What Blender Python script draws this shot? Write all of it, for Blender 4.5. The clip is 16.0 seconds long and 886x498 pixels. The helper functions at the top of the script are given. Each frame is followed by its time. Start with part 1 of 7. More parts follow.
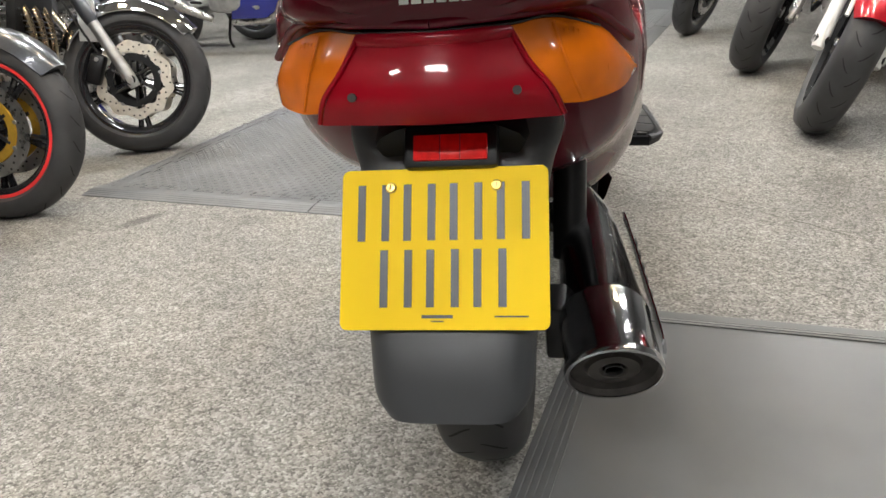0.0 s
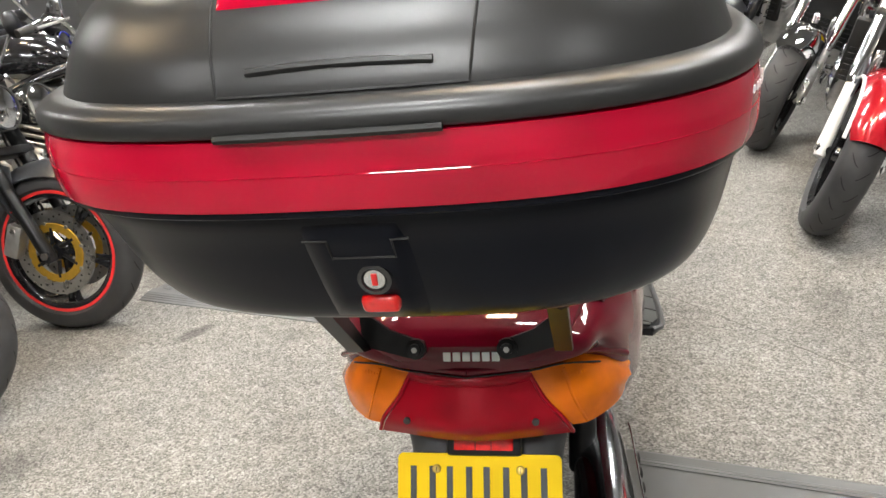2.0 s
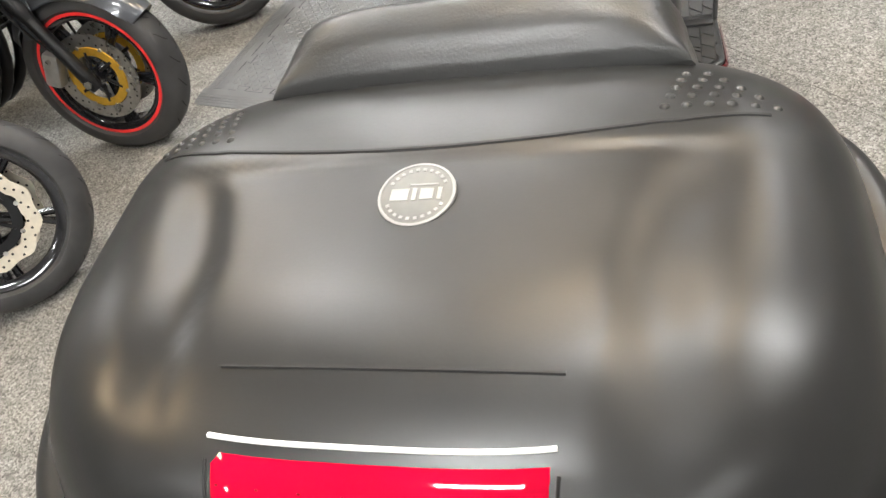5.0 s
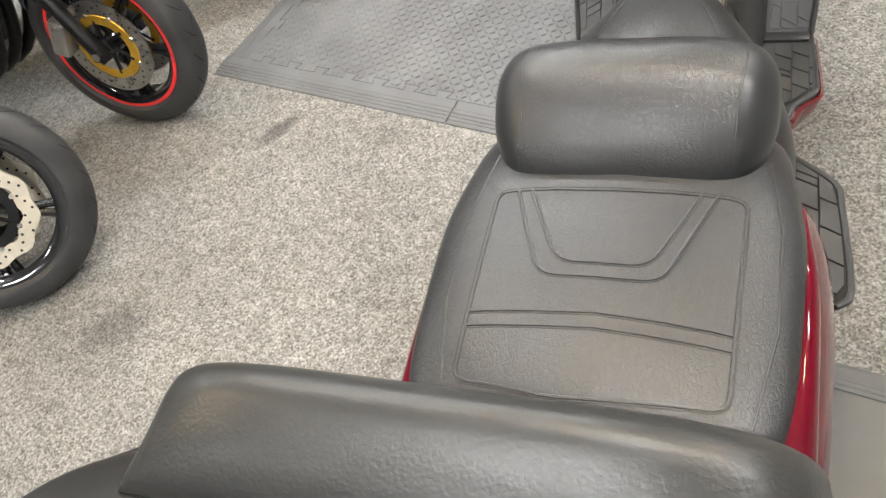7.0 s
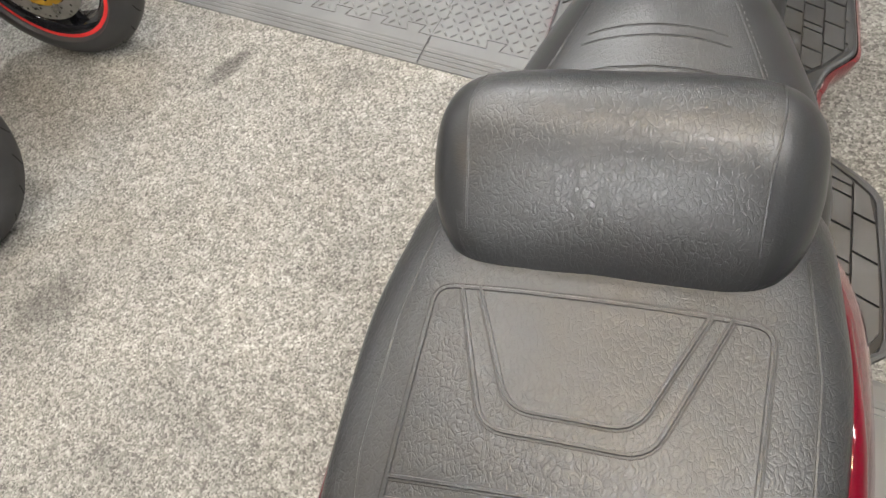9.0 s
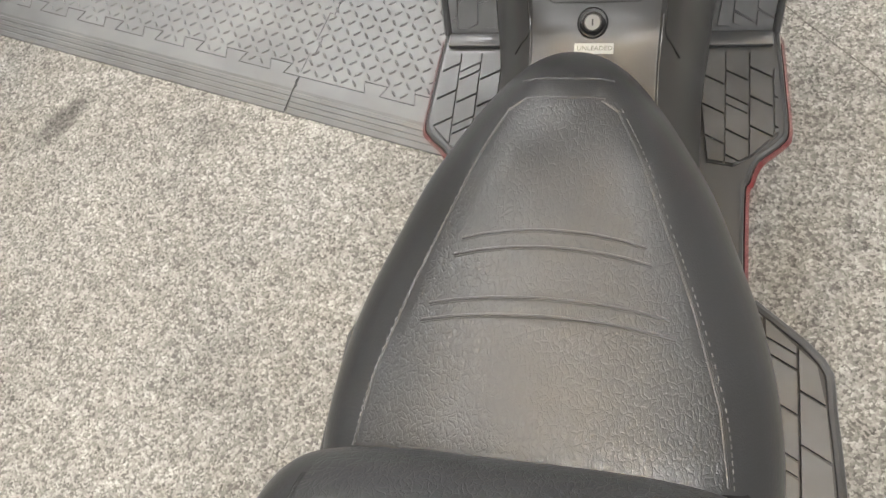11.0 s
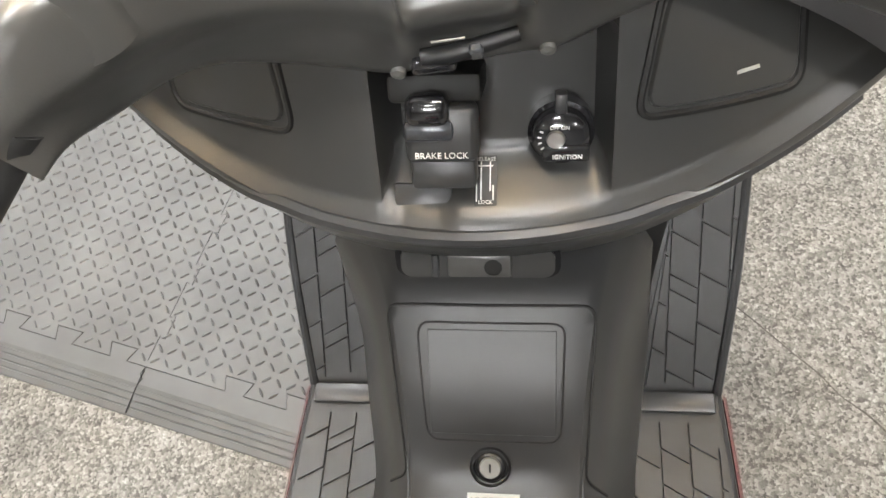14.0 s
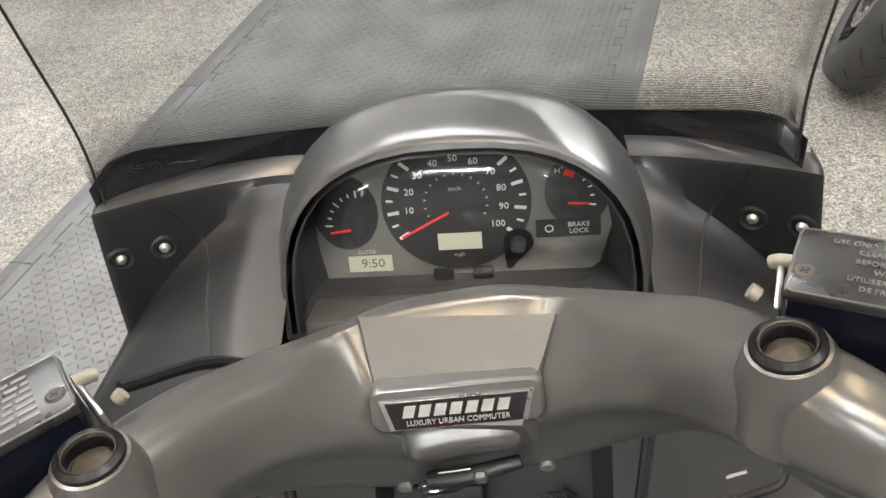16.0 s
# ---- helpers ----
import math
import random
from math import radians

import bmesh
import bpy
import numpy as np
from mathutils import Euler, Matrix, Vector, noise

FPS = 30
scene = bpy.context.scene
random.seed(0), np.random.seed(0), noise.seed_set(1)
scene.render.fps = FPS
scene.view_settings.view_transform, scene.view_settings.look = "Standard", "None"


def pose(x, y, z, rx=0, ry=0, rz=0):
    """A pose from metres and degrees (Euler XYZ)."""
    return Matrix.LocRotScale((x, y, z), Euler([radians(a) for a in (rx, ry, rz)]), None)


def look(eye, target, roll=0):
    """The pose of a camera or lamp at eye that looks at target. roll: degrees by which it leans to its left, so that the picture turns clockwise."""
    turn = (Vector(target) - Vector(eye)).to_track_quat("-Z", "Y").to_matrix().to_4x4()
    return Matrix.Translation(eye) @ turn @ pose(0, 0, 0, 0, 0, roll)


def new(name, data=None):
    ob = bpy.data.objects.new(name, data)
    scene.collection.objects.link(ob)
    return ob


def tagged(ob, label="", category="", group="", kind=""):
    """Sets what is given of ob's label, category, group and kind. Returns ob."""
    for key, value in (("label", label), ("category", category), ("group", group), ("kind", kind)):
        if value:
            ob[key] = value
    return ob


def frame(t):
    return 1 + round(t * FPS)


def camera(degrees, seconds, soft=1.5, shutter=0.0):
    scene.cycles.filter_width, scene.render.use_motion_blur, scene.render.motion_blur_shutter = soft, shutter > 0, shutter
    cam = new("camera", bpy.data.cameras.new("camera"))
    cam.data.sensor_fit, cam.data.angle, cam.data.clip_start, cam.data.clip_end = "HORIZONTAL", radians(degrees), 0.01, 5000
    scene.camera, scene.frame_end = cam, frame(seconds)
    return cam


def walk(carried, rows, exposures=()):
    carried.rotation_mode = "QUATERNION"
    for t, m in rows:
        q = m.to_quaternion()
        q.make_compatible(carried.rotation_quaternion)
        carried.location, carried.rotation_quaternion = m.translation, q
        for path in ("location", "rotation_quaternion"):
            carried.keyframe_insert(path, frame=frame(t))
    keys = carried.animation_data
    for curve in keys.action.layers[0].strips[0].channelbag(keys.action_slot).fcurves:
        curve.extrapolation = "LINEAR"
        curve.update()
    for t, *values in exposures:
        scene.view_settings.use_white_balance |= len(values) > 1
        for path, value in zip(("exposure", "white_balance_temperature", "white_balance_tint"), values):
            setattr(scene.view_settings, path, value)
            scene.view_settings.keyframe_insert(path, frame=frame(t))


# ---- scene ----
cam = camera(59.1, 16.0)
PATH = [
    (0, (0.132, -0.821, 0.84), (-0.191, 0.987, 0.05), -5.0),
    (0.5, (0.144, -0.852, 0.96), (-0.178, 0.957, 0.17), -5.0),
    (1, (0.149, -0.871, 1.072), (-0.173, 0.939, 0.285), -5.1),
    (1.5, (0.153, -0.862, 1.178), (-0.189, 0.946, 0.394), -5.6),
    (2, (0.163, -0.875, 1.269), (-0.219, 0.926, 0.488), -6.6),
    (2.5, (0.159, -0.873, 1.339), (-0.283, 0.91, 0.546), -8.1),
    (3, (0.157, -0.851, 1.412), (-0.357, 0.899, 0.592), -10.5),
    (3.2, (0.159, -0.84, 1.437), (-0.372, 0.894, 0.595), -12.2),
    (5.3, (0.155, -0.448, 1.574), (-0.442, 0.758, 0.094), -21.3),
    (5.5, (0.155, -0.415, 1.573), (-0.456, 0.775, 0.086), -21.8),
    (6, (0.154, -0.323, 1.576), (-0.479, 0.838, 0.075), -22.0),
    (6.5, (0.147, -0.216, 1.572), (-0.514, 0.91, 0.057), -22.2),
    (7, (0.122, -0.129, 1.556), (-0.571, 0.942, 0.017), -22.9),
    (7.5, (0.074, -0.06, 1.517), (-0.64, 0.942, -0.06), -24.3),
    (8, (0.055, 0.005, 1.486), (-0.662, 0.933, -0.134), -26.1),
    (8.5, (0.071, 0.087, 1.472), (-0.628, 0.954, -0.189), -27.4),
    (9, (0.09, 0.183, 1.463), (-0.577, 1.002, -0.236), -28.3),
    (9.2, (0.09, 0.224, 1.465), (-0.562, 1.027, -0.247), -28.7),
    (11.3, (0.059, 0.653, 1.357), (-0.365, 1.307, -0.485), -28.2),
    (11.5, (0.06, 0.688, 1.341), (-0.333, 1.331, -0.511), -27.3),
    (12, (0.068, 0.795, 1.314), (-0.264, 1.415, -0.558), -25.0),
    (12.5, (0.069, 0.883, 1.266), (-0.221, 1.507, -0.611), -22.3),
    (13, (0.068, 0.968, 1.244), (-0.209, 1.644, -0.618), -19.7),
    (13.5, (0.062, 1.026, 1.261), (-0.216, 1.795, -0.565), -17.4),
    (14, (0.053, 1.075, 1.284), (-0.221, 1.979, -0.479), -14.8),
    (14.5, (0.049, 1.109, 1.3), (-0.215, 2.146, -0.39), -12.7),
    (15, (0.049, 1.125, 1.325), (-0.194, 2.313, -0.265), -10.9),
    (15.5, (0.05, 1.135, 1.349), (-0.177, 2.45, -0.14), -9.7),
    (16, (0.048, 1.128, 1.361), (-0.178, 2.57, -0.006), -8.8),
]
walk(cam, [(t, look(eye, target, roll)) for t, eye, target, roll in PATH], [(0, -0.18), (1.3, -0.08), (2, 0.04), (3, -0.06), (5.5, -0.06), (9, -0.08), (13.5, -0.04), (15, 0.0), (16, 0.0)])


# ---- light: unseen ceiling lamps, some set from highlights, some added as fill ----
POWER = 180.0
# x, y, width, depth, warm
# the three at y below -3 and (2.1, 0.7) are fill, added to brighten
LAMPS = [(-1.25, 3.9, 1.3, 0.35, False), (-0.3, 6.9, 0.9, 0.35, False), (-3.2, 3.6, 0.9, 0.3, False), (2.6, 3.4, 0.9, 0.3, False), (-0.4, -1.2, 0.7, 0.3, False), (-1.5, 1.55, 0.5, 0.25, False), (-0.2, 1.3, 0.32, 0.28, True), (0.2, 0.68, 0.4, 0.28, False), (-0.4, -3.6, 1.5, 0.4, False), (2.6, -3.2, 0.6, 0.25, False), (-3.2, -3.2, 0.6, 0.25, False),
         (-3.2, -0.4, 0.6, 0.25, True), (2.1, 0.7, 0.8, 0.3, False), (0.95, 0.75, 0.3, 0.3, True), (1.5, 2.4, 0.28, 0.28, True), (-2.3, 1.9, 0.28, 0.28, True), (-3.2, 6.4, 0.9, 0.3, False), (2.6, 6.4, 0.9, 0.3, False), (-5.8, 2.0, 0.9, 0.3, False)]
for x, y, sx, sy, warm in LAMPS:
    la = bpy.data.lights.new("ceiling_lamp", "AREA")
    la.shape, la.size, la.size_y = "RECTANGLE", sx, sy
    la.color = (1.0, 0.78, 0.52) if warm else (1.0, 0.962, 0.905)
    la.energy = POWER * sx * sy * (0.8 if warm else 1.0)
    new("ceiling_lamp", la).matrix_basis = pose(x, y, 3.84)
world = bpy.data.worlds.new("world")
scene.world = world
world.use_nodes = True
world.node_tree.nodes["Background"].inputs["Color"].default_value = (0.9, 0.95, 1.0, 1)
world.node_tree.nodes["Background"].inputs["Strength"].default_value = 0.05


# ---- small tools ----
from mathutils.bvhtree import BVHTree


def world_of(ob):
    m = ob.matrix_basis.copy()
    while ob.parent:
        m = ob.parent.matrix_basis @ ob.matrix_parent_inverse @ m
        ob = ob.parent
    return m


def part(name, bm, material, parent=None, label="", smooth=True, at=None):
    """Links a bmesh as one mesh object, under a thing or a part."""
    me = bpy.data.meshes.new(name)
    bmesh.ops.recalc_face_normals(bm, faces=bm.faces[:])
    bm.to_mesh(me)
    bm.free()
    for m in (material if isinstance(material, (list, tuple)) else [material]):
        me.materials.append(m)
    if smooth:
        me.polygons.foreach_set("use_smooth", [True] * len(me.polygons))
        me.set_sharp_from_angle(angle=radians(38))
    ob = new(name, me)
    if at is not None:
        ob.matrix_basis = at
    if parent:
        ob.parent = parent
        ob.matrix_parent_inverse = world_of(parent).inverted()
    if label:
        ob["label"] = label
    return ob


def share(name, me, parent, m):
    """One more object on a mesh that is there already."""
    ob = new(name, me)
    ob.matrix_basis = m
    ob.parent = parent
    ob.matrix_parent_inverse = world_of(parent).inverted()
    return ob


def thing(name, label, category, group="", m=None):
    ob = new(name)
    if m is not None:
        ob.matrix_basis = m
    return tagged(ob, label, category, group)


def spline(pts, n):
    """Catmull-Rom through points, n steps a span."""
    p = [Vector(q) for q in pts]
    p = [p[0] * 2 - p[1]] + p + [p[-1] * 2 - p[-2]]
    out = []
    for i in range(1, len(p) - 2):
        a, b, c, d = p[i - 1], p[i], p[i + 1], p[i + 2]
        for k in range(n):
            t = k / n
            out.append(0.5 * (2 * b + (c - a) * t + (2 * a - 5 * b + 4 * c - d) * t * t + (3 * b - a - 3 * c + d) * t ** 3))
    out.append(p[-2])
    return out


def skin(rings, closed=True, caps=True, bm=None, fine=0):
    """A skin over rings of equally many points; fine: steps between two rings, smoothly."""
    if fine:
        cols = [spline([r[i] for r in rings], fine) for i in range(len(rings[0]))]
        rings = [[c[j] for c in cols] for j in range(len(cols[0]))]
    bm = bm or bmesh.new()
    vs = [[bm.verts.new(p) for p in r] for r in rings]
    n = len(vs[0])
    for a, b in zip(vs, vs[1:]):
        for i in range(n if closed else n - 1):
            bm.faces.new((a[i], a[(i + 1) % n], b[(i + 1) % n], b[i]))
    if caps and closed:
        for r in (vs[0], vs[-1]):
            c = bm.verts.new(sum((v.co for v in r), Vector()) / n)
            for i in range(n):
                bm.faces.new((r[i], r[(i + 1) % n], c))
    bm.normal_update()
    return bm


def tube(pts, r, n=10, bm=None, fine=4, flat=1.0):
    """A round (or flattened) bar along points; r a number or one a point."""
    rs = r if isinstance(r, (list, tuple)) else [r] * len(pts)
    path = spline(pts, fine) if fine else [Vector(p) for p in pts]
    rad = [v.x for v in spline([(q, 0, 0) for q in rs], fine)] if fine else rs
    rings, side = [], None
    for i, p in enumerate(path):
        t = (path[min(i + 1, len(path) - 1)] - path[max(i - 1, 0)]).normalized()
        if side is None:
            side = t.cross(Vector((0, 0, 1)) if abs(t.z) < 0.9 else Vector((1, 0, 0))).normalized()
        side = (side - t * side.dot(t)).normalized()
        up = t.cross(side)
        rings.append([p + rad[i] * (math.cos(a) * side + flat * math.sin(a) * up) for a in (2 * math.pi * k / n for k in range(n))])
    return skin(rings, bm=bm)


def lathe(profile, m, n=32, bm=None, caps=False):
    """profile: (radius, height) along m's z axis."""
    rings = [[m @ Vector((r * math.cos(a), r * math.sin(a), h)) for a in (2 * math.pi * k / n for k in range(n))] for r, h in profile]
    return skin(rings, bm=bm, caps=caps)


def rbox(size, m, bevel=0.004, seg=2, bm=None):
    b = bmesh.new()
    bmesh.ops.create_cube(b, size=1)
    for v in b.verts:
        v.co = Vector((v.co.x * size[0], v.co.y * size[1], v.co.z * size[2]))
    if bevel:
        bmesh.ops.bevel(b, geom=b.edges[:], offset=bevel, segments=seg, profile=0.5, affect="EDGES")
    b.transform(m)
    if bm is None:
        return b
    me = bpy.data.meshes.new("tmp")
    b.to_mesh(me)
    b.free()
    bm.from_mesh(me)
    bpy.data.meshes.remove(me)
    return bm


def slab(poly, z0, z1, m=None, bm=None, inset=0.0):
    """An upright plate over a plan polygon; the top may be inset a little."""
    m = m or Matrix.Identity(4)
    bm = bm or bmesh.new()
    c = sum((Vector((p[0], p[1], 0)) for p in poly), Vector()) / len(poly)
    lo = [bm.verts.new(m @ Vector((p[0], p[1], z0))) for p in poly]
    hi = []
    for p in poly:
        q = Vector((p[0], p[1], 0))
        d = c - q
        q = q + d.normalized() * min(inset, d.length)
        hi.append(bm.verts.new(m @ Vector((q.x, q.y, z1))))
    bm.faces.new(hi)
    bm.faces.new(lo[::-1])
    n = len(poly)
    for i in range(n):
        bm.faces.new((lo[i], lo[(i + 1) % n], hi[(i + 1) % n], hi[i]))
    return bm


def round_poly(w, h, r, n=5):
    out = []
    for cx, cy, a0 in ((w / 2 - r, h / 2 - r, 0), (-w / 2 + r, h / 2 - r, 90), (-w / 2 + r, -h / 2 + r, 180), (w / 2 - r, -h / 2 + r, 270)):
        for k in range(n + 1):
            a = radians(a0 + 90 * k / n)
            out.append((cx + r * math.cos(a), cy + r * math.sin(a)))
    return out


def clip_poly(poly, border):
    """poly cut to a convex border, both anticlockwise."""
    out = poly
    for i in range(len(border)):
        a, b = border[i], border[(i + 1) % len(border)]
        inside = lambda p: (b[0] - a[0]) * (p[1] - a[1]) - (b[1] - a[1]) * (p[0] - a[0]) >= 0
        src, out = out, []
        for j in range(len(src)):
            p, q = src[j], src[(j + 1) % len(src)]
            if inside(p) != inside(q):
                d1 = (b[0] - a[0]) * (p[1] - a[1]) - (b[1] - a[1]) * (p[0] - a[0])
                d2 = (b[0] - a[0]) * (q[1] - a[1]) - (b[1] - a[1]) * (q[0] - a[0])
                t = d1 / (d1 - d2)
                cut = (p[0] + (q[0] - p[0]) * t, p[1] + (q[1] - p[1]) * t)
            if inside(p):
                out.append(p)
            if inside(p) != inside(q):
                out.append(cut)
        if len(out) < 3:
            return []
    return out


def lettering(text, size, m, material, parent, name="lettering", thick=0.0004):
    cu = bpy.data.curves.new(name, "FONT")
    cu.body, cu.size, cu.extrude, cu.align_x, cu.align_y, cu.resolution_u = text, size, thick, "CENTER", "CENTER", 2
    tmp = bpy.data.objects.new("tmp", cu)
    me = bpy.data.meshes.new_from_object(tmp)
    bpy.data.objects.remove(tmp)
    me.materials.clear()
    me.materials.append(material)
    ob = new(name, me)
    ob.matrix_basis = m
    ob.parent = parent
    ob.matrix_parent_inverse = world_of(parent).inverted()
    return ob


def facing(p, normal, up=(0, 0, 1)):
    """A pose at p whose z axis is the normal and whose y axis is as near to up as can be."""
    z = Vector(normal).normalized()
    x = Vector(up).cross(z).normalized()
    y = z.cross(x)
    return Matrix.Translation(p) @ Matrix((x, y, z)).transposed().to_4x4()


def smoothstep(a, b, x):
    t = min(1.0, max(0.0, (x - a) / (b - a)))
    return t * t * (3 - 2 * t)


# ---- materials ----
def material(name, base, rough=0.5, metal=0.0, vary=0.0, scale=20.0, bump=0.0, bump_scale=400.0, coat=0.0, alpha=1.0, rough_vary=0.0, spec=0.5, second=None, detail=4.0, relief=0.00015):
    m = bpy.data.materials.new(name)
    m.use_nodes = True
    nt = m.node_tree
    bsdf = nt.nodes["Principled BSDF"]
    bsdf.inputs["Base Color"].default_value = (*base, 1)
    bsdf.inputs["Roughness"].default_value = rough
    bsdf.inputs["Metallic"].default_value = metal
    bsdf.inputs["Coat Weight"].default_value = coat
    bsdf.inputs["Coat Roughness"].default_value = 0.04
    bsdf.inputs["Specular IOR Level"].default_value = spec
    tc = nt.nodes.new("ShaderNodeTexCoord")
    if vary or second or rough_vary:
        nz = nt.nodes.new("ShaderNodeTexNoise")
        nz.inputs["Scale"].default_value = scale
        nz.inputs["Detail"].default_value = detail
        nt.links.new(tc.outputs["Object"], nz.inputs["Vector"])
        if vary or second:
            ramp = nt.nodes.new("ShaderNodeValToRGB")
            ramp.color_ramp.interpolation = "EASE"
            ramp.color_ramp.elements[0].position, ramp.color_ramp.elements[1].position = 0.2, 0.8
            a = second or [c * (1 - vary) for c in base]
            b = base if second else [min(1, c * (1 + vary)) for c in base]
            ramp.color_ramp.elements[0].color = (*a, 1)
            ramp.color_ramp.elements[1].color = (*b, 1)
            nt.links.new(nz.outputs["Fac"], ramp.inputs["Fac"])
            nt.links.new(ramp.outputs["Color"], bsdf.inputs["Base Color"])
        if rough_vary:
            mr = nt.nodes.new("ShaderNodeMapRange")
            mr.interpolation_type = "SMOOTHSTEP"
            mr.inputs["From Min"].default_value, mr.inputs["From Max"].default_value = 0.1, 0.9
            mr.inputs["To Min"].default_value, mr.inputs["To Max"].default_value = rough - rough_vary, rough + rough_vary
            nt.links.new(nz.outputs["Fac"], mr.inputs["Value"])
            nt.links.new(mr.outputs["Result"], bsdf.inputs["Roughness"])
    if bump:
        n2 = nt.nodes.new("ShaderNodeTexNoise")
        n2.inputs["Scale"].default_value = bump_scale
        n2.inputs["Detail"].default_value = 3
        nt.links.new(tc.outputs["Object"], n2.inputs["Vector"])
        bp = nt.nodes.new("ShaderNodeBump")
        bp.inputs["Strength"].default_value = bump
        bp.inputs["Distance"].default_value = relief
        nt.links.new(n2.outputs["Fac"], bp.inputs["Height"])
        nt.links.new(bp.outputs["Normal"], bsdf.inputs["Normal"])
    return m


def leather(name, base):
    """Grained vinyl: cells with worn, slightly shiny tops and finer creases."""
    m = material(name, base, 0.31, spec=0.55)
    nt = m.node_tree
    bsdf, tc = nt.nodes["Principled BSDF"], nt.nodes["Texture Coordinate"]
    warp = nt.nodes.new("ShaderNodeTexNoise")
    warp.inputs["Scale"].default_value = 70
    mix = nt.nodes.new("ShaderNodeMix")
    mix.data_type = "VECTOR"
    mix.inputs["Factor"].default_value = 0.012
    nt.links.new(tc.outputs["Object"], warp.inputs["Vector"])
    nt.links.new(tc.outputs["Object"], mix.inputs["A"])
    nt.links.new(warp.outputs["Color"], mix.inputs["B"])
    along = nt.nodes.new("ShaderNodeMapping")
    along.inputs["Scale"].default_value = (1.2, 0.6, 0.9)
    nt.links.new(mix.outputs["Result"], along.inputs["Vector"])
    height = None
    # wide cells with narrow creases between them, then finer ones
    for scale, crease, weight in ((185, 0.16, 1.0), (440, 0.22, 0.45)):
        vor = nt.nodes.new("ShaderNodeTexVoronoi")
        vor.feature = "DISTANCE_TO_EDGE"
        vor.inputs["Scale"].default_value = scale
        nt.links.new(along.outputs["Vector"], vor.inputs["Vector"])
        top = nt.nodes.new("ShaderNodeMapRange")
        top.interpolation_type = "SMOOTHSTEP"
        for key, val in (("From Min", 0.0), ("From Max", crease), ("To Min", 0.0), ("To Max", weight)):
            top.inputs[key].default_value = val
        nt.links.new(vor.outputs["Distance"], top.inputs["Value"])
        if height is None:
            height = top.outputs["Result"]
        else:
            add = nt.nodes.new("ShaderNodeMath")
            nt.links.new(height, add.inputs[0])
            nt.links.new(top.outputs["Result"], add.inputs[1])
            height = add.outputs["Value"]
    bp = nt.nodes.new("ShaderNodeBump")
    bp.inputs["Strength"].default_value, bp.inputs["Distance"].default_value = 0.8, 0.0002
    nt.links.new(height, bp.inputs["Height"])
    nt.links.new(bp.outputs["Normal"], bsdf.inputs["Normal"])
    return m


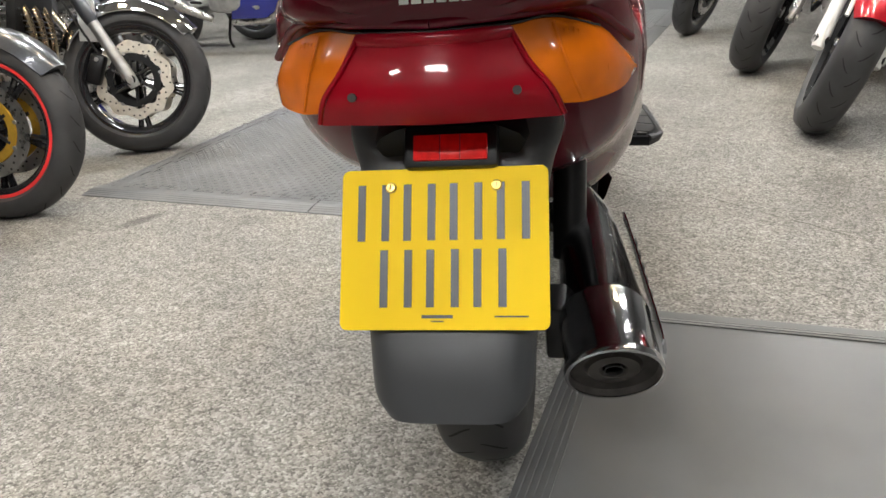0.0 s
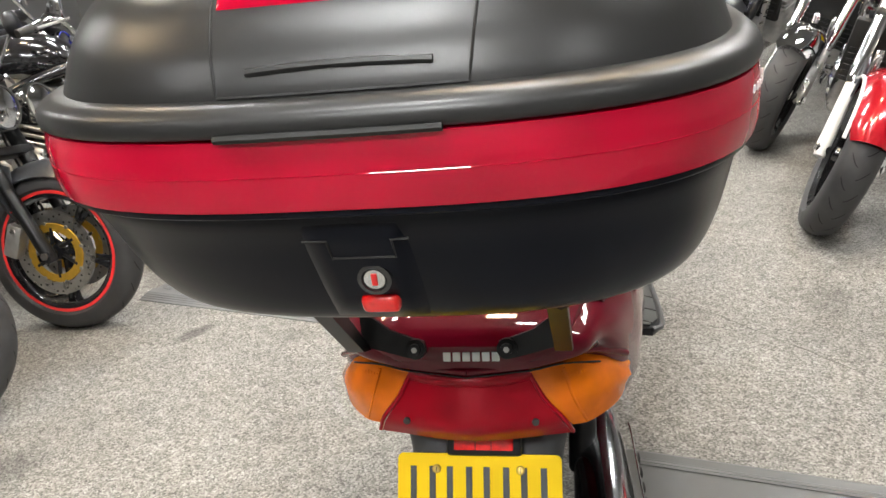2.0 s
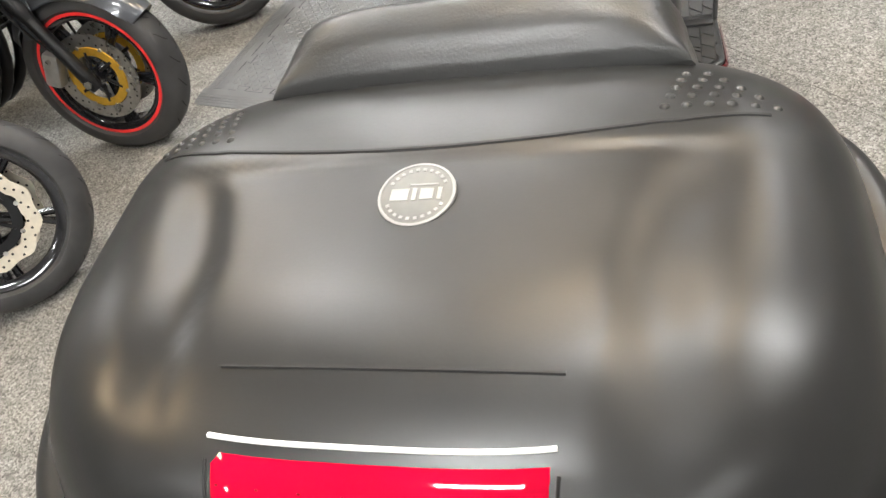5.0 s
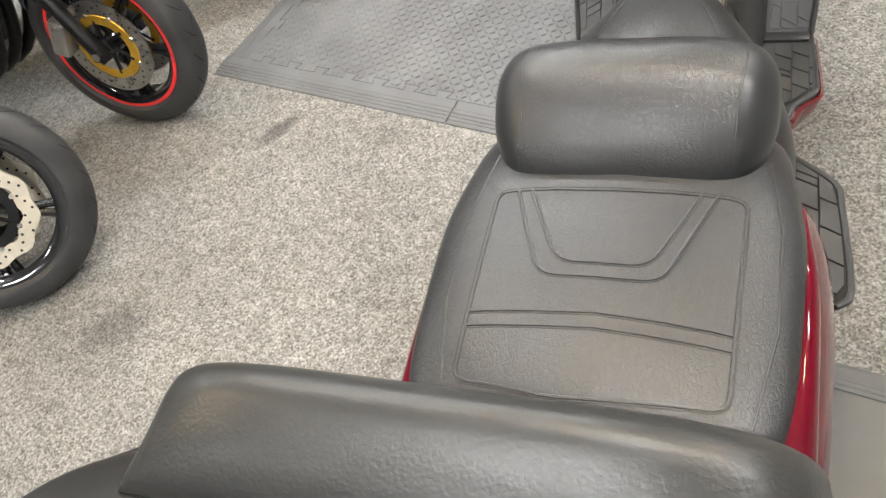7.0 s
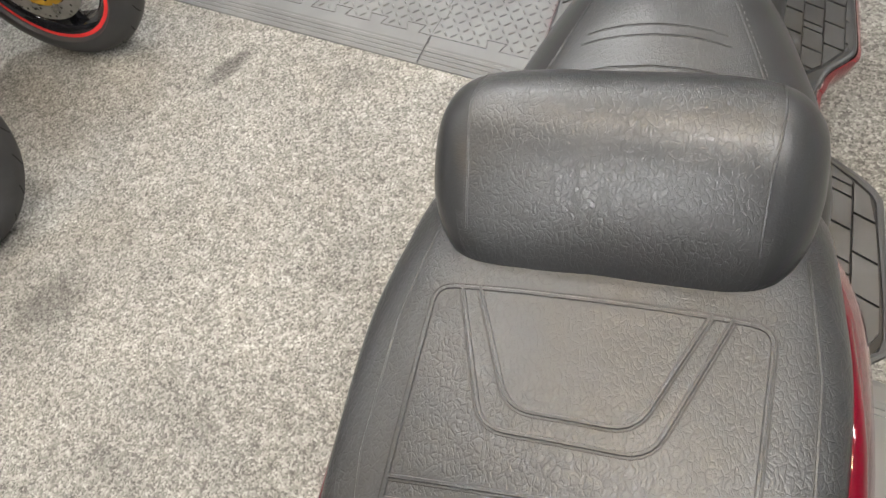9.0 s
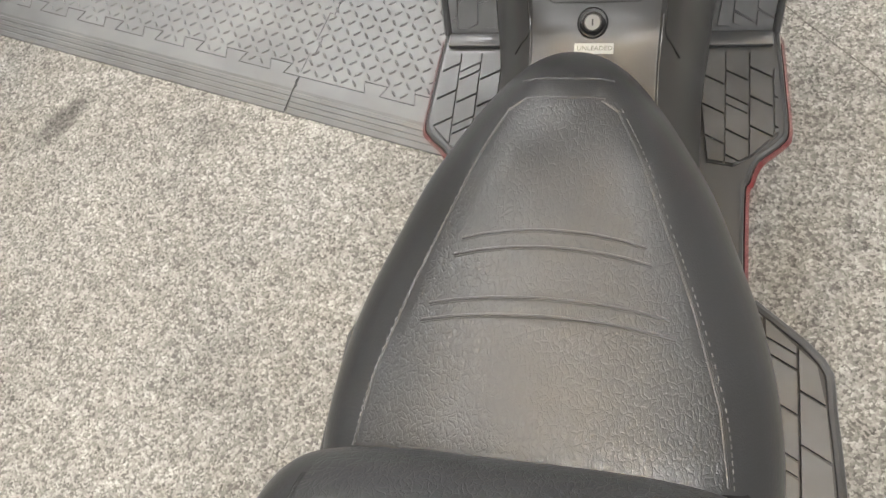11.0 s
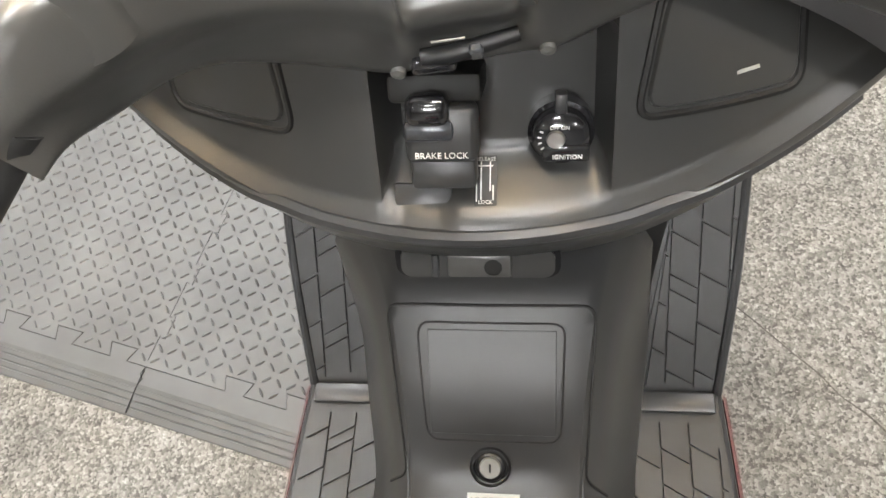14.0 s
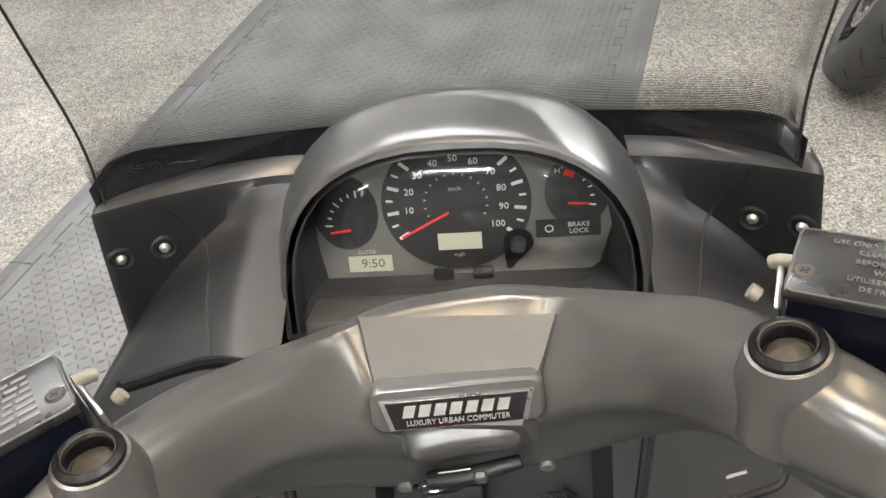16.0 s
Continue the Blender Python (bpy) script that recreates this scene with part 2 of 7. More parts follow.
def carpet_floor():
    """Hard-wearing grey flecked floor: light and dark flecks a few millimetres wide, faint traffic stains."""
    m = material("flecked_floor", (0.4, 0.385, 0.36), 0.75, spec=0.35)
    nt = m.node_tree
    bsdf, tc = nt.nodes["Principled BSDF"], nt.nodes["Texture Coordinate"]
    link = nt.links.new
    fleck = nt.nodes.new("ShaderNodeTexNoise")
    fleck.inputs["Scale"].default_value, fleck.inputs["Detail"].default_value, fleck.inputs["Roughness"].default_value = 190, 2.6, 0.62
    link(tc.outputs["Object"], fleck.inputs["Vector"])
    ramp = nt.nodes.new("ShaderNodeValToRGB")
    els = ramp.color_ramp.elements
    els[0].position, els[0].color = 0.33, (0.052, 0.049, 0.044, 1)
    els[1].position, els[1].color = 0.67, (0.43, 0.42, 0.395, 1)
    for pos, c in ((0.43, (0.135, 0.129, 0.117)), (0.52, (0.215, 0.207, 0.19)), (0.60, (0.297, 0.288, 0.267))):
        e = els.new(pos)
        e.color = (*c, 1)
    cell = nt.nodes.new("ShaderNodeTexVoronoi")
    cell.inputs["Scale"].default_value = 225
    warp = nt.nodes.new("ShaderNodeVectorMath")
    warp.operation = "MULTIPLY_ADD"
    warp.inputs[1].default_value = (0.012, 0.012, 0.0)
    link(fleck.outputs["Color"], warp.inputs[0])
    link(tc.outputs["Object"], warp.inputs[2])
    link(warp.outputs["Vector"], cell.inputs["Vector"])
    grain = nt.nodes.new("ShaderNodeSeparateColor")
    link(cell.outputs["Color"], grain.inputs["Color"])
    spread = nt.nodes.new("ShaderNodeMapRange")
    spread.inputs["To Min"].default_value, spread.inputs["To Max"].default_value = 0.30, 0.695
    link(grain.outputs["Red"], spread.inputs["Value"])
    patch_noise = nt.nodes.new("ShaderNodeTexNoise")
    patch_noise.inputs["Scale"].default_value, patch_noise.inputs["Detail"].default_value = 28, 3
    link(tc.outputs["Object"], patch_noise.inputs["Vector"])
    both = nt.nodes.new("ShaderNodeMix")
    both.inputs["Factor"].default_value = 0.26
    link(spread.outputs["Result"], both.inputs["A"])
    link(fleck.outputs["Fac"], both.inputs["B"])
    cloud = nt.nodes.new("ShaderNodeMix")
    cloud.inputs["Factor"].default_value = 0.15
    link(both.outputs["Result"], cloud.inputs["A"])
    link(patch_noise.outputs["Fac"], cloud.inputs["B"])
    link(cloud.outputs["Result"], ramp.inputs["Fac"])
    stain = nt.nodes.new("ShaderNodeTexNoise")
    stain.inputs["Scale"].default_value, stain.inputs["Detail"].default_value = 2.6, 5
    link(tc.outputs["Object"], stain.inputs["Vector"])
    srange = nt.nodes.new("ShaderNodeMapRange")
    for k, v in (("From Min", 0.32), ("From Max", 0.7), ("To Min", 0.78), ("To Max", 1.1)):
        srange.inputs[k].default_value = v
    link(stain.outputs["Fac"], srange.inputs["Value"])
    shade = srange.outputs["Result"]
    # spilt-oil stains: centre, half length and half width, turn, strength
    for cx, cy, ax, ay, turn, deep in ((-1.25, 1.37, 0.105, 0.036, 52, 0.5), (-0.86, 1.35, 0.06, 0.05, 10, 0.2), (-1.45, 0.62, 0.10, 0.06, 30, 0.34), (-1.12, 0.30, 0.05, 0.03, 0, 0.2), (-0.8, -0.28, 0.05, 0.018, -30, 0.3), (0.9, 1.55, 0.13, 0.07, 70, 0.2), (1.15, 0.9, 0.16, 0.1, 20, 0.15)):
        mp = nt.nodes.new("ShaderNodeMapping")
        mp.vector_type = "TEXTURE"
        mp.inputs["Location"].default_value = (cx, cy, 0)
        mp.inputs["Rotation"].default_value = (0, 0, radians(turn))
        mp.inputs["Scale"].default_value = (ax, ay, 1)
        link(tc.outputs["Object"], mp.inputs["Vector"])
        ln = nt.nodes.new("ShaderNodeVectorMath")
        ln.operation = "LENGTH"
        link(mp.outputs["Vector"], ln.inputs[0])
        wob = nt.nodes.new("ShaderNodeMath")
        wob.operation = "ADD"
        link(ln.outputs["Value"], wob.inputs[0])
        link(stain.outputs["Fac"], wob.inputs[1])
        ed = nt.nodes.new("ShaderNodeMapRange")
        ed.interpolation_type = "SMOOTHSTEP"
        for k, v in (("From Min", 0.9), ("From Max", 1.75), ("To Min", 1 - deep), ("To Max", 1.0)):
            ed.inputs[k].default_value = v
        link(wob.outputs["Value"], ed.inputs["Value"])
        mm = nt.nodes.new("ShaderNodeMath")
        mm.operation = "MULTIPLY"
        link(shade, mm.inputs[0])
        link(ed.outputs["Result"], mm.inputs[1])
        shade = mm.outputs["Value"]
    mul = nt.nodes.new("ShaderNodeVectorMath")
    mul.operation = "SCALE"
    link(ramp.outputs["Color"], mul.inputs[0])
    link(shade, mul.inputs["Scale"])
    link(mul.outputs["Vector"], bsdf.inputs["Base Color"])
    bp = nt.nodes.new("ShaderNodeBump")
    bp.inputs["Strength"].default_value, bp.inputs["Distance"].default_value = 0.2, 0.0008
    link(both.outputs["Result"], bp.inputs["Height"])
    link(bp.outputs["Normal"], bsdf.inputs["Normal"])
    return m


def clear(name, tint=(1, 1, 1), gloss=0.08, rough=0.02):
    """Thin clear sheet: see-through with a mirror skin."""
    m = bpy.data.materials.new(name)
    m.use_nodes = True
    nt = m.node_tree
    nt.nodes.remove(nt.nodes["Principled BSDF"])
    tr, gl, mx, fr = (nt.nodes.new("ShaderNode" + k) for k in ("BsdfTransparent", "BsdfGlossy", "MixShader", "Fresnel"))
    tr.inputs["Color"].default_value = (*tint, 1)
    gl.inputs["Roughness"].default_value = rough
    fr.inputs["IOR"].default_value = 1.0 + gloss * 5
    nt.links.new(fr.outputs["Fac"], mx.inputs["Fac"])
    nt.links.new(tr.outputs["BSDF"], mx.inputs[1])
    nt.links.new(gl.outputs["BSDF"], mx.inputs[2])
    nt.links.new(mx.outputs["Shader"], nt.nodes["Material Output"].inputs["Surface"])
    return m


def glow(name, color, strength):
    m = material(name, color)
    b = m.node_tree.nodes["Principled BSDF"]
    b.inputs["Emission Color"].default_value = (*color, 1)
    b.inputs["Emission Strength"].default_value = strength
    return m


FLOOR = carpet_floor()
FLOOR_JOINT = material("floor_joint_dirt", (0.075, 0.07, 0.06), 0.8, vary=0.4, scale=60)
MAT_RUBBER = material("grey_rubber_tile", (0.105, 0.107, 0.109), 0.46, vary=0.28, scale=5, bump=0.25, bump_scale=700, rough_vary=0.08)
MAT_SMOOTH = material("smooth_grey_vinyl", (0.095, 0.096, 0.095), 0.36, vary=0.16, scale=4, bump=0.25, bump_scale=900, rough_vary=0.08)
BLACK_GRAIN = material("black_textured_plastic", (0.0175, 0.0173, 0.017), 0.35, bump=0.5, bump_scale=420, relief=0.00008, rough_vary=0.05, scale=16, spec=0.48)
BLACK_SATIN = material("black_satin_plastic", (0.006, 0.0062, 0.007), 0.36, bump=0.3, bump_scale=900, spec=0.32)
GREY_PLASTIC = material("worn_dark_grey_plastic", (0.036, 0.037, 0.039), 0.32, bump=0.35, bump_scale=900)
TUNNEL_PLASTIC = material("satin_charcoal_plastic", (0.026, 0.0262, 0.027), 0.35, bump=0.35, bump_scale=900, spec=0.5)
# bar, panel and console: one grey plastic, toned apart to stand in for light
BAR_PLASTIC = material("polished_grey_plastic_lit", (0.064, 0.0632, 0.061), 0.28, bump=0.35, bump_scale=900, spec=0.9)
PANEL_PLASTIC = material("satin_bar_plastic", (0.05, 0.0498, 0.049), 0.44, vary=0.1, scale=20, bump=0.5, bump_scale=700)
CONSOLE_PLASTIC = material("satin_grey_plastic", (0.041, 0.041, 0.0405), 0.31, bump=0.35, bump_scale=900, spec=0.6)
GUARD_PLASTIC = material("matt_charcoal_plastic", (0.036, 0.038, 0.041), 0.45, bump=0.6, bump_scale=800)
BLACK_GAP = material("black_gap", (0.006, 0.006, 0.006), 0.6, vary=0.2)
RUBBER = material("tyre_rubber", (0.034, 0.034, 0.035), 0.55, vary=0.3, scale=14, bump=0.3, bump_scale=500, rough_vary=0.1)
GROOVE = material("tyre_groove", (0.007, 0.007, 0.007), 0.8, vary=0.2)
PAD_RUBBER = material("footboard_rubber", (0.04, 0.041, 0.042), 0.44, vary=0.25, scale=16, bump=0.3, bump_scale=900, rough_vary=0.1)
SEAT_LEATHER = leather("black_seat_vinyl", (0.03, 0.0312, 0.0335))
SEAT_SIDE = material("seat_side_vinyl", (0.025, 0.026, 0.028), 0.34, bump=1.0, bump_scale=500, relief=0.0002)
# black vinyl darkened for the shade under the top case
BACK_VINYL = material("smooth_vinyl_shaded", (0.008, 0.0085, 0.0095), 0.34, bump=0.8, bump_scale=500, relief=0.00012, spec=0.35)
PAD_VINYL = material("backrest_vinyl", (0.032, 0.0322, 0.0316), 0.36, bump=1.0, bump_scale=480, relief=0.00025)
THREAD = material("stitching_thread", (0.09, 0.09, 0.09), 0.7, vary=0.3, scale=300)
SEAM = material("stitched_fold", (0.012, 0.012, 0.012), 0.55, vary=0.2)
MAROON = material("maroon_metallic_paint", (0.10, 0.0008, 0.0085), 0.4, vary=0.12, scale=900, coat=1.0, detail=1, spec=0.05)
MAROON.node_tree.nodes["Principled BSDF"].inputs["Coat IOR"].default_value = 1.4
RED_EDGE = material("red_metallic_paint", (0.19, 0.006, 0.014), 0.25, metal=0.35, vary=0.12, scale=900, coat=1.0, detail=1)
RED_LENS = material("red_lens", (0.25, 0.0008, 0.008), 0.3, vary=0.18, scale=14, coat=0.35, spec=0.1, detail=1)
RED_BAND = material("red_reflector_plastic", (0.43, 0.002, 0.024), 0.2, vary=0.2, scale=12, coat=1.0, spec=0.0, detail=1)
SHELL_BLACK = material("black_shell_plastic", (0.004, 0.005, 0.009), 0.28, bump=0.2, bump_scale=900, spec=0.14)
RED_REFLECTOR = material("red_reflector", (0.7, 0.006, 0.006), 0.16, vary=0.25, scale=60, coat=0.8)
AMBER_LENS = material("amber_lens", (0.56, 0.125, 0.002), 0.26, vary=0.2, scale=22, coat=0.4, spec=0.15, detail=2)
PLATE_YELLOW = material("yellow_plate", (0.92, 0.62, 0.0), 0.5, vary=0.03, scale=6, spec=0.2)
PLATE_INK = material("plate_ink", (0.05, 0.052, 0.06), 0.4, vary=0.1)
CHROME = material("chrome", (0.75, 0.75, 0.76), 0.07, metal=1.0, vary=0.06, scale=8, rough_vary=0.03)
DARK_CHROME = material("black_chrome", (0.5, 0.51, 0.53), 0.13, metal=1.0, vary=0.1, scale=12, rough_vary=0.04)
STEEL = material("brushed_steel", (0.5, 0.49, 0.47), 0.3, metal=1.0, vary=0.2, scale=30, rough_vary=0.08)
ALLOY = material("cast_alloy", (0.42, 0.42, 0.41), 0.42, metal=0.8, vary=0.2, scale=18, bump=0.2, bump_scale=300)
SOOT = material("sooty_steel", (0.055, 0.05, 0.046), 0.6, metal=0.5, vary=0.35, scale=40)
BRASS = material("brass", (0.6, 0.42, 0.12), 0.35, metal=1.0, vary=0.15, scale=200)
WHITE_INK = material("white_print", (0.75, 0.75, 0.74), 0.5, vary=0.04)
GREY_INK = material("grey_print", (0.4, 0.4, 0.39), 0.5, vary=0.1)
RED_INK = material("red_print", (0.75, 0.03, 0.03), 0.45, vary=0.06)
STICKER = material("white_sticker", (0.36, 0.37, 0.36), 0.5, vary=0.06, scale=60)
LCD = material("lcd_glass", (0.5, 0.51, 0.4), 0.35, vary=0.06, scale=30)
LCD_INK = material("lcd_digit", (0.12, 0.13, 0.1), 0.5, vary=0.1)
DIAL = material("dial_face", (0.018, 0.018, 0.019), 0.5, vary=0.2, scale=40)
DIAL_GREY = material("dash_face", (0.15, 0.15, 0.138), 0.5, vary=0.15, scale=30)
SCREEN = clear("clear_windscreen", (0.80, 0.80, 0.79), 0.12, 0.05)
DIAL_LENS = clear("dial_lens", (0.93, 0.93, 0.92), 0.13, 0.09)
COWL = material("charcoal_fairing_plastic", (0.011, 0.0115, 0.013), 0.42, bump=0.35, bump_scale=900)
RUSTY = material("browned_bolt", (0.05, 0.042, 0.03), 0.5, metal=0.4, vary=0.4, scale=300)
FAINT_INK = material("faint_print", (0.11, 0.11, 0.104), 0.5, vary=0.15)
LID_BLACK = material("worn_black_enamel", (0.018, 0.018, 0.019), 0.3, vary=0.3, scale=60, bump=0.3, bump_scale=700, rough_vary=0.08)
CREAM = material("cream_plastic", (0.2, 0.19, 0.155), 0.45, vary=0.15, scale=80)
BADGE_GREY = material("badge_grey", (0.14, 0.14, 0.132), 0.42, vary=0.1, scale=90)
SILVER_PRINT = material("silver_print", (0.3, 0.3, 0.29), 0.45, metal=0.15, vary=0.06, scale=90)
GOLD = material("gold_anodised", (0.75, 0.45, 0.06), 0.35, metal=0.8, vary=0.12, scale=40)
RED_PAINT = material("cherry_red_paint", (0.4, 0.005, 0.014), 0.2, metal=0.25, vary=0.1, scale=300, coat=1.0)
BLUE_PAINT = material("deep_blue_paint", (0.012, 0.022, 0.33), 0.2, metal=0.35, vary=0.12, scale=400, coat=1.0)
BLACK_PAINT = material("gloss_black_paint", (0.012, 0.012, 0.014), 0.16, coat=1.0)
GREY_PAINT = material("graphite_paint", (0.07, 0.075, 0.085), 0.28, metal=0.5, vary=0.15, scale=300, coat=0.6)
WHITE_PAINT = material("white_paint", (0.72, 0.72, 0.7), 0.35, vary=0.06, scale=8)
WALL_PAINT = material("grey_wall_paint", (0.36, 0.36, 0.355), 0.7, vary=0.05, scale=1.5, bump=0.1, bump_scale=90)
CEILING_PAINT = material("ceiling_paint", (0.30, 0.30, 0.29), 0.8, vary=0.05, scale=2)
LAMP_COOL = glow("cool_lamp", (0.93, 0.97, 1.0), 60.0)
LAMP_WARM = glow("warm_lamp", (1.0, 0.74, 0.4), 50.0)
# pale and matt, standing in for the mirror's bright reflection
GLASS_LAMP = material("headlamp_reflector", (0.75, 0.75, 0.72), 0.3, metal=0.0, vary=0.2, scale=30)

# ---- the showroom ----
def plain(name, size, centre, mat, label=""):
    ob = part(name, rbox(size, pose(*centre), 0), mat, None, smooth=False)
    return tagged(ob, label, kind="structure")


plain("floor", (15.0, 18.0, 0.2), (-1.0, 3.0, -0.1), FLOOR, "grey flecked hard-wearing showroom floor")
# walls and ceiling are out of view, added to enclose the light
plain("wall_north", (15.4, 0.2, 3.9), (-1.0, 12.1, 1.95), WALL_PAINT, "plain grey painted wall, unseen, added to close the room")
plain("wall_south", (15.4, 0.2, 3.9), (-1.0, -6.1, 1.95), WALL_PAINT, "plain grey painted wall, unseen, added to close the room")
plain("wall_west", (0.2, 18.0, 3.9), (-8.6, 3.0, 1.95), WALL_PAINT, "plain grey painted wall, unseen, added to close the room")
plain("wall_east", (0.2, 18.0, 3.9), (6.6, 3.0, 1.95), WALL_PAINT, "plain grey painted wall, unseen, added to close the room")
plain("ceiling", (15.4, 18.4, 0.15), (-1.0, 3.0, 3.98), CEILING_PAINT, "plain grey ceiling, unseen, added to close the room")


def ceiling_light(x, y, sx, sy, warm):
    t = thing("ceiling_light", "warm ceiling lamp in a white frame" if warm else "unseen cool white ceiling panel in a white frame", "ceiling light", "ceiling lights", pose(x, y, 3.86))
    bm = bmesh.new()
    for dx, dy, w, d in ((0, sy / 2 + 0.02, sx + 0.08, 0.04), (0, -sy / 2 - 0.02, sx + 0.08, 0.04), (sx / 2 + 0.02, 0, 0.04, sy), (-sx / 2 - 0.02, 0, 0.04, sy)):
        rbox((w, d, 0.07), pose(x + dx, y + dy, 3.865), 0.004, 1, bm)
    part("frame", bm, WHITE_PAINT, t)
    part("diffuser", rbox((sx, sy, 0.02), pose(x, y, 3.88), 0), LAMP_WARM if warm else LAMP_COOL, t, smooth=False)
    return t


# fixtures repeat LAMPS, so the added fill lamps get frames too
for x, y, sx, sy, warm in LAMPS:
    ceiling_light(x, y, sx, sy, warm)

# a worn joint in the floor covering
rnd = random.Random(8)
seam = [(0.02 + 0.029 * k + rnd.uniform(-0.003, 0.003), 1.985 - 0.030 * k + rnd.uniform(-0.003, 0.003), -0.0012) for k in range(60)]
tagged(part("floor_joint", tube(seam, [rnd.uniform(0.0014, 0.0026) for p in seam], 6, fine=2), FLOOR_JOINT), "worn dark joint in the floor covering", kind="structure")

# ---- rubber mats ----
# the patterned mat lies turned against the scooter: u runs along its near edge, v away from it
MAT = Matrix.Translation((-1.62, 1.64, 0)) @ Matrix.Rotation(radians(-14.4), 4, "Z")
W_MAT, L_MAT, EDGE = 1.56, 6.4, 0.115

mat_thing = tagged(part("floor_mat", rbox((W_MAT - 0.165, L_MAT - 0.165, 0.0112), MAT @ pose(W_MAT / 2, L_MAT / 2, 0.0062), 0.0), MAT_RUBBER, None, smooth=False),
                   "grey rubber floor mat of interlocking tread-plate tiles", "floor mat")


def ramp_strip(length):
    """An edging strip with ribs along its outer slope and dovetails on its inner side, 0 to length along x."""
    bm = bmesh.new()
    prof = [(0.0, 0.0), (0.001, 0.003)]
    for k in range(4):
        prof += [(0.004 + k * 0.012, 0.004 + k * 0.0022), (0.012 + k * 0.012, 0.0055 + k * 0.0022), (0.0135 + k * 0.012, 0.0042 + k * 0.0022)]
    prof += [(0.056, 0.0125), (0.088, 0.0125), (0.088, 0.0)]
    skin([[(x, y, z) for y, z in prof] for x in (0.0015, length - 0.0015)], closed=True, bm=bm)
    for c in tooth_centres(length):
        slab([(c - 0.017, 0.087), (c + 0.017, 0.087), (c + 0.027, 0.114), (c - 0.027, 0.114)], 0.0, 0.0125, bm=bm)
    return bm


def tooth_centres(length):
    n = int(length / 0.112)
    return [(k + 0.5) * length / n for k in range(n) if (k + 0.5) * length / n > 0.1]


def joint_line(length, lo, hi):
    """The dark crooked joint between an edging strip and the tiles."""
    pts = [(0.0, 0.0885)]
    for c in tooth_centres(length):
        pts += [(c - 0.018, 0.0885), (c - 0.028, 0.115), (c + 0.028, 0.115), (c + 0.018, 0.0885)]
    pts = [(min(hi, max(lo, x)), y) for x, y in pts + [(length, 0.0885)] if lo - 0.03 < x < hi + 0.03]
    return tube([(x, y, 0.0122) for x, y in [(lo, 0.0885)] + [p for p in pts if lo < p[0] < hi] + [(hi, 0.0885)]], 0.0011, 5, fine=0)


strip_mesh = None
for side in range(4):
    total = W_MAT if side % 2 == 0 else L_MAT
    base = (MAT, MAT @ Matrix.Translation((W_MAT, 0, 0)) @ Matrix.Rotation(radians(90), 4, "Z"),
            MAT @ Matrix.Translation((W_MAT, L_MAT, 0)) @ Matrix.Rotation(radians(180), 4, "Z"),
            MAT @ Matrix.Translation((0, L_MAT, 0)) @ Matrix.Rotation(radians(-90), 4, "Z"))[side]
    cuts = [0.0, 0.96, total] if side == 0 else ([0.0, total] if side == 2 else [0.089 + (total - 0.178) * i / 7 for i in range(8)])
    for a, b in zip(cuts, cuts[1:]):
        part("edging_strip", ramp_strip(b - a), MAT_RUBBER, mat_thing, at=base @ Matrix.Translation((a, 0, 0)), smooth=False)
        part("joint_gap", joint_line(b - a, 0.12 if a == cuts[0] else 0.0, b - a - (0.12 if b == cuts[-1] else 0.0)), BLACK_GAP, mat_thing, at=base @ Matrix.Translation((a, 0, 0)))
        if a > cuts[0]:
            part("joint_gap", tube([(0, 0.004, 0.006), (0, 0.056, 0.0126), (0.004, 0.066, 0.0127), (-0.004, 0.074, 0.0127), (0, 0.088, 0.0127)], 0.0012, 5, fine=0), BLACK_GAP, mat_thing, at=base @ Matrix.Translation((a, 0, 0)))

# raised lens-shaped treads, alternating in direction, cheap and joined
vs, fs = [], []
step = 0.0240
near_teeth = tooth_centres(0.96) + [0.96 + c for c in tooth_centres(W_MAT - 0.96)]
nu, nv = int((W_MAT - 2 * 0.118) / step), int(4.4 / step)
for j in range(nv):
    for i in range(nu):
        u, v = 0.118 + (i + 0.5) * step, 0.092 + (j + 0.5) * step
        if v < 0.122 and min(abs(u - c) for c in near_teeth) < 0.034:
            continue
        a = radians(28 if (i + j) % 2 else -62) + radians(17)
        ca, sa = math.cos(a), math.sin(a)
        k = len(vs)
        for p, q, h in ((-0.0108, 0, 0.0116), (-0.004, -0.0029, 0.0116), (0.004, -0.0029, 0.0116), (0.0108, 0, 0.0116), (0.004, 0.0029, 0.0116), (-0.004, 0.0029, 0.0116), (-0.0058, 0, 0.0144), (0.0058, 0, 0.0144)):
            w = MAT @ Vector((u + ca * p - sa * q, v + sa * p + ca * q, h))
            vs.append((w.x, w.y, w.z))
        fs += [(k, k + 1, k + 6), (k + 1, k + 2, k + 7, k + 6), (k + 2, k + 3, k + 7), (k + 3, k + 4, k + 7), (k + 4, k + 5, k + 6, k + 7), (k + 5, k, k + 6)]
# crooked joint between the two rows of tiles
zig = []
for k in range(40):
    v = 0.10 + k * 0.112
    zig += [(0.957, v), (0.957, v + 0.05), (0.969, v + 0.046), (0.969, v + 0.092), (0.957, v + 0.088)]
part("joint_gap", tube([MAT @ Vector((u, v, 0.0118)) for u, v in zig if v < 4.4], 0.0007, 5, fine=0), BLACK_GAP, mat_thing)
me = bpy.data.meshes.new("tread_pattern")
me.from_pydata(vs, [], fs)
me.materials.append(MAT_RUBBER)
tread = new("tread_pattern", me)
tread.parent = mat_thing
tread["kind"] = "stuff"

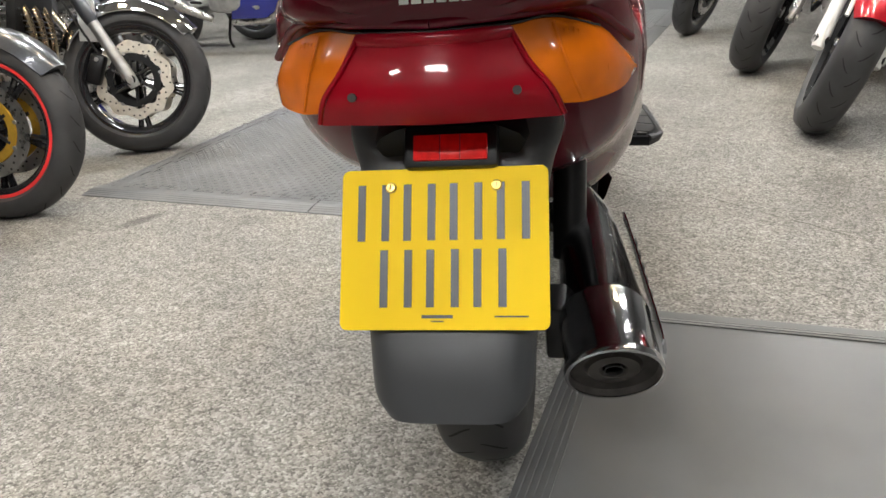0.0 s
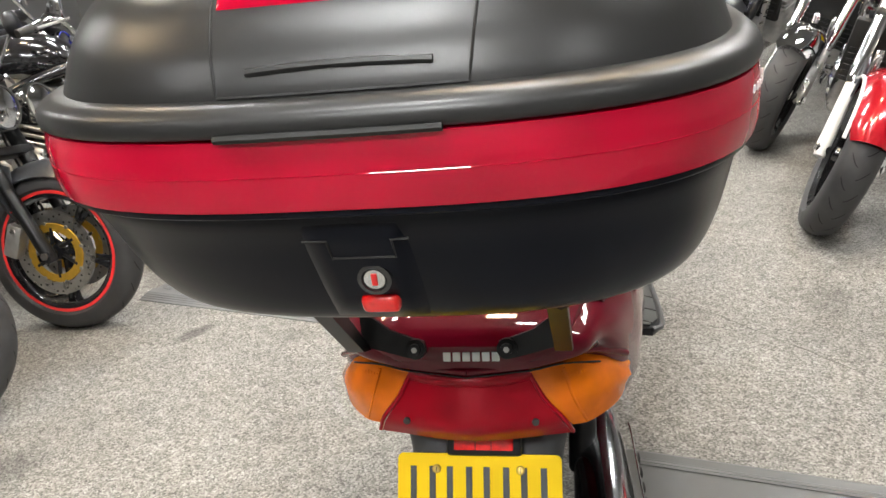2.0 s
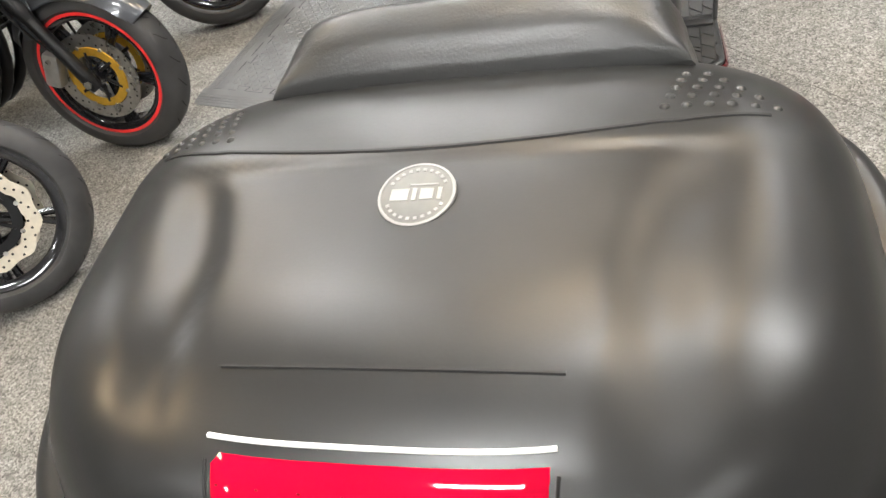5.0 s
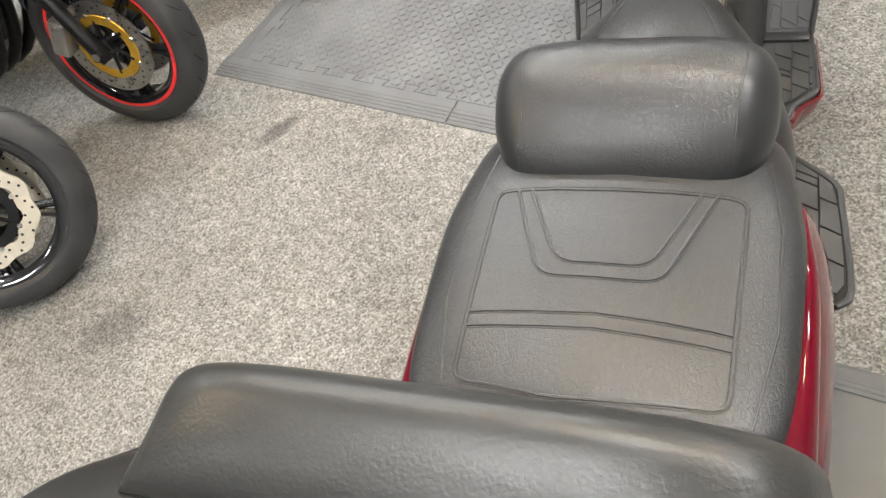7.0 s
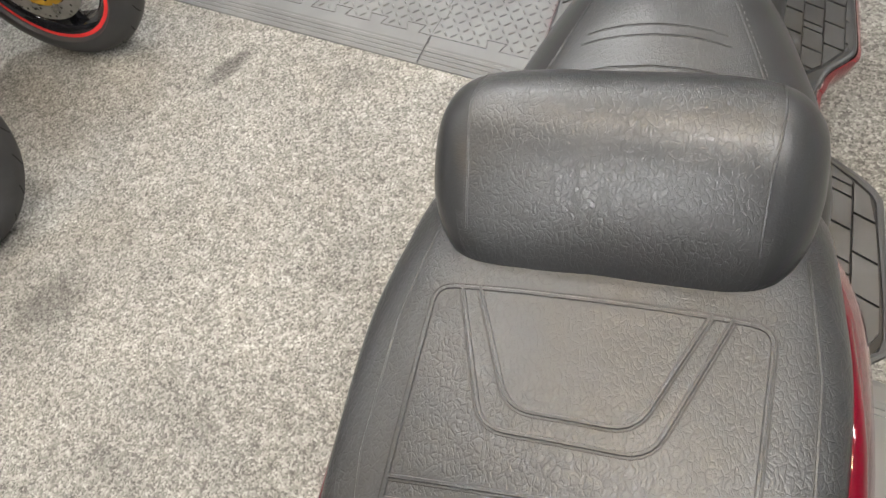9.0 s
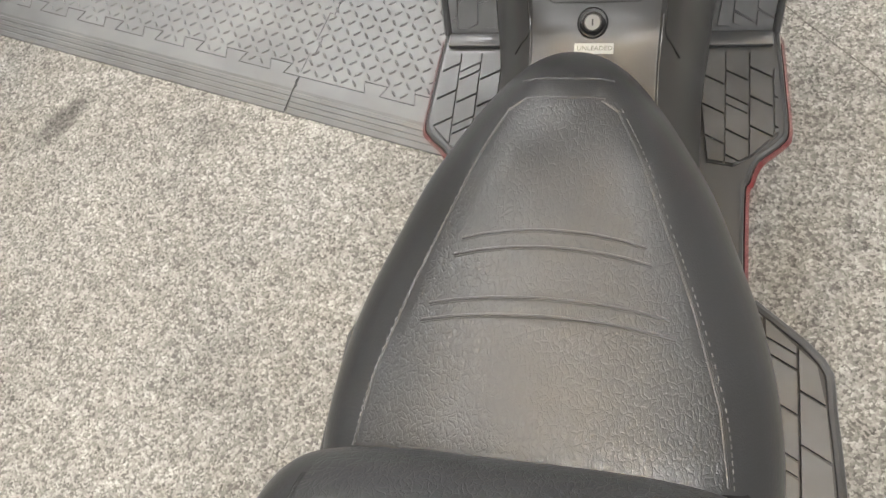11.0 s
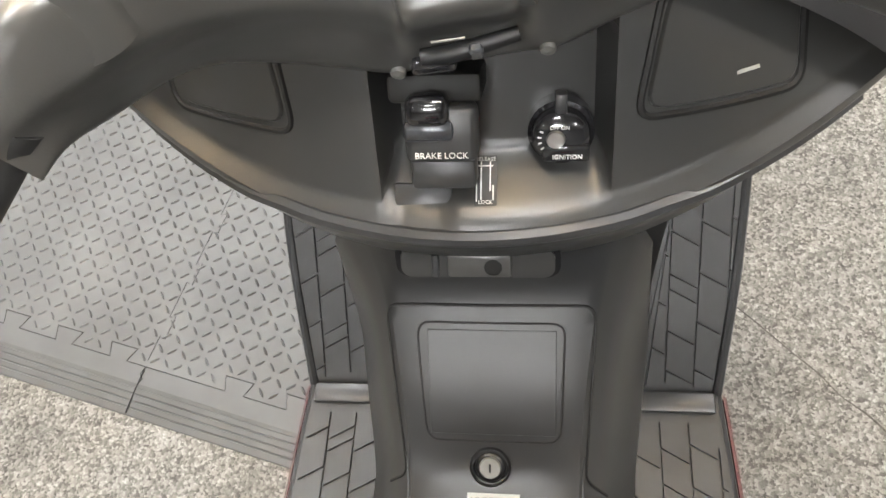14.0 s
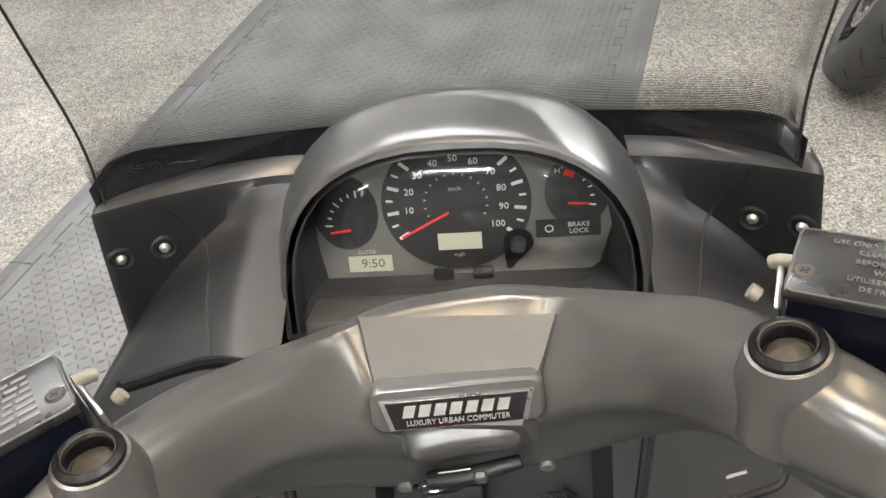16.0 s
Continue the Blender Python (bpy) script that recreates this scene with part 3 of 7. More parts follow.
# the smooth mat behind the scooter on its other side
MAT2 = Matrix.Translation((0.165, 0.77, 0)) @ Matrix.Rotation(radians(-12.0), 4, "Z")
mat2 = tagged(part("smooth_floor_mat", rbox((2.2, 1.9, 0.010), MAT2 @ pose(1.16, -0.96, 0.005), 0.003), MAT_SMOOTH, None, smooth=False), "smooth worn grey vinyl floor mat with ribbed edges", "floor mat")
for m, ln in ((MAT2 @ Matrix.Rotation(radians(-90), 4, "Z"), 1.9), (MAT2 @ Matrix.Translation((2.3, 0, 0)) @ Matrix.Rotation(radians(180), 4, "Z"), 2.2)):
    bm = bmesh.new()
    prof = [(0.0, 0.0), (0.002, 0.004)]
    for k in range(4):
        prof += [(0.006 + k * 0.013, 0.005 + k * 0.002), (0.013 + k * 0.013, 0.0065 + k * 0.002), (0.0145 + k * 0.013, 0.005 + k * 0.002)]
    prof += [(0.064, 0.013), (0.064, 0.0)]
    skin([[(x, y, z) for y, z in prof] for x in (0, ln)], bm=bm)
    part("ribbed_edge", bm, MAT_SMOOTH, mat2, at=m, smooth=False)

# ---- the scooter: x across, y forward, z up; the plate hangs at y = 0 ----
scooter = thing("scooter", "maroon maxi scooter with black seats, tall screen and chrome silencer", "scooter", m=pose(0, 0.95, 0))


def oval(y, w, z0, z1, n=28, e=2.6, x0=0.0):
    """A section across the scooter at y: half width w, from z0 to z1, e: squareness."""
    out = []
    for k in range(n):
        a = 2 * math.pi * k / n
        c, s = math.cos(a), math.sin(a)
        out.append(Vector((x0 + w * math.copysign(abs(c) ** (2 / e), c), y, (z0 + z1) / 2 + (z1 - z0) / 2 * math.copysign(abs(s) ** (2 / e), s))))
    return out


# tail and side panels
body = part("tail_body", skin([oval(*s) for s in ((-0.048, 0.10, 0.742, 0.772), (-0.03, 0.148, 0.738, 0.792), (0.012, 0.170, 0.715, 0.803), (0.05, 0.193, 0.64, 0.815), (0.09, 0.208, 0.575, 0.823),
            (0.16, 0.226, 0.51, 0.832), (0.28, 0.237, 0.47, 0.83), (0.42, 0.247, 0.37, 0.82), (0.56, 0.238, 0.41, 0.76), (0.70, 0.20, 0.41, 0.66), (0.84, 0.172, 0.39, 0.57), (0.96, 0.15, 0.38, 0.50))], fine=5), MAROON, scooter, "glossy dark maroon bodywork")
upper = part("tail_cover", skin([oval(*s) for s in ((-0.052, 0.085, 0.752, 0.78, 24, 3.2), (-0.035, 0.125, 0.752, 0.797, 24, 3.2), (0.01, 0.142, 0.755, 0.812, 24, 3), (0.07, 0.155, 0.76, 0.824, 24, 3), (0.14, 0.16, 0.76, 0.83, 24, 3))], fine=4), MAROON, scooter)
# five plain white bars where the maker's name stands
for k in range(6):
    rb = rbox((0.0095, 0.0012, 0.0115), pose(-0.030 + k * 0.0122 + 0.008, -0.0545, 0.767, -18), 0.0004, 1)
    part("white_mark", rb, WHITE_INK, scooter)


def patch(rows, thick, mat, name, parent, label="", fine=4):
    """A curved panel through rows of points, closed to a solid of that thickness behind (towards +y)."""
    cols = [spline(r, fine) for r in rows]
    grid = [spline([c[i] for c in cols], fine) for i in range(len(cols[0]))]
    back = [[p + Vector((0, thick, 0)) for p in g] for g in grid]
    rings = [g + b[::-1] for g, b in zip(grid, back)]
    return part(name, skin(rings), mat, parent, label)


lens = patch([[(-0.073, -0.034, 0.731), (0.0, -0.05, 0.733), (0.073, -0.034, 0.731)],
              [(-0.092, -0.046, 0.70), (0.0, -0.068, 0.70), (0.092, -0.046, 0.70)],
              [(-0.114, -0.049, 0.67), (0.0, -0.077, 0.672), (0.114, -0.049, 0.67)],
              [(-0.126, -0.036, 0.642), (0.0, -0.062, 0.645), (0.126, -0.036, 0.642)]], 0.04, RED_LENS, "tail_lamp", scooter, "dark red tail lamp lens")
part("lens_top_band", tube([(-0.077, -0.0335, 0.728), (-0.04, -0.0455, 0.7265), (0.0, -0.050, 0.7265), (0.04, -0.0455, 0.7265), (0.077, -0.0335, 0.728)], 0.0062, 10, flat=1.3), RED_LENS, lens)
for s in (-1, 1):
    part("lens_screw", lathe([(0.0, -0.003), (0.0045, -0.003), (0.0045, 0.001), (0.0, 0.001)], facing((s * 0.083, -0.0625, 0.676), (0, -1, 0.2)), 12), SOOT, lens)
    ind = patch([[(s * 0.075, -0.036, 0.733), (s * 0.118, -0.024, 0.737), (s * 0.165, 0.008, 0.72), (s * 0.202, 0.058, 0.678)],
                 [(s * 0.10, -0.047, 0.695), (s * 0.135, -0.038, 0.697), (s * 0.178, 0.0, 0.69), (s * 0.206, 0.056, 0.67)],
                 [(s * 0.128, -0.037, 0.655), (s * 0.152, -0.024, 0.653), (s * 0.186, 0.015, 0.655), (s * 0.203, 0.06, 0.662)]], 0.03, AMBER_LENS, "indicator", scooter, "amber ribbed indicator lens")
    rib = bmesh.new()
    for k in range(11):
        x = 0.124 + k * 0.0048
        zt, zb = 0.732 - max(0, x - 0.14) * 0.75, 0.658 + max(0, x - 0.17) * 0.1
        yb = -0.0455 + max(0, x - 0.11) * 0.62
        tube([(s * x, yb + 0.009, zt - 0.006), (s * x, yb, (zt + zb) / 2), (s * x, yb + 0.01, zb + 0.007)], 0.0011, 6, rib, 3)
    part("lens_ribs", rib, AMBER_LENS, ind)
    part("lens_divide", tube([(s * 0.119, -0.0265, 0.733), (s * 0.131, -0.0395, 0.697), (s * 0.146, -0.0285, 0.6565)], 0.0022, 8, fine=4), AMBER_LENS, ind)
    part("lens_border", tube([(s * 0.077, -0.035, 0.731), (s * 0.095, -0.0465, 0.70), (s * 0.117, -0.0475, 0.672), (s * 0.128, -0.037, 0.645)], 0.003, 8), RED_LENS, lens)
    # maroon trim over the lamps, with a thin black line for its shadow
    part("lamp_trim", tube([(s * 0.0, -0.049, 0.741), (s * 0.09, -0.033, 0.744), (s * 0.15, 0.004, 0.742), (s * 0.2, 0.064, 0.70)], 0.005, 10), MAROON, scooter)
    part("lamp_shadow_line", tube([(s * 0.0, -0.052, 0.7345), (s * 0.075, -0.037, 0.735), (s * 0.118, -0.026, 0.739), (s * 0.165, 0.006, 0.7225)], 0.0012, 6), BLACK_GAP, scooter)

# black mud flap that carries the plate
GUARD = [(0.05, 0.640, 0.128, 0.05), (0.03, 0.60, 0.126, 0.045), (0.006, 0.56, 0.112, 0.04), (-0.035, 0.49, 0.102, 0.034), (-0.084, 0.432, 0.097, 0.03), (-0.112, 0.39, 0.092, 0.026), (-0.128, 0.352, 0.088, 0.022), (-0.135, 0.334, 0.076, 0.018)]
rings = []
for y, z, w, d in GUARD:
    rings.append([Vector((w * math.copysign(abs(math.cos(a)) ** 0.42, math.cos(a)), y + d * 0.5 - d * 0.5 * math.copysign(abs(math.sin(a)) ** 0.8, math.sin(a)) + 0.02 * abs(math.cos(a)) ** 3, z)) for a in (2 * math.pi * k / 28 for k in range(28))])
guard = part("mud_flap", skin(rings, fine=4), GUARD_PLASTIC, scooter, "matt charcoal plastic mud flap")
part("inner_fender", tube([(0, 0.02, 0.60), (0, 0.10, 0.62), (0, 0.30, 0.64)], [0.085, 0.1, 0.1], 16, flat=0.35), BLACK_SATIN, scooter)
RN = (0, -0.85, 0.52)
part("reflector_frame", rbox((0.104, 0.048, 0.014), facing((0.004, 0.002, 0.602), RN), 0.005), BLACK_SATIN, scooter)
part("red_reflector", rbox((0.082, 0.029, 0.012), facing((0.004, -0.003, 0.603), RN), 0.002), RED_REFLECTOR, scooter, "red rectangular reflector")
for k in range(2):
    part("reflector_rib", rbox((0.0012, 0.028, 0.002), facing((0.004 + (k - 0.5) * 0.022, -0.0082, 0.606), RN), 0.0004, 1), RED_LENS, scooter)

# number plate; its characters are plain bars
PN = (0.0, -0.853, 0.522)
PM = facing((-0.005, -0.052, 0.505), PN)
plate = part("number_plate", slab(round_poly(0.229, 0.178, 0.008), -0.0015, 0.0015, PM, inset=0.0004), PLATE_YELLOW, scooter, "yellow rear number plate with dark grey bars")
for row, count, x0, pitch in ((0.040, 4, -0.078, 0.0515), (-0.033, 3, -0.052, 0.0515)):
    for k in range(count):
        for q in (-0.0135, 0.0135):
            part("plate_bar", rbox((0.0088, 0.063, 0.0008), PM @ pose(x0 + k * pitch + q, row, 0.0019), 0.0002, 1), PLATE_INK, plate, smooth=False)
for x, w, h in ((-0.006, 0.034, 0.0035), (-0.006, 0.014, 0.0016), (0.074, 0.036, 0.0018)):
    part("plate_bar", rbox((w, h, 0.0006), PM @ pose(x, -0.0745 - (0.005 if w < 0.02 else 0), 0.0018), 0), PLATE_INK, plate, smooth=False)
for x in (-0.0585, 0.0585):
    sc = part("plate_screw", lathe([(0.0, 0.0035), (0.0045, 0.0033), (0.0062, 0.0018), (0.0062, 0.0)], PM @ pose(x, 0.068, 0.001), 16), BRASS, plate)
    part("slot", rbox((0.0012, 0.006, 0.0006), PM @ pose(x, 0.068, 0.0047), 0), BLACK_GAP, sc, smooth=False)


# wheels
def tyre_bm(c, r, w, rim, n=48):
    prof = [(rim, -w * 0.38), (rim + 0.012, -w * 0.46), (r * 0.80, -w * 0.5), (r * 0.92, -w * 0.42), (r * 0.975, -w * 0.26), (r, 0.0), (r * 0.975, w * 0.26), (r * 0.92, w * 0.42), (r * 0.80, w * 0.5), (rim + 0.012, w * 0.46), (rim, w * 0.38)]
    return lathe([(p.x, p.y) for p in spline([(a, b, 0) for a, b in prof], 2)], c, n)


def tread_bm(c, r, w, count=30):
    """Slanted grooves laid a hair proud of the tread."""
    bm = bmesh.new()

    def at(u, a):
        t = abs(u)
        rr = r * (1 - 0.025 * (t / 0.26) ** 2 if t < 0.26 else 0.975 - 0.055 * ((t - 0.26) / 0.16)) + 0.0006
        return c @ Vector((rr * math.cos(a), rr * math.sin(a), u * w))
    for k in range(count):
        a0 = 2 * math.pi * k / count
        for s in (-1, 1):
            pts = []
            for j in range(7):
                f = j / 6
                u = s * (0.04 + 0.33 * f)
                a = a0 + s * 0.02 + 0.20 * f ** 1.5 + (0.1 if s > 0 else 0)
                wd = 0.012 * (1 - 0.6 * abs(2 * f - 1))
                pts.append((bm.verts.new(at(u, a - wd)), bm.verts.new(at(u, a + wd))))
            for p, q in zip(pts, pts[1:]):
                bm.faces.new((p[0], p[1], q[1], q[0]))
    return bm


def scooter_wheel(name, y, z, r, w, rim):
    c = pose(0, y, z, 0, 90, 0)
    hub = lathe([(0.0, -0.05), (0.045, -0.05), (0.05, -0.02), (rim * 0.8, -0.015), (rim, -w * 0.36), (rim + 0.006, -w * 0.36), (rim + 0.006, w * 0.36), (rim, w * 0.36), (rim * 0.8, 0.015), (0.05, 0.02), (0.045, 0.05), (0.0, 0.05)], c, 36)
    wh = part(name, hub, GREY_PLASTIC, scooter)
    part("tyre", tyre_bm(c, r, w, rim), RUBBER, wh, "worn black tyre")
    part("tread", tread_bm(c, r, w, 26), GROOVE, wh)
    return wh


scooter_wheel("rear_wheel", 0.30, 0.300, 0.285, 0.135, 0.175)
scooter_wheel("front_wheel", 1.90, 0.285, 0.283, 0.115, 0.175)
part("engine_unit", rbox((0.20, 0.62, 0.17), pose(-0.02, 0.58, 0.30, 4), 0.03, 3), BLACK_SATIN, scooter)
part("transmission_case", rbox((0.075, 0.52, 0.15), pose(-0.135, 0.42, 0.30, 3), 0.03, 3), ALLOY, scooter)
part("rear_shock", tube([(0.13, 0.24, 0.36), (0.135, 0.30, 0.60)], 0.024, 12), BLACK_SATIN, scooter)
part("side_bracket", rbox((0.03, 0.05, 0.10), pose(0.112, 0.10, 0.33, 20), 0.006), BLACK_SATIN, scooter)
part("centre_stand", tube([(-0.16, 0.66, 0.012), (-0.12, 0.74, 0.2), (0.12, 0.74, 0.2), (0.16, 0.66, 0.012)], 0.014, 8, fine=3), BLACK_SATIN, scooter)
part("stand_pedal", tube([(-0.10, 0.28, 0.36), (-0.125, 0.18, 0.38), (-0.125, 0.12, 0.39)], 0.012, 8), BLACK_SATIN, scooter)

# silencer
SA, SB = Vector((0.180, -0.035, 0.333)), Vector((0.150, 0.40, 0.392))
SM = facing(SA, SA - SB)
LEN = (SB - SA).length
def slant(bm):
    inv = SM.inverted()
    for v in bm.verts:
        p = inv @ v.co
        p.z += 0.42 * p.y * smoothstep(-0.13, -0.02, p.z)
        v.co = SM @ p
    return bm


sil = part("silencer", slant(lathe([(r, -h) for r, h in ((0.0535, 0.0), (0.0575, 0.001), (0.0585, 0.006), (0.0585, 0.012), (0.0565, 0.017), (0.0555, 0.10), (0.0575, 0.104), (0.0575, 0.109), (0.0545, 0.113), (0.046, 0.30), (0.042, 0.36), (0.032, 0.41), (0.02, LEN + 0.02))], SM, 44)), DARK_CHROME, scooter, "chrome silencer with a sooty end plate")
part("end_plate", slant(lathe([(r, -h) for r, h in ((0.0545, 0.003), (0.052, 0.014), (0.034, 0.016), (0.03, 0.010), (0.017, 0.009), (0.0125, 0.014), (0.0125, 0.06), (0.0, 0.06))], SM, 36)), SOOT, sil)
part("outlet", slant(lathe([(0.0122, -0.008), (0.0105, -0.008), (0.0105, -0.055), (0.0, -0.055)], SM, 24)), BLACK_GAP, sil)
sh = bmesh.new()
rings = []
for h, r, wid in ((0.035, 0.062, 0.22), (0.055, 0.066, 0.42), (0.20, 0.064, 0.48), (0.33, 0.062, 0.42), (0.36, 0.059, 0.25)):
    rings.append([SM @ Vector((q * math.cos(a), q * math.sin(a), -h)) for q, a in [(r, wid * (k / 6 - 0.5) + 0.15) for k in range(7)] + [(r - 0.002, wid * (0.5 - k / 6) + 0.15) for k in range(7)]])
shield = part("heat_shield", skin(rings, fine=3), DARK_CHROME, sil)
for k in range(7):
    part("shield_slot", rbox((0.003, 0.012, 0.016), SM @ pose(0.0655 * math.cos(0.02), 0.0655 * math.sin(0.02), -0.09 - k * 0.033, 0, 0, 0), 0.001, 1), BLACK_GAP, shield)
part("exhaust_pipe", tube([tuple(SB), (0.14, 0.55, 0.30), (0.08, 0.75, 0.22)], 0.02, 12), SOOT, scooter)

# luggage rack
for s in (-1, 1):
    arm = part("rack_arm", slab([(-0.064, 0.784), (-0.092, 0.797), (-0.224, 0.946), (-0.192, 0.946), (-0.080, 0.806)], s * 0.124 - 0.010, s * 0.124 + 0.010, Matrix(((0, 0, 1, 0), (1, 0, 0, 0), (0, 1, 0, 0), (0, 0, 0, 1)))), BLACK_SATIN, scooter, "black flat steel rack arm", smooth=False)
    foot = facing((s * 0.056, -0.0655, 0.786), (0, -0.93, 0.36))
    part("arm_foot", slab([(s * x, y) for x, y in ((-0.013, -0.005), (-0.005, -0.013), (0.010, -0.012), (0.069, 0.004), (0.071, 0.042), (0.056, 0.040), (0.032, 0.023), (0.004, 0.013), (-0.010, 0.009))][::1 if s > 0 else -1], -0.003, 0.003, foot, inset=0.001), BLACK_SATIN, arm, smooth=False)
    bolt = part("rack_bolt", lathe([(0.0, 0.011), (0.007, 0.011), (0.0075, 0.006), (0.0125, 0.005), (0.0125, -0.004)], facing((s * 0.056, -0.068, 0.787), (0, -0.93, 0.36)), 18), BLACK_SATIN, scooter)
    part("bolt_socket", lathe([(0.0038, 0.0115), (0.0, 0.0115)], facing((s * 0.056, -0.068, 0.787), (0, -0.93, 0.36)), 6), STEEL, bolt)
    part("rack_rail", tube([(s * 0.13, -0.22, 0.93), (s * 0.13, 0.0, 0.92), (s * 0.12, 0.10, 0.86), (s * 0.11, 0.16, 0.80)], 0.011, 8), BLACK_SATIN, scooter)
rp = [(-0.085, -0.235), (0.085, -0.235), (0.156, -0.222), (0.156, -0.06), (0.10, -0.02), (-0.10, -0.02), (-0.156, -0.06), (-0.156, -0.222)]
part("rack_plate", slab(rp, 0.936, 0.972, inset=0.004), BLACK_SATIN, scooter, smooth=False)


# ---- seats ----
def cushion(rows, name, mat, label, parent=scooter):
    """rows: (y, half width, top z, bottom z, squareness, crown): a cushion along y."""
    rings = []
    for y, w, zt, zb, e, crown in rows:
        ring = []
        for k in range(48):
            a = 2 * math.pi * k / 48
            c, s = math.cos(a), math.sin(a)
            x = w * math.copysign(abs(c) ** (2 / e), c)
            z = (zt + zb) / 2 + (zt - zb) / 2 * math.copysign(abs(s) ** (2 / e), s)
            if s > 0:
                z -= crown * (x / w) ** 2 * s
            ring.append(Vector((x, y, z)))
        rings.append(ring)
    bm = skin(rings, fine=6)
    return bm


pil_rows = [(0.128, 0.13, 0.835, 0.80, 3, 0.0), (0.14, 0.166, 0.862, 0.785, 3.4, 0.004), (0.165, 0.181, 0.877, 0.78, 3.4, 0.009), (0.22, 0.192, 0.885, 0.775, 3.4, 0.013), (0.30, 0.197, 0.888, 0.77, 3.4, 0.014), (0.40, 0.201, 0.886, 0.75, 3.4, 0.014), (0.48, 0.195, 0.884, 0.71, 3.4, 0.015), (0.56, 0.186, 0.87, 0.66, 3.2, 0.018), (0.62, 0.17, 0.80, 0.62, 3, 0.016)]
SEAT_X = -0.009
rid_rows = [(0.585, 0.18, 0.70, 0.52, 3.0, 0.01), (0.64, 0.206, 0.735, 0.50, 3.0, 0.018), (0.72, 0.209, 0.737, 0.49, 2.9, 0.022), (0.80, 0.197, 0.737, 0.49, 2.7, 0.028), (0.87, 0.176, 0.738, 0.49, 2.5, 0.030), (0.94, 0.149, 0.738, 0.50, 2.4, 0.030), (1.0, 0.118, 0.732, 0.50, 2.3, 0.026), (1.04, 0.094, 0.718, 0.50, 2.3, 0.018), (1.075, 0.070, 0.692, 0.51, 2.2, 0.008), (1.098, 0.044, 0.660, 0.53, 2.2, 0.004), (1.108, 0.02, 0.628, 0.55, 2.2, 0.0)]
pil_bm, rid_bm = cushion(pil_rows, "", None, ""), cushion(rid_rows, "", None, "")
bmesh.ops.translate(pil_bm, verts=pil_bm.verts[:], vec=(-0.005, 0, 0))
bmesh.ops.translate(rid_bm, verts=rid_bm.verts[:], vec=(SEAT_X, 0, 0))
bol = []
for x, w in ((-0.164, 0.25), (-0.158, 0.55), (-0.140, 0.82), (-0.11, 0.95), (-0.06, 1.0), (0.0, 1.0), (0.06, 1.0), (0.11, 0.95), (0.140, 0.82), (0.158, 0.55), (0.164, 0.25)):
    ring = []
    for k in range(36):
        a = 2 * math.pi * k / 36
        c, s = math.cos(a), math.sin(a)
        p, q = 0.105 * w * math.copysign(abs(c) ** 0.75, c), 0.072 * w * math.copysign(abs(s) ** 0.8, s)
        t = radians(38)
        taper = 1.0 - 0.15 * max(0.0, -p / 0.105) ** 2
        ring.append(Vector((x * taper, 0.545 + 0.025 * (1 - w) + p * math.cos(t) - q * math.sin(t), 0.873 + p * math.sin(t) * 0.85 + q * math.cos(t))))
    bol.append(ring)
bol_bm = skin(bol, fine=4)
PIL, RID, BOL = BVHTree.FromBMesh(pil_bm), BVHTree.FromBMesh(rid_bm), BVHTree.FromBMesh(bol_bm)
seat_p = part("passenger_seat", pil_bm, SEAT_LEATHER, scooter, "black grained vinyl passenger seat with welted seams")
seat_r = part("rider_seat", rid_bm, SEAT_LEATHER, scooter, "black grained vinyl rider seat with stitched panels")
bolster = part("rider_backrest", bol_bm, SEAT_LEATHER, scooter, "black grained vinyl rider backrest pad")
# smooth vinyl outside the stitched borders
for ob, edge in ((seat_r, ((0.58, 0.152), (0.72, 0.146), (0.80, 0.124), (0.86, 0.104), (0.94, 0.075), (1.0, 0.048), (1.004, 0.0))), (bolster, ((0.3, 0.121), (0.8, 0.123)))):
    ob.data.materials.append(SEAT_SIDE)
    for p in ob.data.polygons:
        c = p.center
        lim = next((a[1] + (b[1] - a[1]) * (c.y - a[0]) / (b[0] - a[0]) for a, b in zip(edge, edge[1:]) if a[0] <= c.y <= b[0]), 0.15 if c.y < 0.6 else 0.0)
        if abs(c.x - (SEAT_X if ob is seat_r else 0)) > lim or c.z < 0.6:
            p.material_index = 1
part("seat_base", skin([oval(*s) for s in ((0.13, 0.15, 0.79, 0.83, 24, 3), (0.3, 0.19, 0.76, 0.82, 24, 3), (0.5, 0.185, 0.70, 0.80, 24, 3), (0.62, 0.18, 0.62, 0.74, 24, 3), (0.8, 0.165, 0.55, 0.66, 24, 3))], fine=3), BLACK_SATIN, scooter)


def down(tree, x, y, lift=0.0):
    hit, n, _, _ = tree.ray_cast(Vector((x, y, 2.0)), Vector((0, 0, -1)))
    if hit is None:
        return Vector((x, y, 0.7))
    return hit + (n if n.z > 0 else -n) * lift


def arc_corner(pts, r):
    """Plan points with rounded inner corners."""
    out = [pts[0]]
    for a, b, c in zip(pts, pts[1:], pts[2:]):
        a, b, c = (Vector((*q, 0)) for q in (a, b, c))
        p, q = b + (a - b).normalized() * r, b + (c - b).normalized() * r
        for k in range(6):
            t = k / 5
            s = p * (1 - t) ** 2 + b * 2 * t * (1 - t) + q * t * t
            out.append((s.x, s.y))
    out.append(pts[-1])
    return out


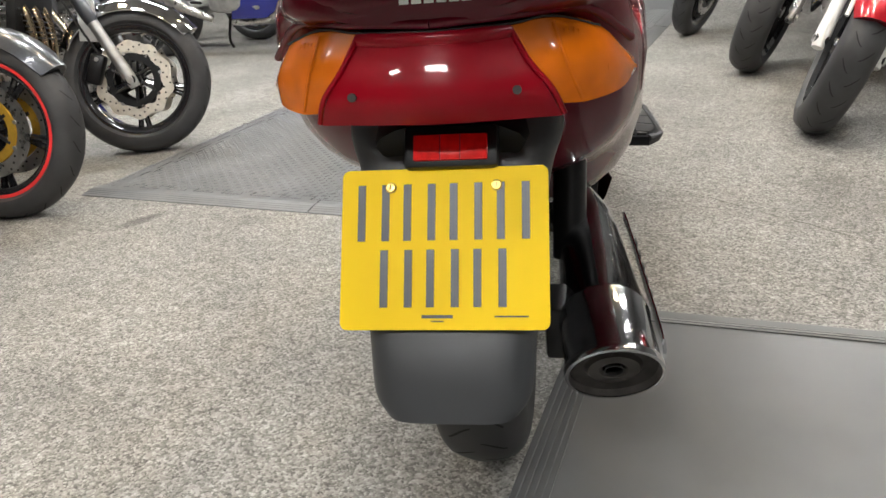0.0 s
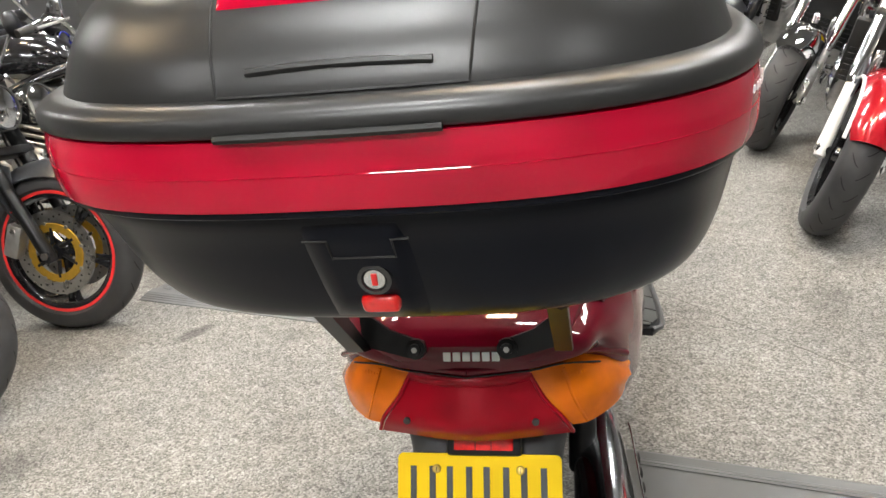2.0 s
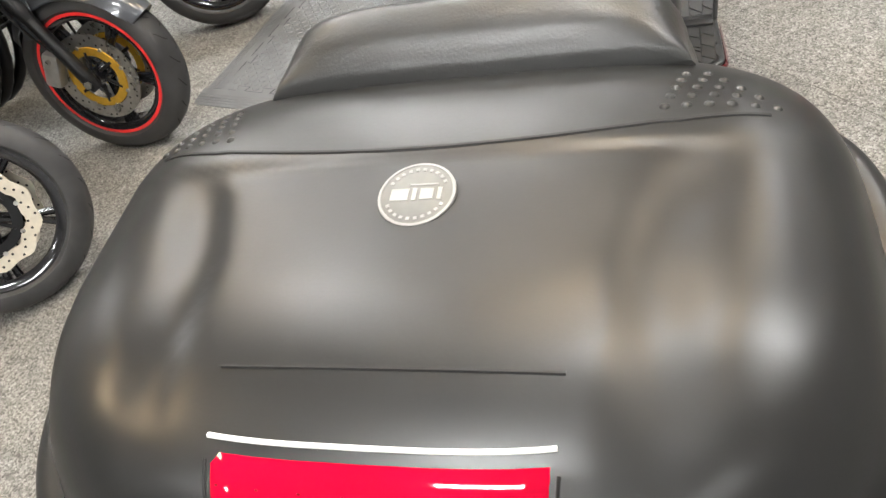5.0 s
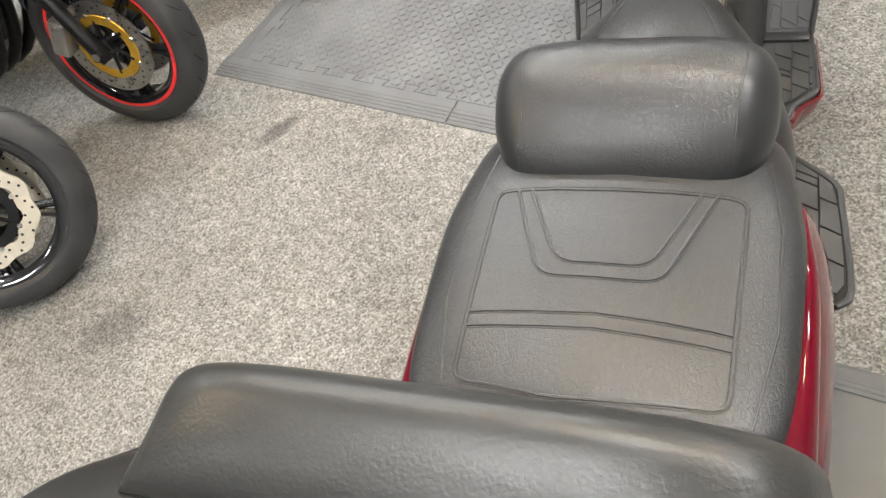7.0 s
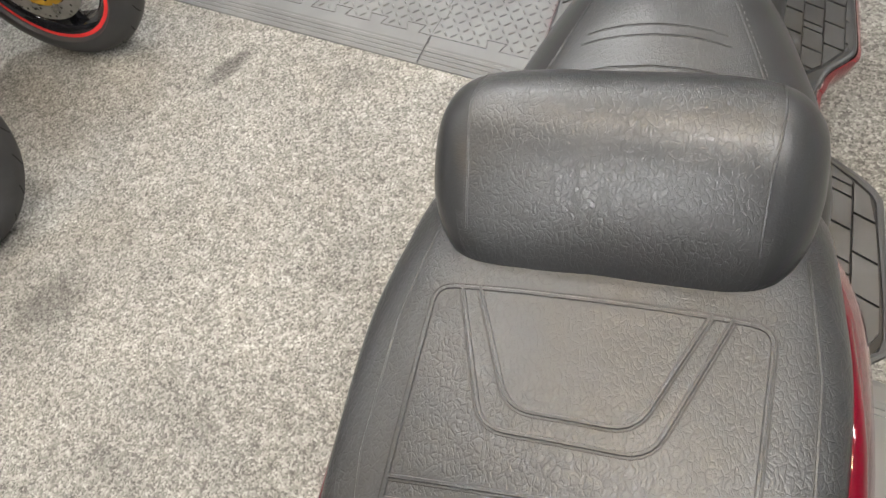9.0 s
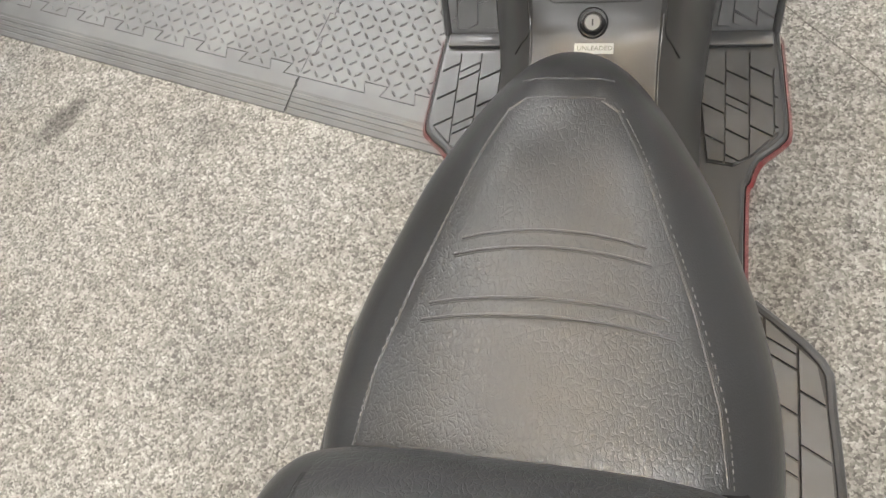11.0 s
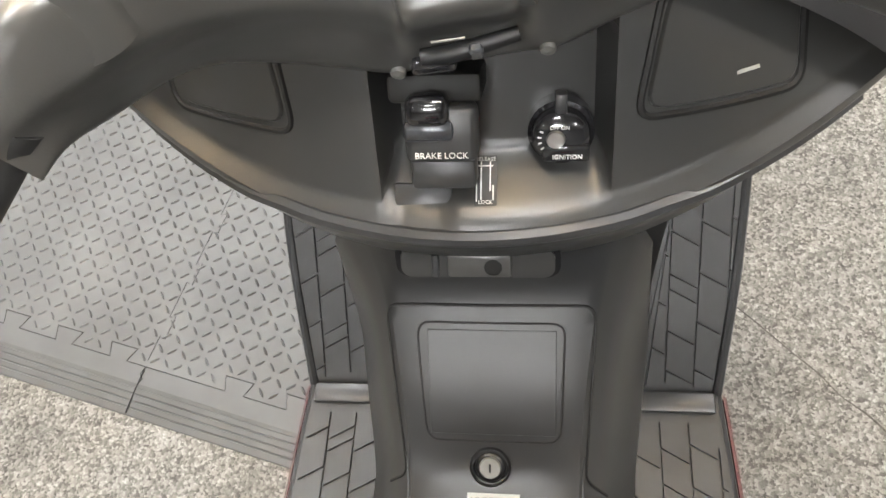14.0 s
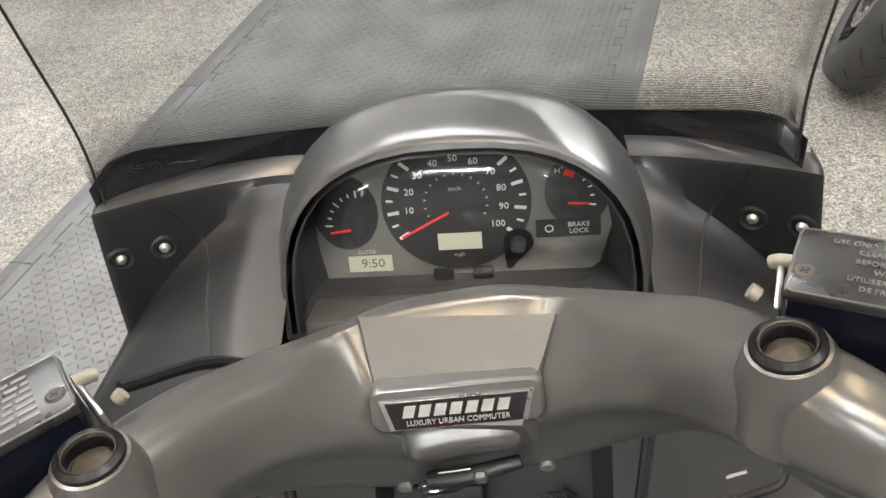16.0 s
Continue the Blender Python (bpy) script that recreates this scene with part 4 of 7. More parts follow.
def welt(tree, pts, parent, r=0.0022, corner=0.0, steps=5):
    pts = arc_corner(pts, corner) if corner else pts
    dense = []
    for a, b in zip(pts, pts[1:]):
        n = max(1, int(math.dist(a, b) / 0.008))
        dense += [(a[0] + (b[0] - a[0]) * k / n, a[1] + (b[1] - a[1]) * k / n) for k in range(n)]
    dense.append(pts[-1])
    part("welt_fold", tube([down(tree, x, y, -r * 0.2) for x, y in dense], r * 0.42, 6, fine=0), SEAM, parent)
    off = r * 1.5
    sides = []
    for i, (x, y) in enumerate(dense):
        a, b = dense[max(0, i - 1)], dense[min(len(dense) - 1, i + 1)]
        d = Vector((b[0] - a[0], b[1] - a[1])).normalized()
        sides.append((x - d.y * off, y + d.x * off))
    part("welt", tube([down(tree, x, y, -r * 0.35) for x, y in sides], r, 6, fine=0), SEAT_LEATHER, parent)


welt(PIL, [(0.0, 0.434), (-0.140, 0.434), (-0.136, 0.186), (-0.03, 0.176), (0.130, 0.186), (0.138, 0.434), (0.0, 0.434)], seat_p, corner=0.02)
for d in (0.0, 0.021):
    k = 0.016 if d else 0
    welt(PIL, [(-0.116 + k, 0.432), (-0.070 + k * 1.1, 0.311 + d * 0.85), (0.060 - k * 0.8, 0.311 + d * 0.85), (0.108 - k, 0.432)], seat_p, corner=0.022)
    welt(PIL, [(-0.134, 0.246 + d * 0.8), (0.0, 0.252 + d * 0.8), (0.128, 0.245 + d * 0.8)], seat_p)
for s in (-1, 1):
    welt(PIL, [(s * 0.155, 0.50), (s * 0.168, 0.40), (s * 0.166, 0.28), (s * 0.145, 0.17)], seat_p, r=0.0012)
    welt(RID, [(SEAT_X + s * 0.156, 0.66), (SEAT_X + s * 0.149, 0.72), (SEAT_X + s * 0.127, 0.80), (SEAT_X + s * 0.106, 0.86), (SEAT_X + s * 0.076, 0.94), (SEAT_X + s * 0.052, 0.990), (SEAT_X + s * 0.036, 1.0)], seat_r, r=0.0013)
    welt(BOL, [(s * 0.122, 0.62), (s * 0.124, 0.57), (s * 0.118, 0.52), (s * 0.116, 0.475)], bolster, r=0.0012)
for y in (0.782, 0.798, 0.845, 0.861):
    w = 0.172 - (y - 0.66) * 0.36 - 0.018
    welt(RID, [(SEAT_X + u * w, q - 0.007 * u * u) for u in (-1, -0.75, -0.5, -0.25, 0, 0.25, 0.5, 0.75, 1) for q in (y - 0.004,)], seat_r, r=0.0017)
welt(RID, [(SEAT_X - 0.038, 1.0), (SEAT_X, 0.997), (SEAT_X + 0.038, 1.0)], seat_r, r=0.0013)
welt(RID, [(SEAT_X - 0.045, 1.028), (SEAT_X, 1.021), (SEAT_X + 0.045, 1.028)], seat_r, r=0.0012)
# stitches along the rider seat panel
for s in (-1, 1):
    for k in range(44):
        t = k / 43
        p = spline([(SEAT_X + s * x, y, 0) for x, y in ((0.156, 0.66), (0.149, 0.72), (0.127, 0.80), (0.106, 0.86), (0.076, 0.94), (0.052, 0.990))], 9)
        a = p[min(len(p) - 1, int(t * (len(p) - 1)))]
        d = (p[min(len(p) - 1, int(t * (len(p) - 1)) + 1)] - p[max(0, int(t * (len(p) - 1)) - 1)]).normalized()
        q = a + Vector((d.y, -d.x, 0)) * 0.003 * s
        if k == 0 and s == -1:
            stitches = bmesh.new()
        tube([down(RID, q.x - d.x * 0.0018, q.y - d.y * 0.0018, 0.0003), down(RID, q.x + d.x * 0.0018, q.y + d.y * 0.0018, 0.0003)], 0.0006, 4, stitches, 0)
part("stitching", stitches, THREAD, seat_r)["kind"] = "stuff"

# low passenger back cushion behind the seat, and the grab rails
rings = []
for x, w in ((-0.158, 0.3), (-0.152, 0.62), (-0.13, 0.88), (-0.09, 0.97), (-0.02, 1.0), (-0.006, 0.995), (0.0, 0.93), (0.006, 0.995), (0.02, 1.0), (0.09, 0.97), (0.13, 0.88), (0.152, 0.62), (0.158, 0.3)):
    rings.append([Vector((x, 0.088 + 0.046 * w * math.copysign(abs(math.cos(a)) ** 0.7, math.cos(a)) + 0.012 * math.sin(a), 0.832 + 0.066 * w * math.copysign(abs(math.sin(a)) ** 0.7, math.sin(a)))) for a in (2 * math.pi * k / 32 for k in range(32))])
part("passenger_backrest", skin(rings, fine=3), BACK_VINYL, scooter, "low black vinyl passenger back cushion with a centre seam")
for s in (-1, 1):
    part("grab_rail", tube([(s * 0.160, 0.060, 0.782), (s * 0.168, 0.085, 0.802), (s * 0.178, 0.13, 0.822), (s * 0.187, 0.21, 0.829), (s * 0.194, 0.36, 0.822), (s * 0.19, 0.48, 0.79)], [0.012, 0.020, 0.023, 0.018, 0.014, 0.010], 14, flat=1.2), MAROON, scooter, "glossy maroon grab rail")

# ---- foot boards ----
low = part("lower_body", skin([oval(*s) for s in ((0.72, 0.19, 0.24, 0.42, 24, 4), (0.95, 0.2, 0.2, 0.315, 24, 5), (1.12, 0.203, 0.19, 0.3, 24, 5), (1.36, 0.22, 0.19, 0.296, 24, 5), (1.5, 0.22, 0.22, 0.36, 24, 4))], fine=3), BLACK_SATIN, scooter)
seat_pod = part("under_seat_cover", skin([oval(*s) for s in ((0.62, 0.178, 0.36, 0.62, 24, 3.4), (0.8, 0.172, 0.34, 0.60, 24, 3.2), (0.93, 0.16, 0.32, 0.585, 24, 3), (1.02, 0.135, 0.31, 0.57, 24, 2.8), (1.075, 0.108, 0.31, 0.545, 24, 2.6))], fine=4), GREY_PLASTIC, scooter)


def board_outline(s):
    return [(s * x, y) for x, y in ((0.13, 0.80), (0.206, 0.80), (0.206, 1.085), (0.213, 1.125), (0.226, 1.158), (0.256, 1.186), (0.266, 1.206), (0.264, 1.26), (0.256, 1.375), (0.13, 1.375))]


def pad_tiles(border, m, parent, s, mat=PAD_RUBBER, lean=0.55, w=0.034, h=0.05):
    """Raised rubber lozenges between grooves, clipped to the pad's border."""
    xs = [p[0] for p in border]
    ys = [p[1] for p in border]
    b = border if sum((border[i][0] - border[i - 1][0]) * (border[i][1] + border[i - 1][1]) for i in range(len(border))) < 0 else border[::-1]
    c0 = min(xs) - 0.002
    for i in range(int((max(xs) - min(xs)) / w) + 2):
        x0, x1 = c0 + i * w + 0.0012, c0 + (i + 1) * w - 0.0012
        off = (0.37 if i % 2 else 0.0) * h
        cuts = [min(ys) + off + j * h for j in range(-4, int((max(ys) - min(ys)) / h) + 4)]
        if i % 3 == 1:
            cuts = sorted(cuts[::2] + [c + f * h for c in cuts[::2] for f in (0.3, 1.14)])
        for y0, y1 in zip(cuts, cuts[1:]):
            hh = y1 - y0
            q = [(x0, y0 - s * lean * x0 + s * lean * c0 + 0.0014), (x1, y0 - s * lean * x1 + s * lean * c0 + 0.0014), (x1, y0 + hh - s * lean * x1 + s * lean * c0 - 0.0014), (x0, y0 + hh - s * lean * x0 + s * lean * c0 - 0.0014)]
            q = clip_poly(q, b)
            if len(q) >= 3 and abs(sum(q[k - 1][0] * q[k][1] - q[k][0] * q[k - 1][1] for k in range(len(q)))) > 0.00008:
                part("tread_block", slab(q, 0.002, 0.0062, m, inset=0.0007), mat, parent, smooth=False)


for s in (-1, 1):
    outline = board_outline(s) if s > 0 else board_outline(s)[::-1]
    board = part("footboard", slab(outline, 0.296, 0.312), GREY_PLASTIC, scooter, "dark grey plastic footboard with rubber pads", smooth=False)
    edge = board_outline(s)[1:9]
    bm = bmesh.new()
    tube([(x, y, 0.306) for x, y in edge], 0.0065, 8, bm, 4)
    part("footboard_lip", bm, GREY_PLASTIC, board)
    rows = [[Vector((x + s * 0.009, y, 0.301)), Vector((x + s * 0.0155, y, 0.291)), Vector((x + s * 0.002, y, 0.25)), Vector((x - s * 0.03, y, 0.2))] for x, y in edge]
    part("side_skirt", skin(rows, closed=False, caps=False, fine=4), RED_EDGE, scooter, "glossy red lower side panel")
    pad = [(s * x, y) for x, y in ((0.160, 1.150), (0.196, 1.144), (0.222, 1.160), (0.258, 1.198), (0.259, 1.25), (0.253, 1.336), (0.153, 1.336), (0.150, 1.24))]
    pad = pad if s > 0 else pad[::-1]
    rp = part("rubber_pad", slab(pad, 0.312, 0.3155), PAD_RUBBER, board, "black rubber pad with lozenge tread", smooth=False)
    pad_tiles([(p[0] * 0.985 + s * 0.003, p[1] * 0.985 + 0.0185) for p in pad], Matrix.Translation((0, 0, 0.3135)), rp, s)
    part("cross_bar", rbox((0.098, 0.026, 0.008), pose(s * 0.203, 1.360, 0.3165), 0.003), GREY_PLASTIC, board)
    # sloping front part of the footboard
    RM = Matrix.Translation((0, 1.374, 0.313)) @ Matrix.Rotation(radians(43), 4, "X")
    ramp = [(s * x, y) for x, y in ((0.150, 0.0), (0.256, 0.0), (0.268, 0.14), (0.272, 0.24), (0.276, 0.40), (0.20, 0.40), (0.182, 0.20))]
    ramp = ramp if s > 0 else ramp[::-1]
    fr = part("footboard_ramp", slab(ramp, -0.014, 0.0, RM), GREY_PLASTIC, scooter, smooth=False)
    pad2 = [(s * x, y) for x, y in ((0.158, 0.008), (0.250, 0.008), (0.262, 0.14), (0.267, 0.24), (0.270, 0.38), (0.206, 0.38), (0.188, 0.20))]
    pad2 = pad2 if s > 0 else pad2[::-1]
    rp2 = part("rubber_pad", slab(pad2, 0.0, 0.003, RM), PAD_RUBBER, fr, "black rubber pad with lozenge tread", smooth=False)
    pad_tiles([(p[0] * 0.985 + s * 0.0033, p[1] * 0.985 + 0.003) for p in pad2], RM @ Matrix.Translation((0, 0, 0.001)), rp2, s, h=0.062)
    bm = tube([RM @ Vector((s * x, y, 0.001)) for x, y in ((0.256, 0.0), (0.268, 0.14), (0.272, 0.24), (0.276, 0.40))], 0.006, 8)
    part("ramp_lip", bm, GREY_PLASTIC, fr)
    rows = [[RM @ Vector((s * (x + 0.003), y, -0.002)), RM @ Vector((s * (x + 0.006), y, -0.02)), RM @ Vector((s * (x - 0.01), y, -0.10))] for x, y in ((0.256, -0.02), (0.268, 0.14), (0.272, 0.24), (0.276, 0.42))]
    part("side_skirt", skin(rows, closed=False, caps=False, fine=3), RED_EDGE, scooter)
    # passenger footboard
    pg = [(s * x, y) for x, y in ((0.175, 0.905), (0.205, 0.90), (0.278, 0.836), (0.288, 0.78), (0.297, 0.62), (0.275, 0.588), (0.195, 0.60))]
    pg = pg if s > 0 else pg[::-1]
    peg = part("passenger_footboard", slab(pg, 0.422, 0.438), BLACK_SATIN, scooter, "black folding passenger footboard", smooth=False)
    part("footboard_rim", tube([(x, y, 0.436) for x, y in (pg[1:6] if s > 0 else pg[::-1][1:6])], 0.006, 8, fine=3), PAD_RUBBER, peg)
    inner = [(s * 0.235 + (p[0] - s * 0.235) * 0.88, 0.745 + (p[1] - 0.745) * 0.93) for p in pg]
    pad_tiles(inner, Matrix.Translation((0, 0, 0.4365)), peg, s, h=0.06, w=0.036)

# ---- centre tunnel ----
TUN = [(1.03, 0.50, 0.084), (1.10, 0.505, 0.083), (1.16, 0.513, 0.082), (1.215, 0.528, 0.083), (1.245, 0.549, 0.084), (1.28, 0.585, 0.087), (1.32, 0.617, 0.092), (1.355, 0.645, 0.098), (1.375, 0.68, 0.104), (1.39, 0.74, 0.112)]
rows = []
for y, z, w in TUN:
    k = max(0.0, (y - 1.25) / 0.14)
    side = 0.148 + 0.012 * k
    half = [(0.0, z), (w * 0.5, z + 0.001), (w * 0.86, z + 0.001), (w * 0.96, z - 0.001), (w, z - 0.007), (w + 0.012, z - 0.022), (w + 0.026, z - 0.055), (side - 0.006, 0.40 + 0.1 * k), (side, 0.34 + 0.1 * k), (side + 0.004, 0.30)]
    rows.append([Vector((-x, y, q)) for x, q in half[::-1]] + [Vector((x, y, q)) for x, q in half[1:]])
bm = skin(rows, closed=False, caps=False, fine=5)
TUNNEL = BVHTree.FromBMesh(bm)
tunnel = part("centre_tunnel", bm, TUNNEL_PLASTIC, scooter, "dark grey plastic centre tunnel with a fuel lid")


def on_tunnel(x, y, lift=0.0):
    return down(TUNNEL, x, y, lift)


def tunnel_line(pts, r=0.0016, mat=BLACK_GAP, corner=0.012):
    pts = arc_corner(pts, corner) if len(pts) > 2 else pts
    dense = []
    for a, b in zip(pts, pts[1:]):
        n = max(1, int(math.dist(a, b) / 0.008))
        dense += [(a[0] + (b[0] - a[0]) * k / n, a[1] + (b[1] - a[1]) * k / n) for k in range(n)]
    dense.append(pts[-1])
    return part("panel_gap", tube([on_tunnel(x, y) for x, y in dense], r, 6, fine=0), mat, tunnel)


tunnel_line([(0.0, 1.336), (0.066, 1.336), (0.062, 1.248), (-0.062, 1.248), (-0.068, 1.336), (0.0, 1.336)], 0.0011)
tunnel_line([(-0.108, 1.222), (-0.084, 1.219), (-0.097, 1.349), (0.093, 1.349), (0.086, 1.219), (0.108, 1.217)])
for s in (-1, 1):
    tunnel_line([(s * 0.083, 1.09), (s * 0.081, 1.17), (s * 0.084, 1.24)], 0.0012, GREY_PLASTIC)
# raised fuel lid
rows = []
LF = [0.0, 0.02, 0.04, 0.2, 0.4, 0.6, 0.8, 0.96, 0.98, 1.0]
for v in LF:
    rows.append([on_tunnel(-0.060 + 0.12 * u, 1.252 + 0.080 * v, 0.0006 if 0 < u < 1 and 0 < v < 1 else -0.002) for u in LF])
lid = part("fuel_lid", skin(rows, closed=False, caps=False), TUNNEL_PLASTIC, tunnel, "square fuel lid, satin grey")
KN = (0, -0.5, 0.86)
km = facing(on_tunnel(-0.003, 1.229, 0.001), KN)
lock = part("fuel_lock", lathe([(0.0, 0.004), (0.011, 0.0045), (0.0135, 0.003), (0.0145, 0.0), (0.0175, -0.001), (0.0175, 0.004), (0.0195, 0.002), (0.0195, -0.004)], km, 28), BLACK_SATIN, tunnel)
part("lock_barrel", lathe([(0.0, 0.0065), (0.0095, 0.0065), (0.0105, 0.005), (0.0105, 0.002)], km, 24), BADGE_GREY, lock)
part("key_slot", rbox((0.002, 0.008, 0.0012), km @ pose(0, 0, 0.0066), 0.0003, 1), BLACK_GAP, lock)
sm = facing(on_tunnel(0.0, 1.199, 0.0012), (0, -0.2, 0.98))
st = part("fuel_sticker", rbox((0.0495, 0.0145, 0.0006), sm, 0.0002, 1), STICKER, tunnel, "white fuel sticker reading UNLEADED")
lettering("UNLEADED", 0.0088, sm @ pose(0.001, 0, 0.0006), LCD_INK, st)

# ---- console behind the leg shield ----
ZS = [0.63, 0.65, 0.67, 0.69, 0.71, 0.725, 0.738, 0.752, 0.765, 0.778, 0.79, 0.80, 0.81, 0.82, 0.828]
ZS += [0.834, 0.837, 0.8395, 0.842, 0.8445, 0.847, 0.8495] + [0.853 + 0.0065 * k for k in range(26)]


def console_y(x, z):
    base = 1.312 + 1.55 * x * x
    if z < 0.825:
        base += 0.019 * ((0.825 - z) / 0.055) ** 1.3
    else:
        base += 0.62 * (z - 0.825) + 0.010 * smoothstep(0.825, 0.842, z)
    return base


def console_point(x, z):
    y = console_y(x, z)
    rise = 0.35 * max(0.0, abs(x) - 0.10) ** 1.3
    y += 0.040 * smoothstep(-0.060, -0.054, x) * smoothstep(0.091, 0.083, x) * smoothstep(0.835, 0.850, z) * smoothstep(0.935, 0.928, z)
    y += 0.012 * smoothstep(-0.055, -0.050, x) * smoothstep(-0.012, -0.017, x) * smoothstep(0.832, 0.838, z)
    return Vector((x, y, min(z + rise * smoothstep(1.0, 0.80, z), 0.955 - max(0.0, abs(x) - 0.18) * 0.9)))


XS = sorted(set([round(-0.27 + 0.0054 * k, 4) for k in range(101)]))
bm = skin([[console_point(x, z) for x in XS] for z in ZS], closed=False, caps=False)
CONSOLE = BVHTree.FromBMesh(bm)
console = part("console", bm, CONSOLE_PLASTIC, scooter, "dark grey plastic inner leg shield with glove boxes")


def on_console(x, z, lift=0.0):
    hit, n, _, _ = CONSOLE.ray_cast(Vector((x, 0.9, z)), Vector((0, 1, 0)))
    if hit is None:
        return Vector((x, console_y(x, z) - lift, z))
    if n.y > 0:
        n = -n
    return hit + n * lift


def console_line(pts, r=0.0015, mat=BLACK_GAP, corner=0.012):
    pts = arc_corner(pts, corner)
    dense = []
    for a, b in zip(pts, pts[1:]):
        n = max(1, int(math.dist(a, b) / 0.008))
        dense += [(a[0] + (b[0] - a[0]) * k / n, a[1] + (b[1] - a[1]) * k / n) for k in range(n)]
    dense.append(pts[-1])
    return part("panel_gap", tube([on_console(x, z) for x, z in dense], r, 6, fine=0), mat, console)


def console_plate(poly, lift, name, mat, label=""):
    """A door laid on the console: a fan of points over a plan outline in x and z."""
    cx, cz = sum(p[0] for p in poly) / len(poly), sum(p[1] for p in poly) / len(poly)
    rings = []
    for f, l in ((1.0, -0.003), (0.985, lift * 0.6), (0.96, lift), (0.6, lift), (0.25, lift)):
        ring = []
        for i, p in enumerate(poly):
            q = poly[(i + 1) % len(poly)]
            for k in range(6):
                x, z = p[0] + (q[0] - p[0]) * k / 6, p[1] + (q[1] - p[1]) * k / 6
                ring.append(on_console(cx + (x - cx) * f, cz + (z - cz) * f, l))
        rings.append(ring)
    bm = skin(rings, caps=False)
    bm.verts.ensure_lookup_table()
    bm.faces.new([bm.verts[len(bm.verts) - len(rings[0]) + k] for k in range(len(rings[0]))])
    return part(name, bm, mat, console, label)


GR = arc_corner([(0.16, 0.945), (0.197, 0.940), (0.206, 0.872), (0.109, 0.884), (0.120, 0.945), (0.16, 0.945)], 0.012)[:-1]
console_plate(GR, 0.003, "glove_box_door", CONSOLE_PLASTIC, "satin grey glove box door")
console_line([(0.16, 0.949), (0.200, 0.944), (0.2095, 0.868), (0.105, 0.880), (0.117, 0.949), (0.16, 0.949)], 0.0026)
GL = arc_corner([(-0.17, 0.935), (-0.126, 0.935), (-0.120, 0.878), (-0.206, 0.870), (-0.206, 0.93), (-0.17, 0.935)], 0.012)[:-1]
console_plate(GL, 0.003, "glove_box_door", CONSOLE_PLASTIC)
console_line([(-0.17, 0.939), (-0.122, 0.939), (-0.116, 0.873), (-0.210, 0.865), (-0.210, 0.934), (-0.17, 0.939)], 0.0022)
part("latch_mark", rbox((0.018, 0.001, 0.0022), facing(on_console(0.168, 0.890, 0.004), (0, -0.85, 0.5)) @ pose(0, 0, 0, 90, 0, 18), 0), GREY_INK, console)
# rounded lower lip
part("console_lip", tube([on_console(x, 0.829, -0.004) for x in [-0.26 + 0.026 * k for k in range(21)]], 0.007, 8, fine=2), GREY_PLASTIC, console)
part("inner_leg_shield", rbox((0.33, 0.012, 0.46), pose(0, 1.458, 0.62), 0.004), BLACK_SATIN, scooter)
# hook recess under the lip; a black slab stands in for its shade
HM = facing(on_console(0.0, 0.778, 0.0) + Vector((0, -0.004, 0)), (0, -0.86, 0.51))
part("hook_shadow_gap", slab(round_poly(0.120, 0.030, 0.010), -0.010, -0.0012, HM @ pose(0, 0.0015, 0)), BLACK_SATIN, console)
hk = part("hook_recess", slab(round_poly(0.112, 0.024, 0.008), -0.008, 0.0012, HM), CONSOLE_PLASTIC, console)
part("hook_plate", rbox((0.046, 0.019, 0.006), HM @ pose(0.002, 0, 0.003), 0.002), BAR_PLASTIC, hk)
part("hook_slot", lathe([(0.0065, 0.007), (0.0065, 0.0062), (0.0, 0.0062)], HM @ pose(0.012, 0, 0), 16), BLACK_GAP, hk)
part("hook_rib", rbox((0.005, 0.019, 0.007), HM @ pose(-0.030, 0, 0.003), 0.0015), GREY_PLASTIC, hk)
# brake lock lever
BN = (0, -0.80, 0.60)
BMx = facing((-0.0135, 1.357, 0.893), BN) @ Matrix.Scale(0.9, 4)
bl = part("brake_lock", rbox((0.050, 0.040, 0.022), BMx, 0.006, 3), GREY_PLASTIC, console, "grey brake lock lever marked BRAKE LOCK")
part("lever_foot", rbox((0.046, 0.024, 0.022), BMx @ pose(-0.001, -0.031, -0.010), 0.004), GREY_PLASTIC, bl)
part("lever_button", rbox((0.030, 0.022, 0.020), BMx @ pose(-0.008, 0.018, 0.008), 0.007, 3), BLACK_PAINT, bl)
part("button_cup", rbox((0.034, 0.014, 0.004), BMx @ pose(-0.008, 0.004, 0.0115), 0.004, 2), GREY_PAINT, bl)
lettering("BRAKE LOCK", 0.0062, BMx @ pose(0.0, -0.014, 0.0114), WHITE_INK, bl)
part("lever_slot", rbox((0.064, 0.020, 0.05), BMx @ pose(-0.004, 0.03, -0.022), 0.004), BLACK_GAP, console)
part("lever_ramp", rbox((0.040, 0.034, 0.006), facing((-0.032, 1.338, 0.832), (0, -0.62, 0.78)), 0.002), GREY_PLASTIC, console)
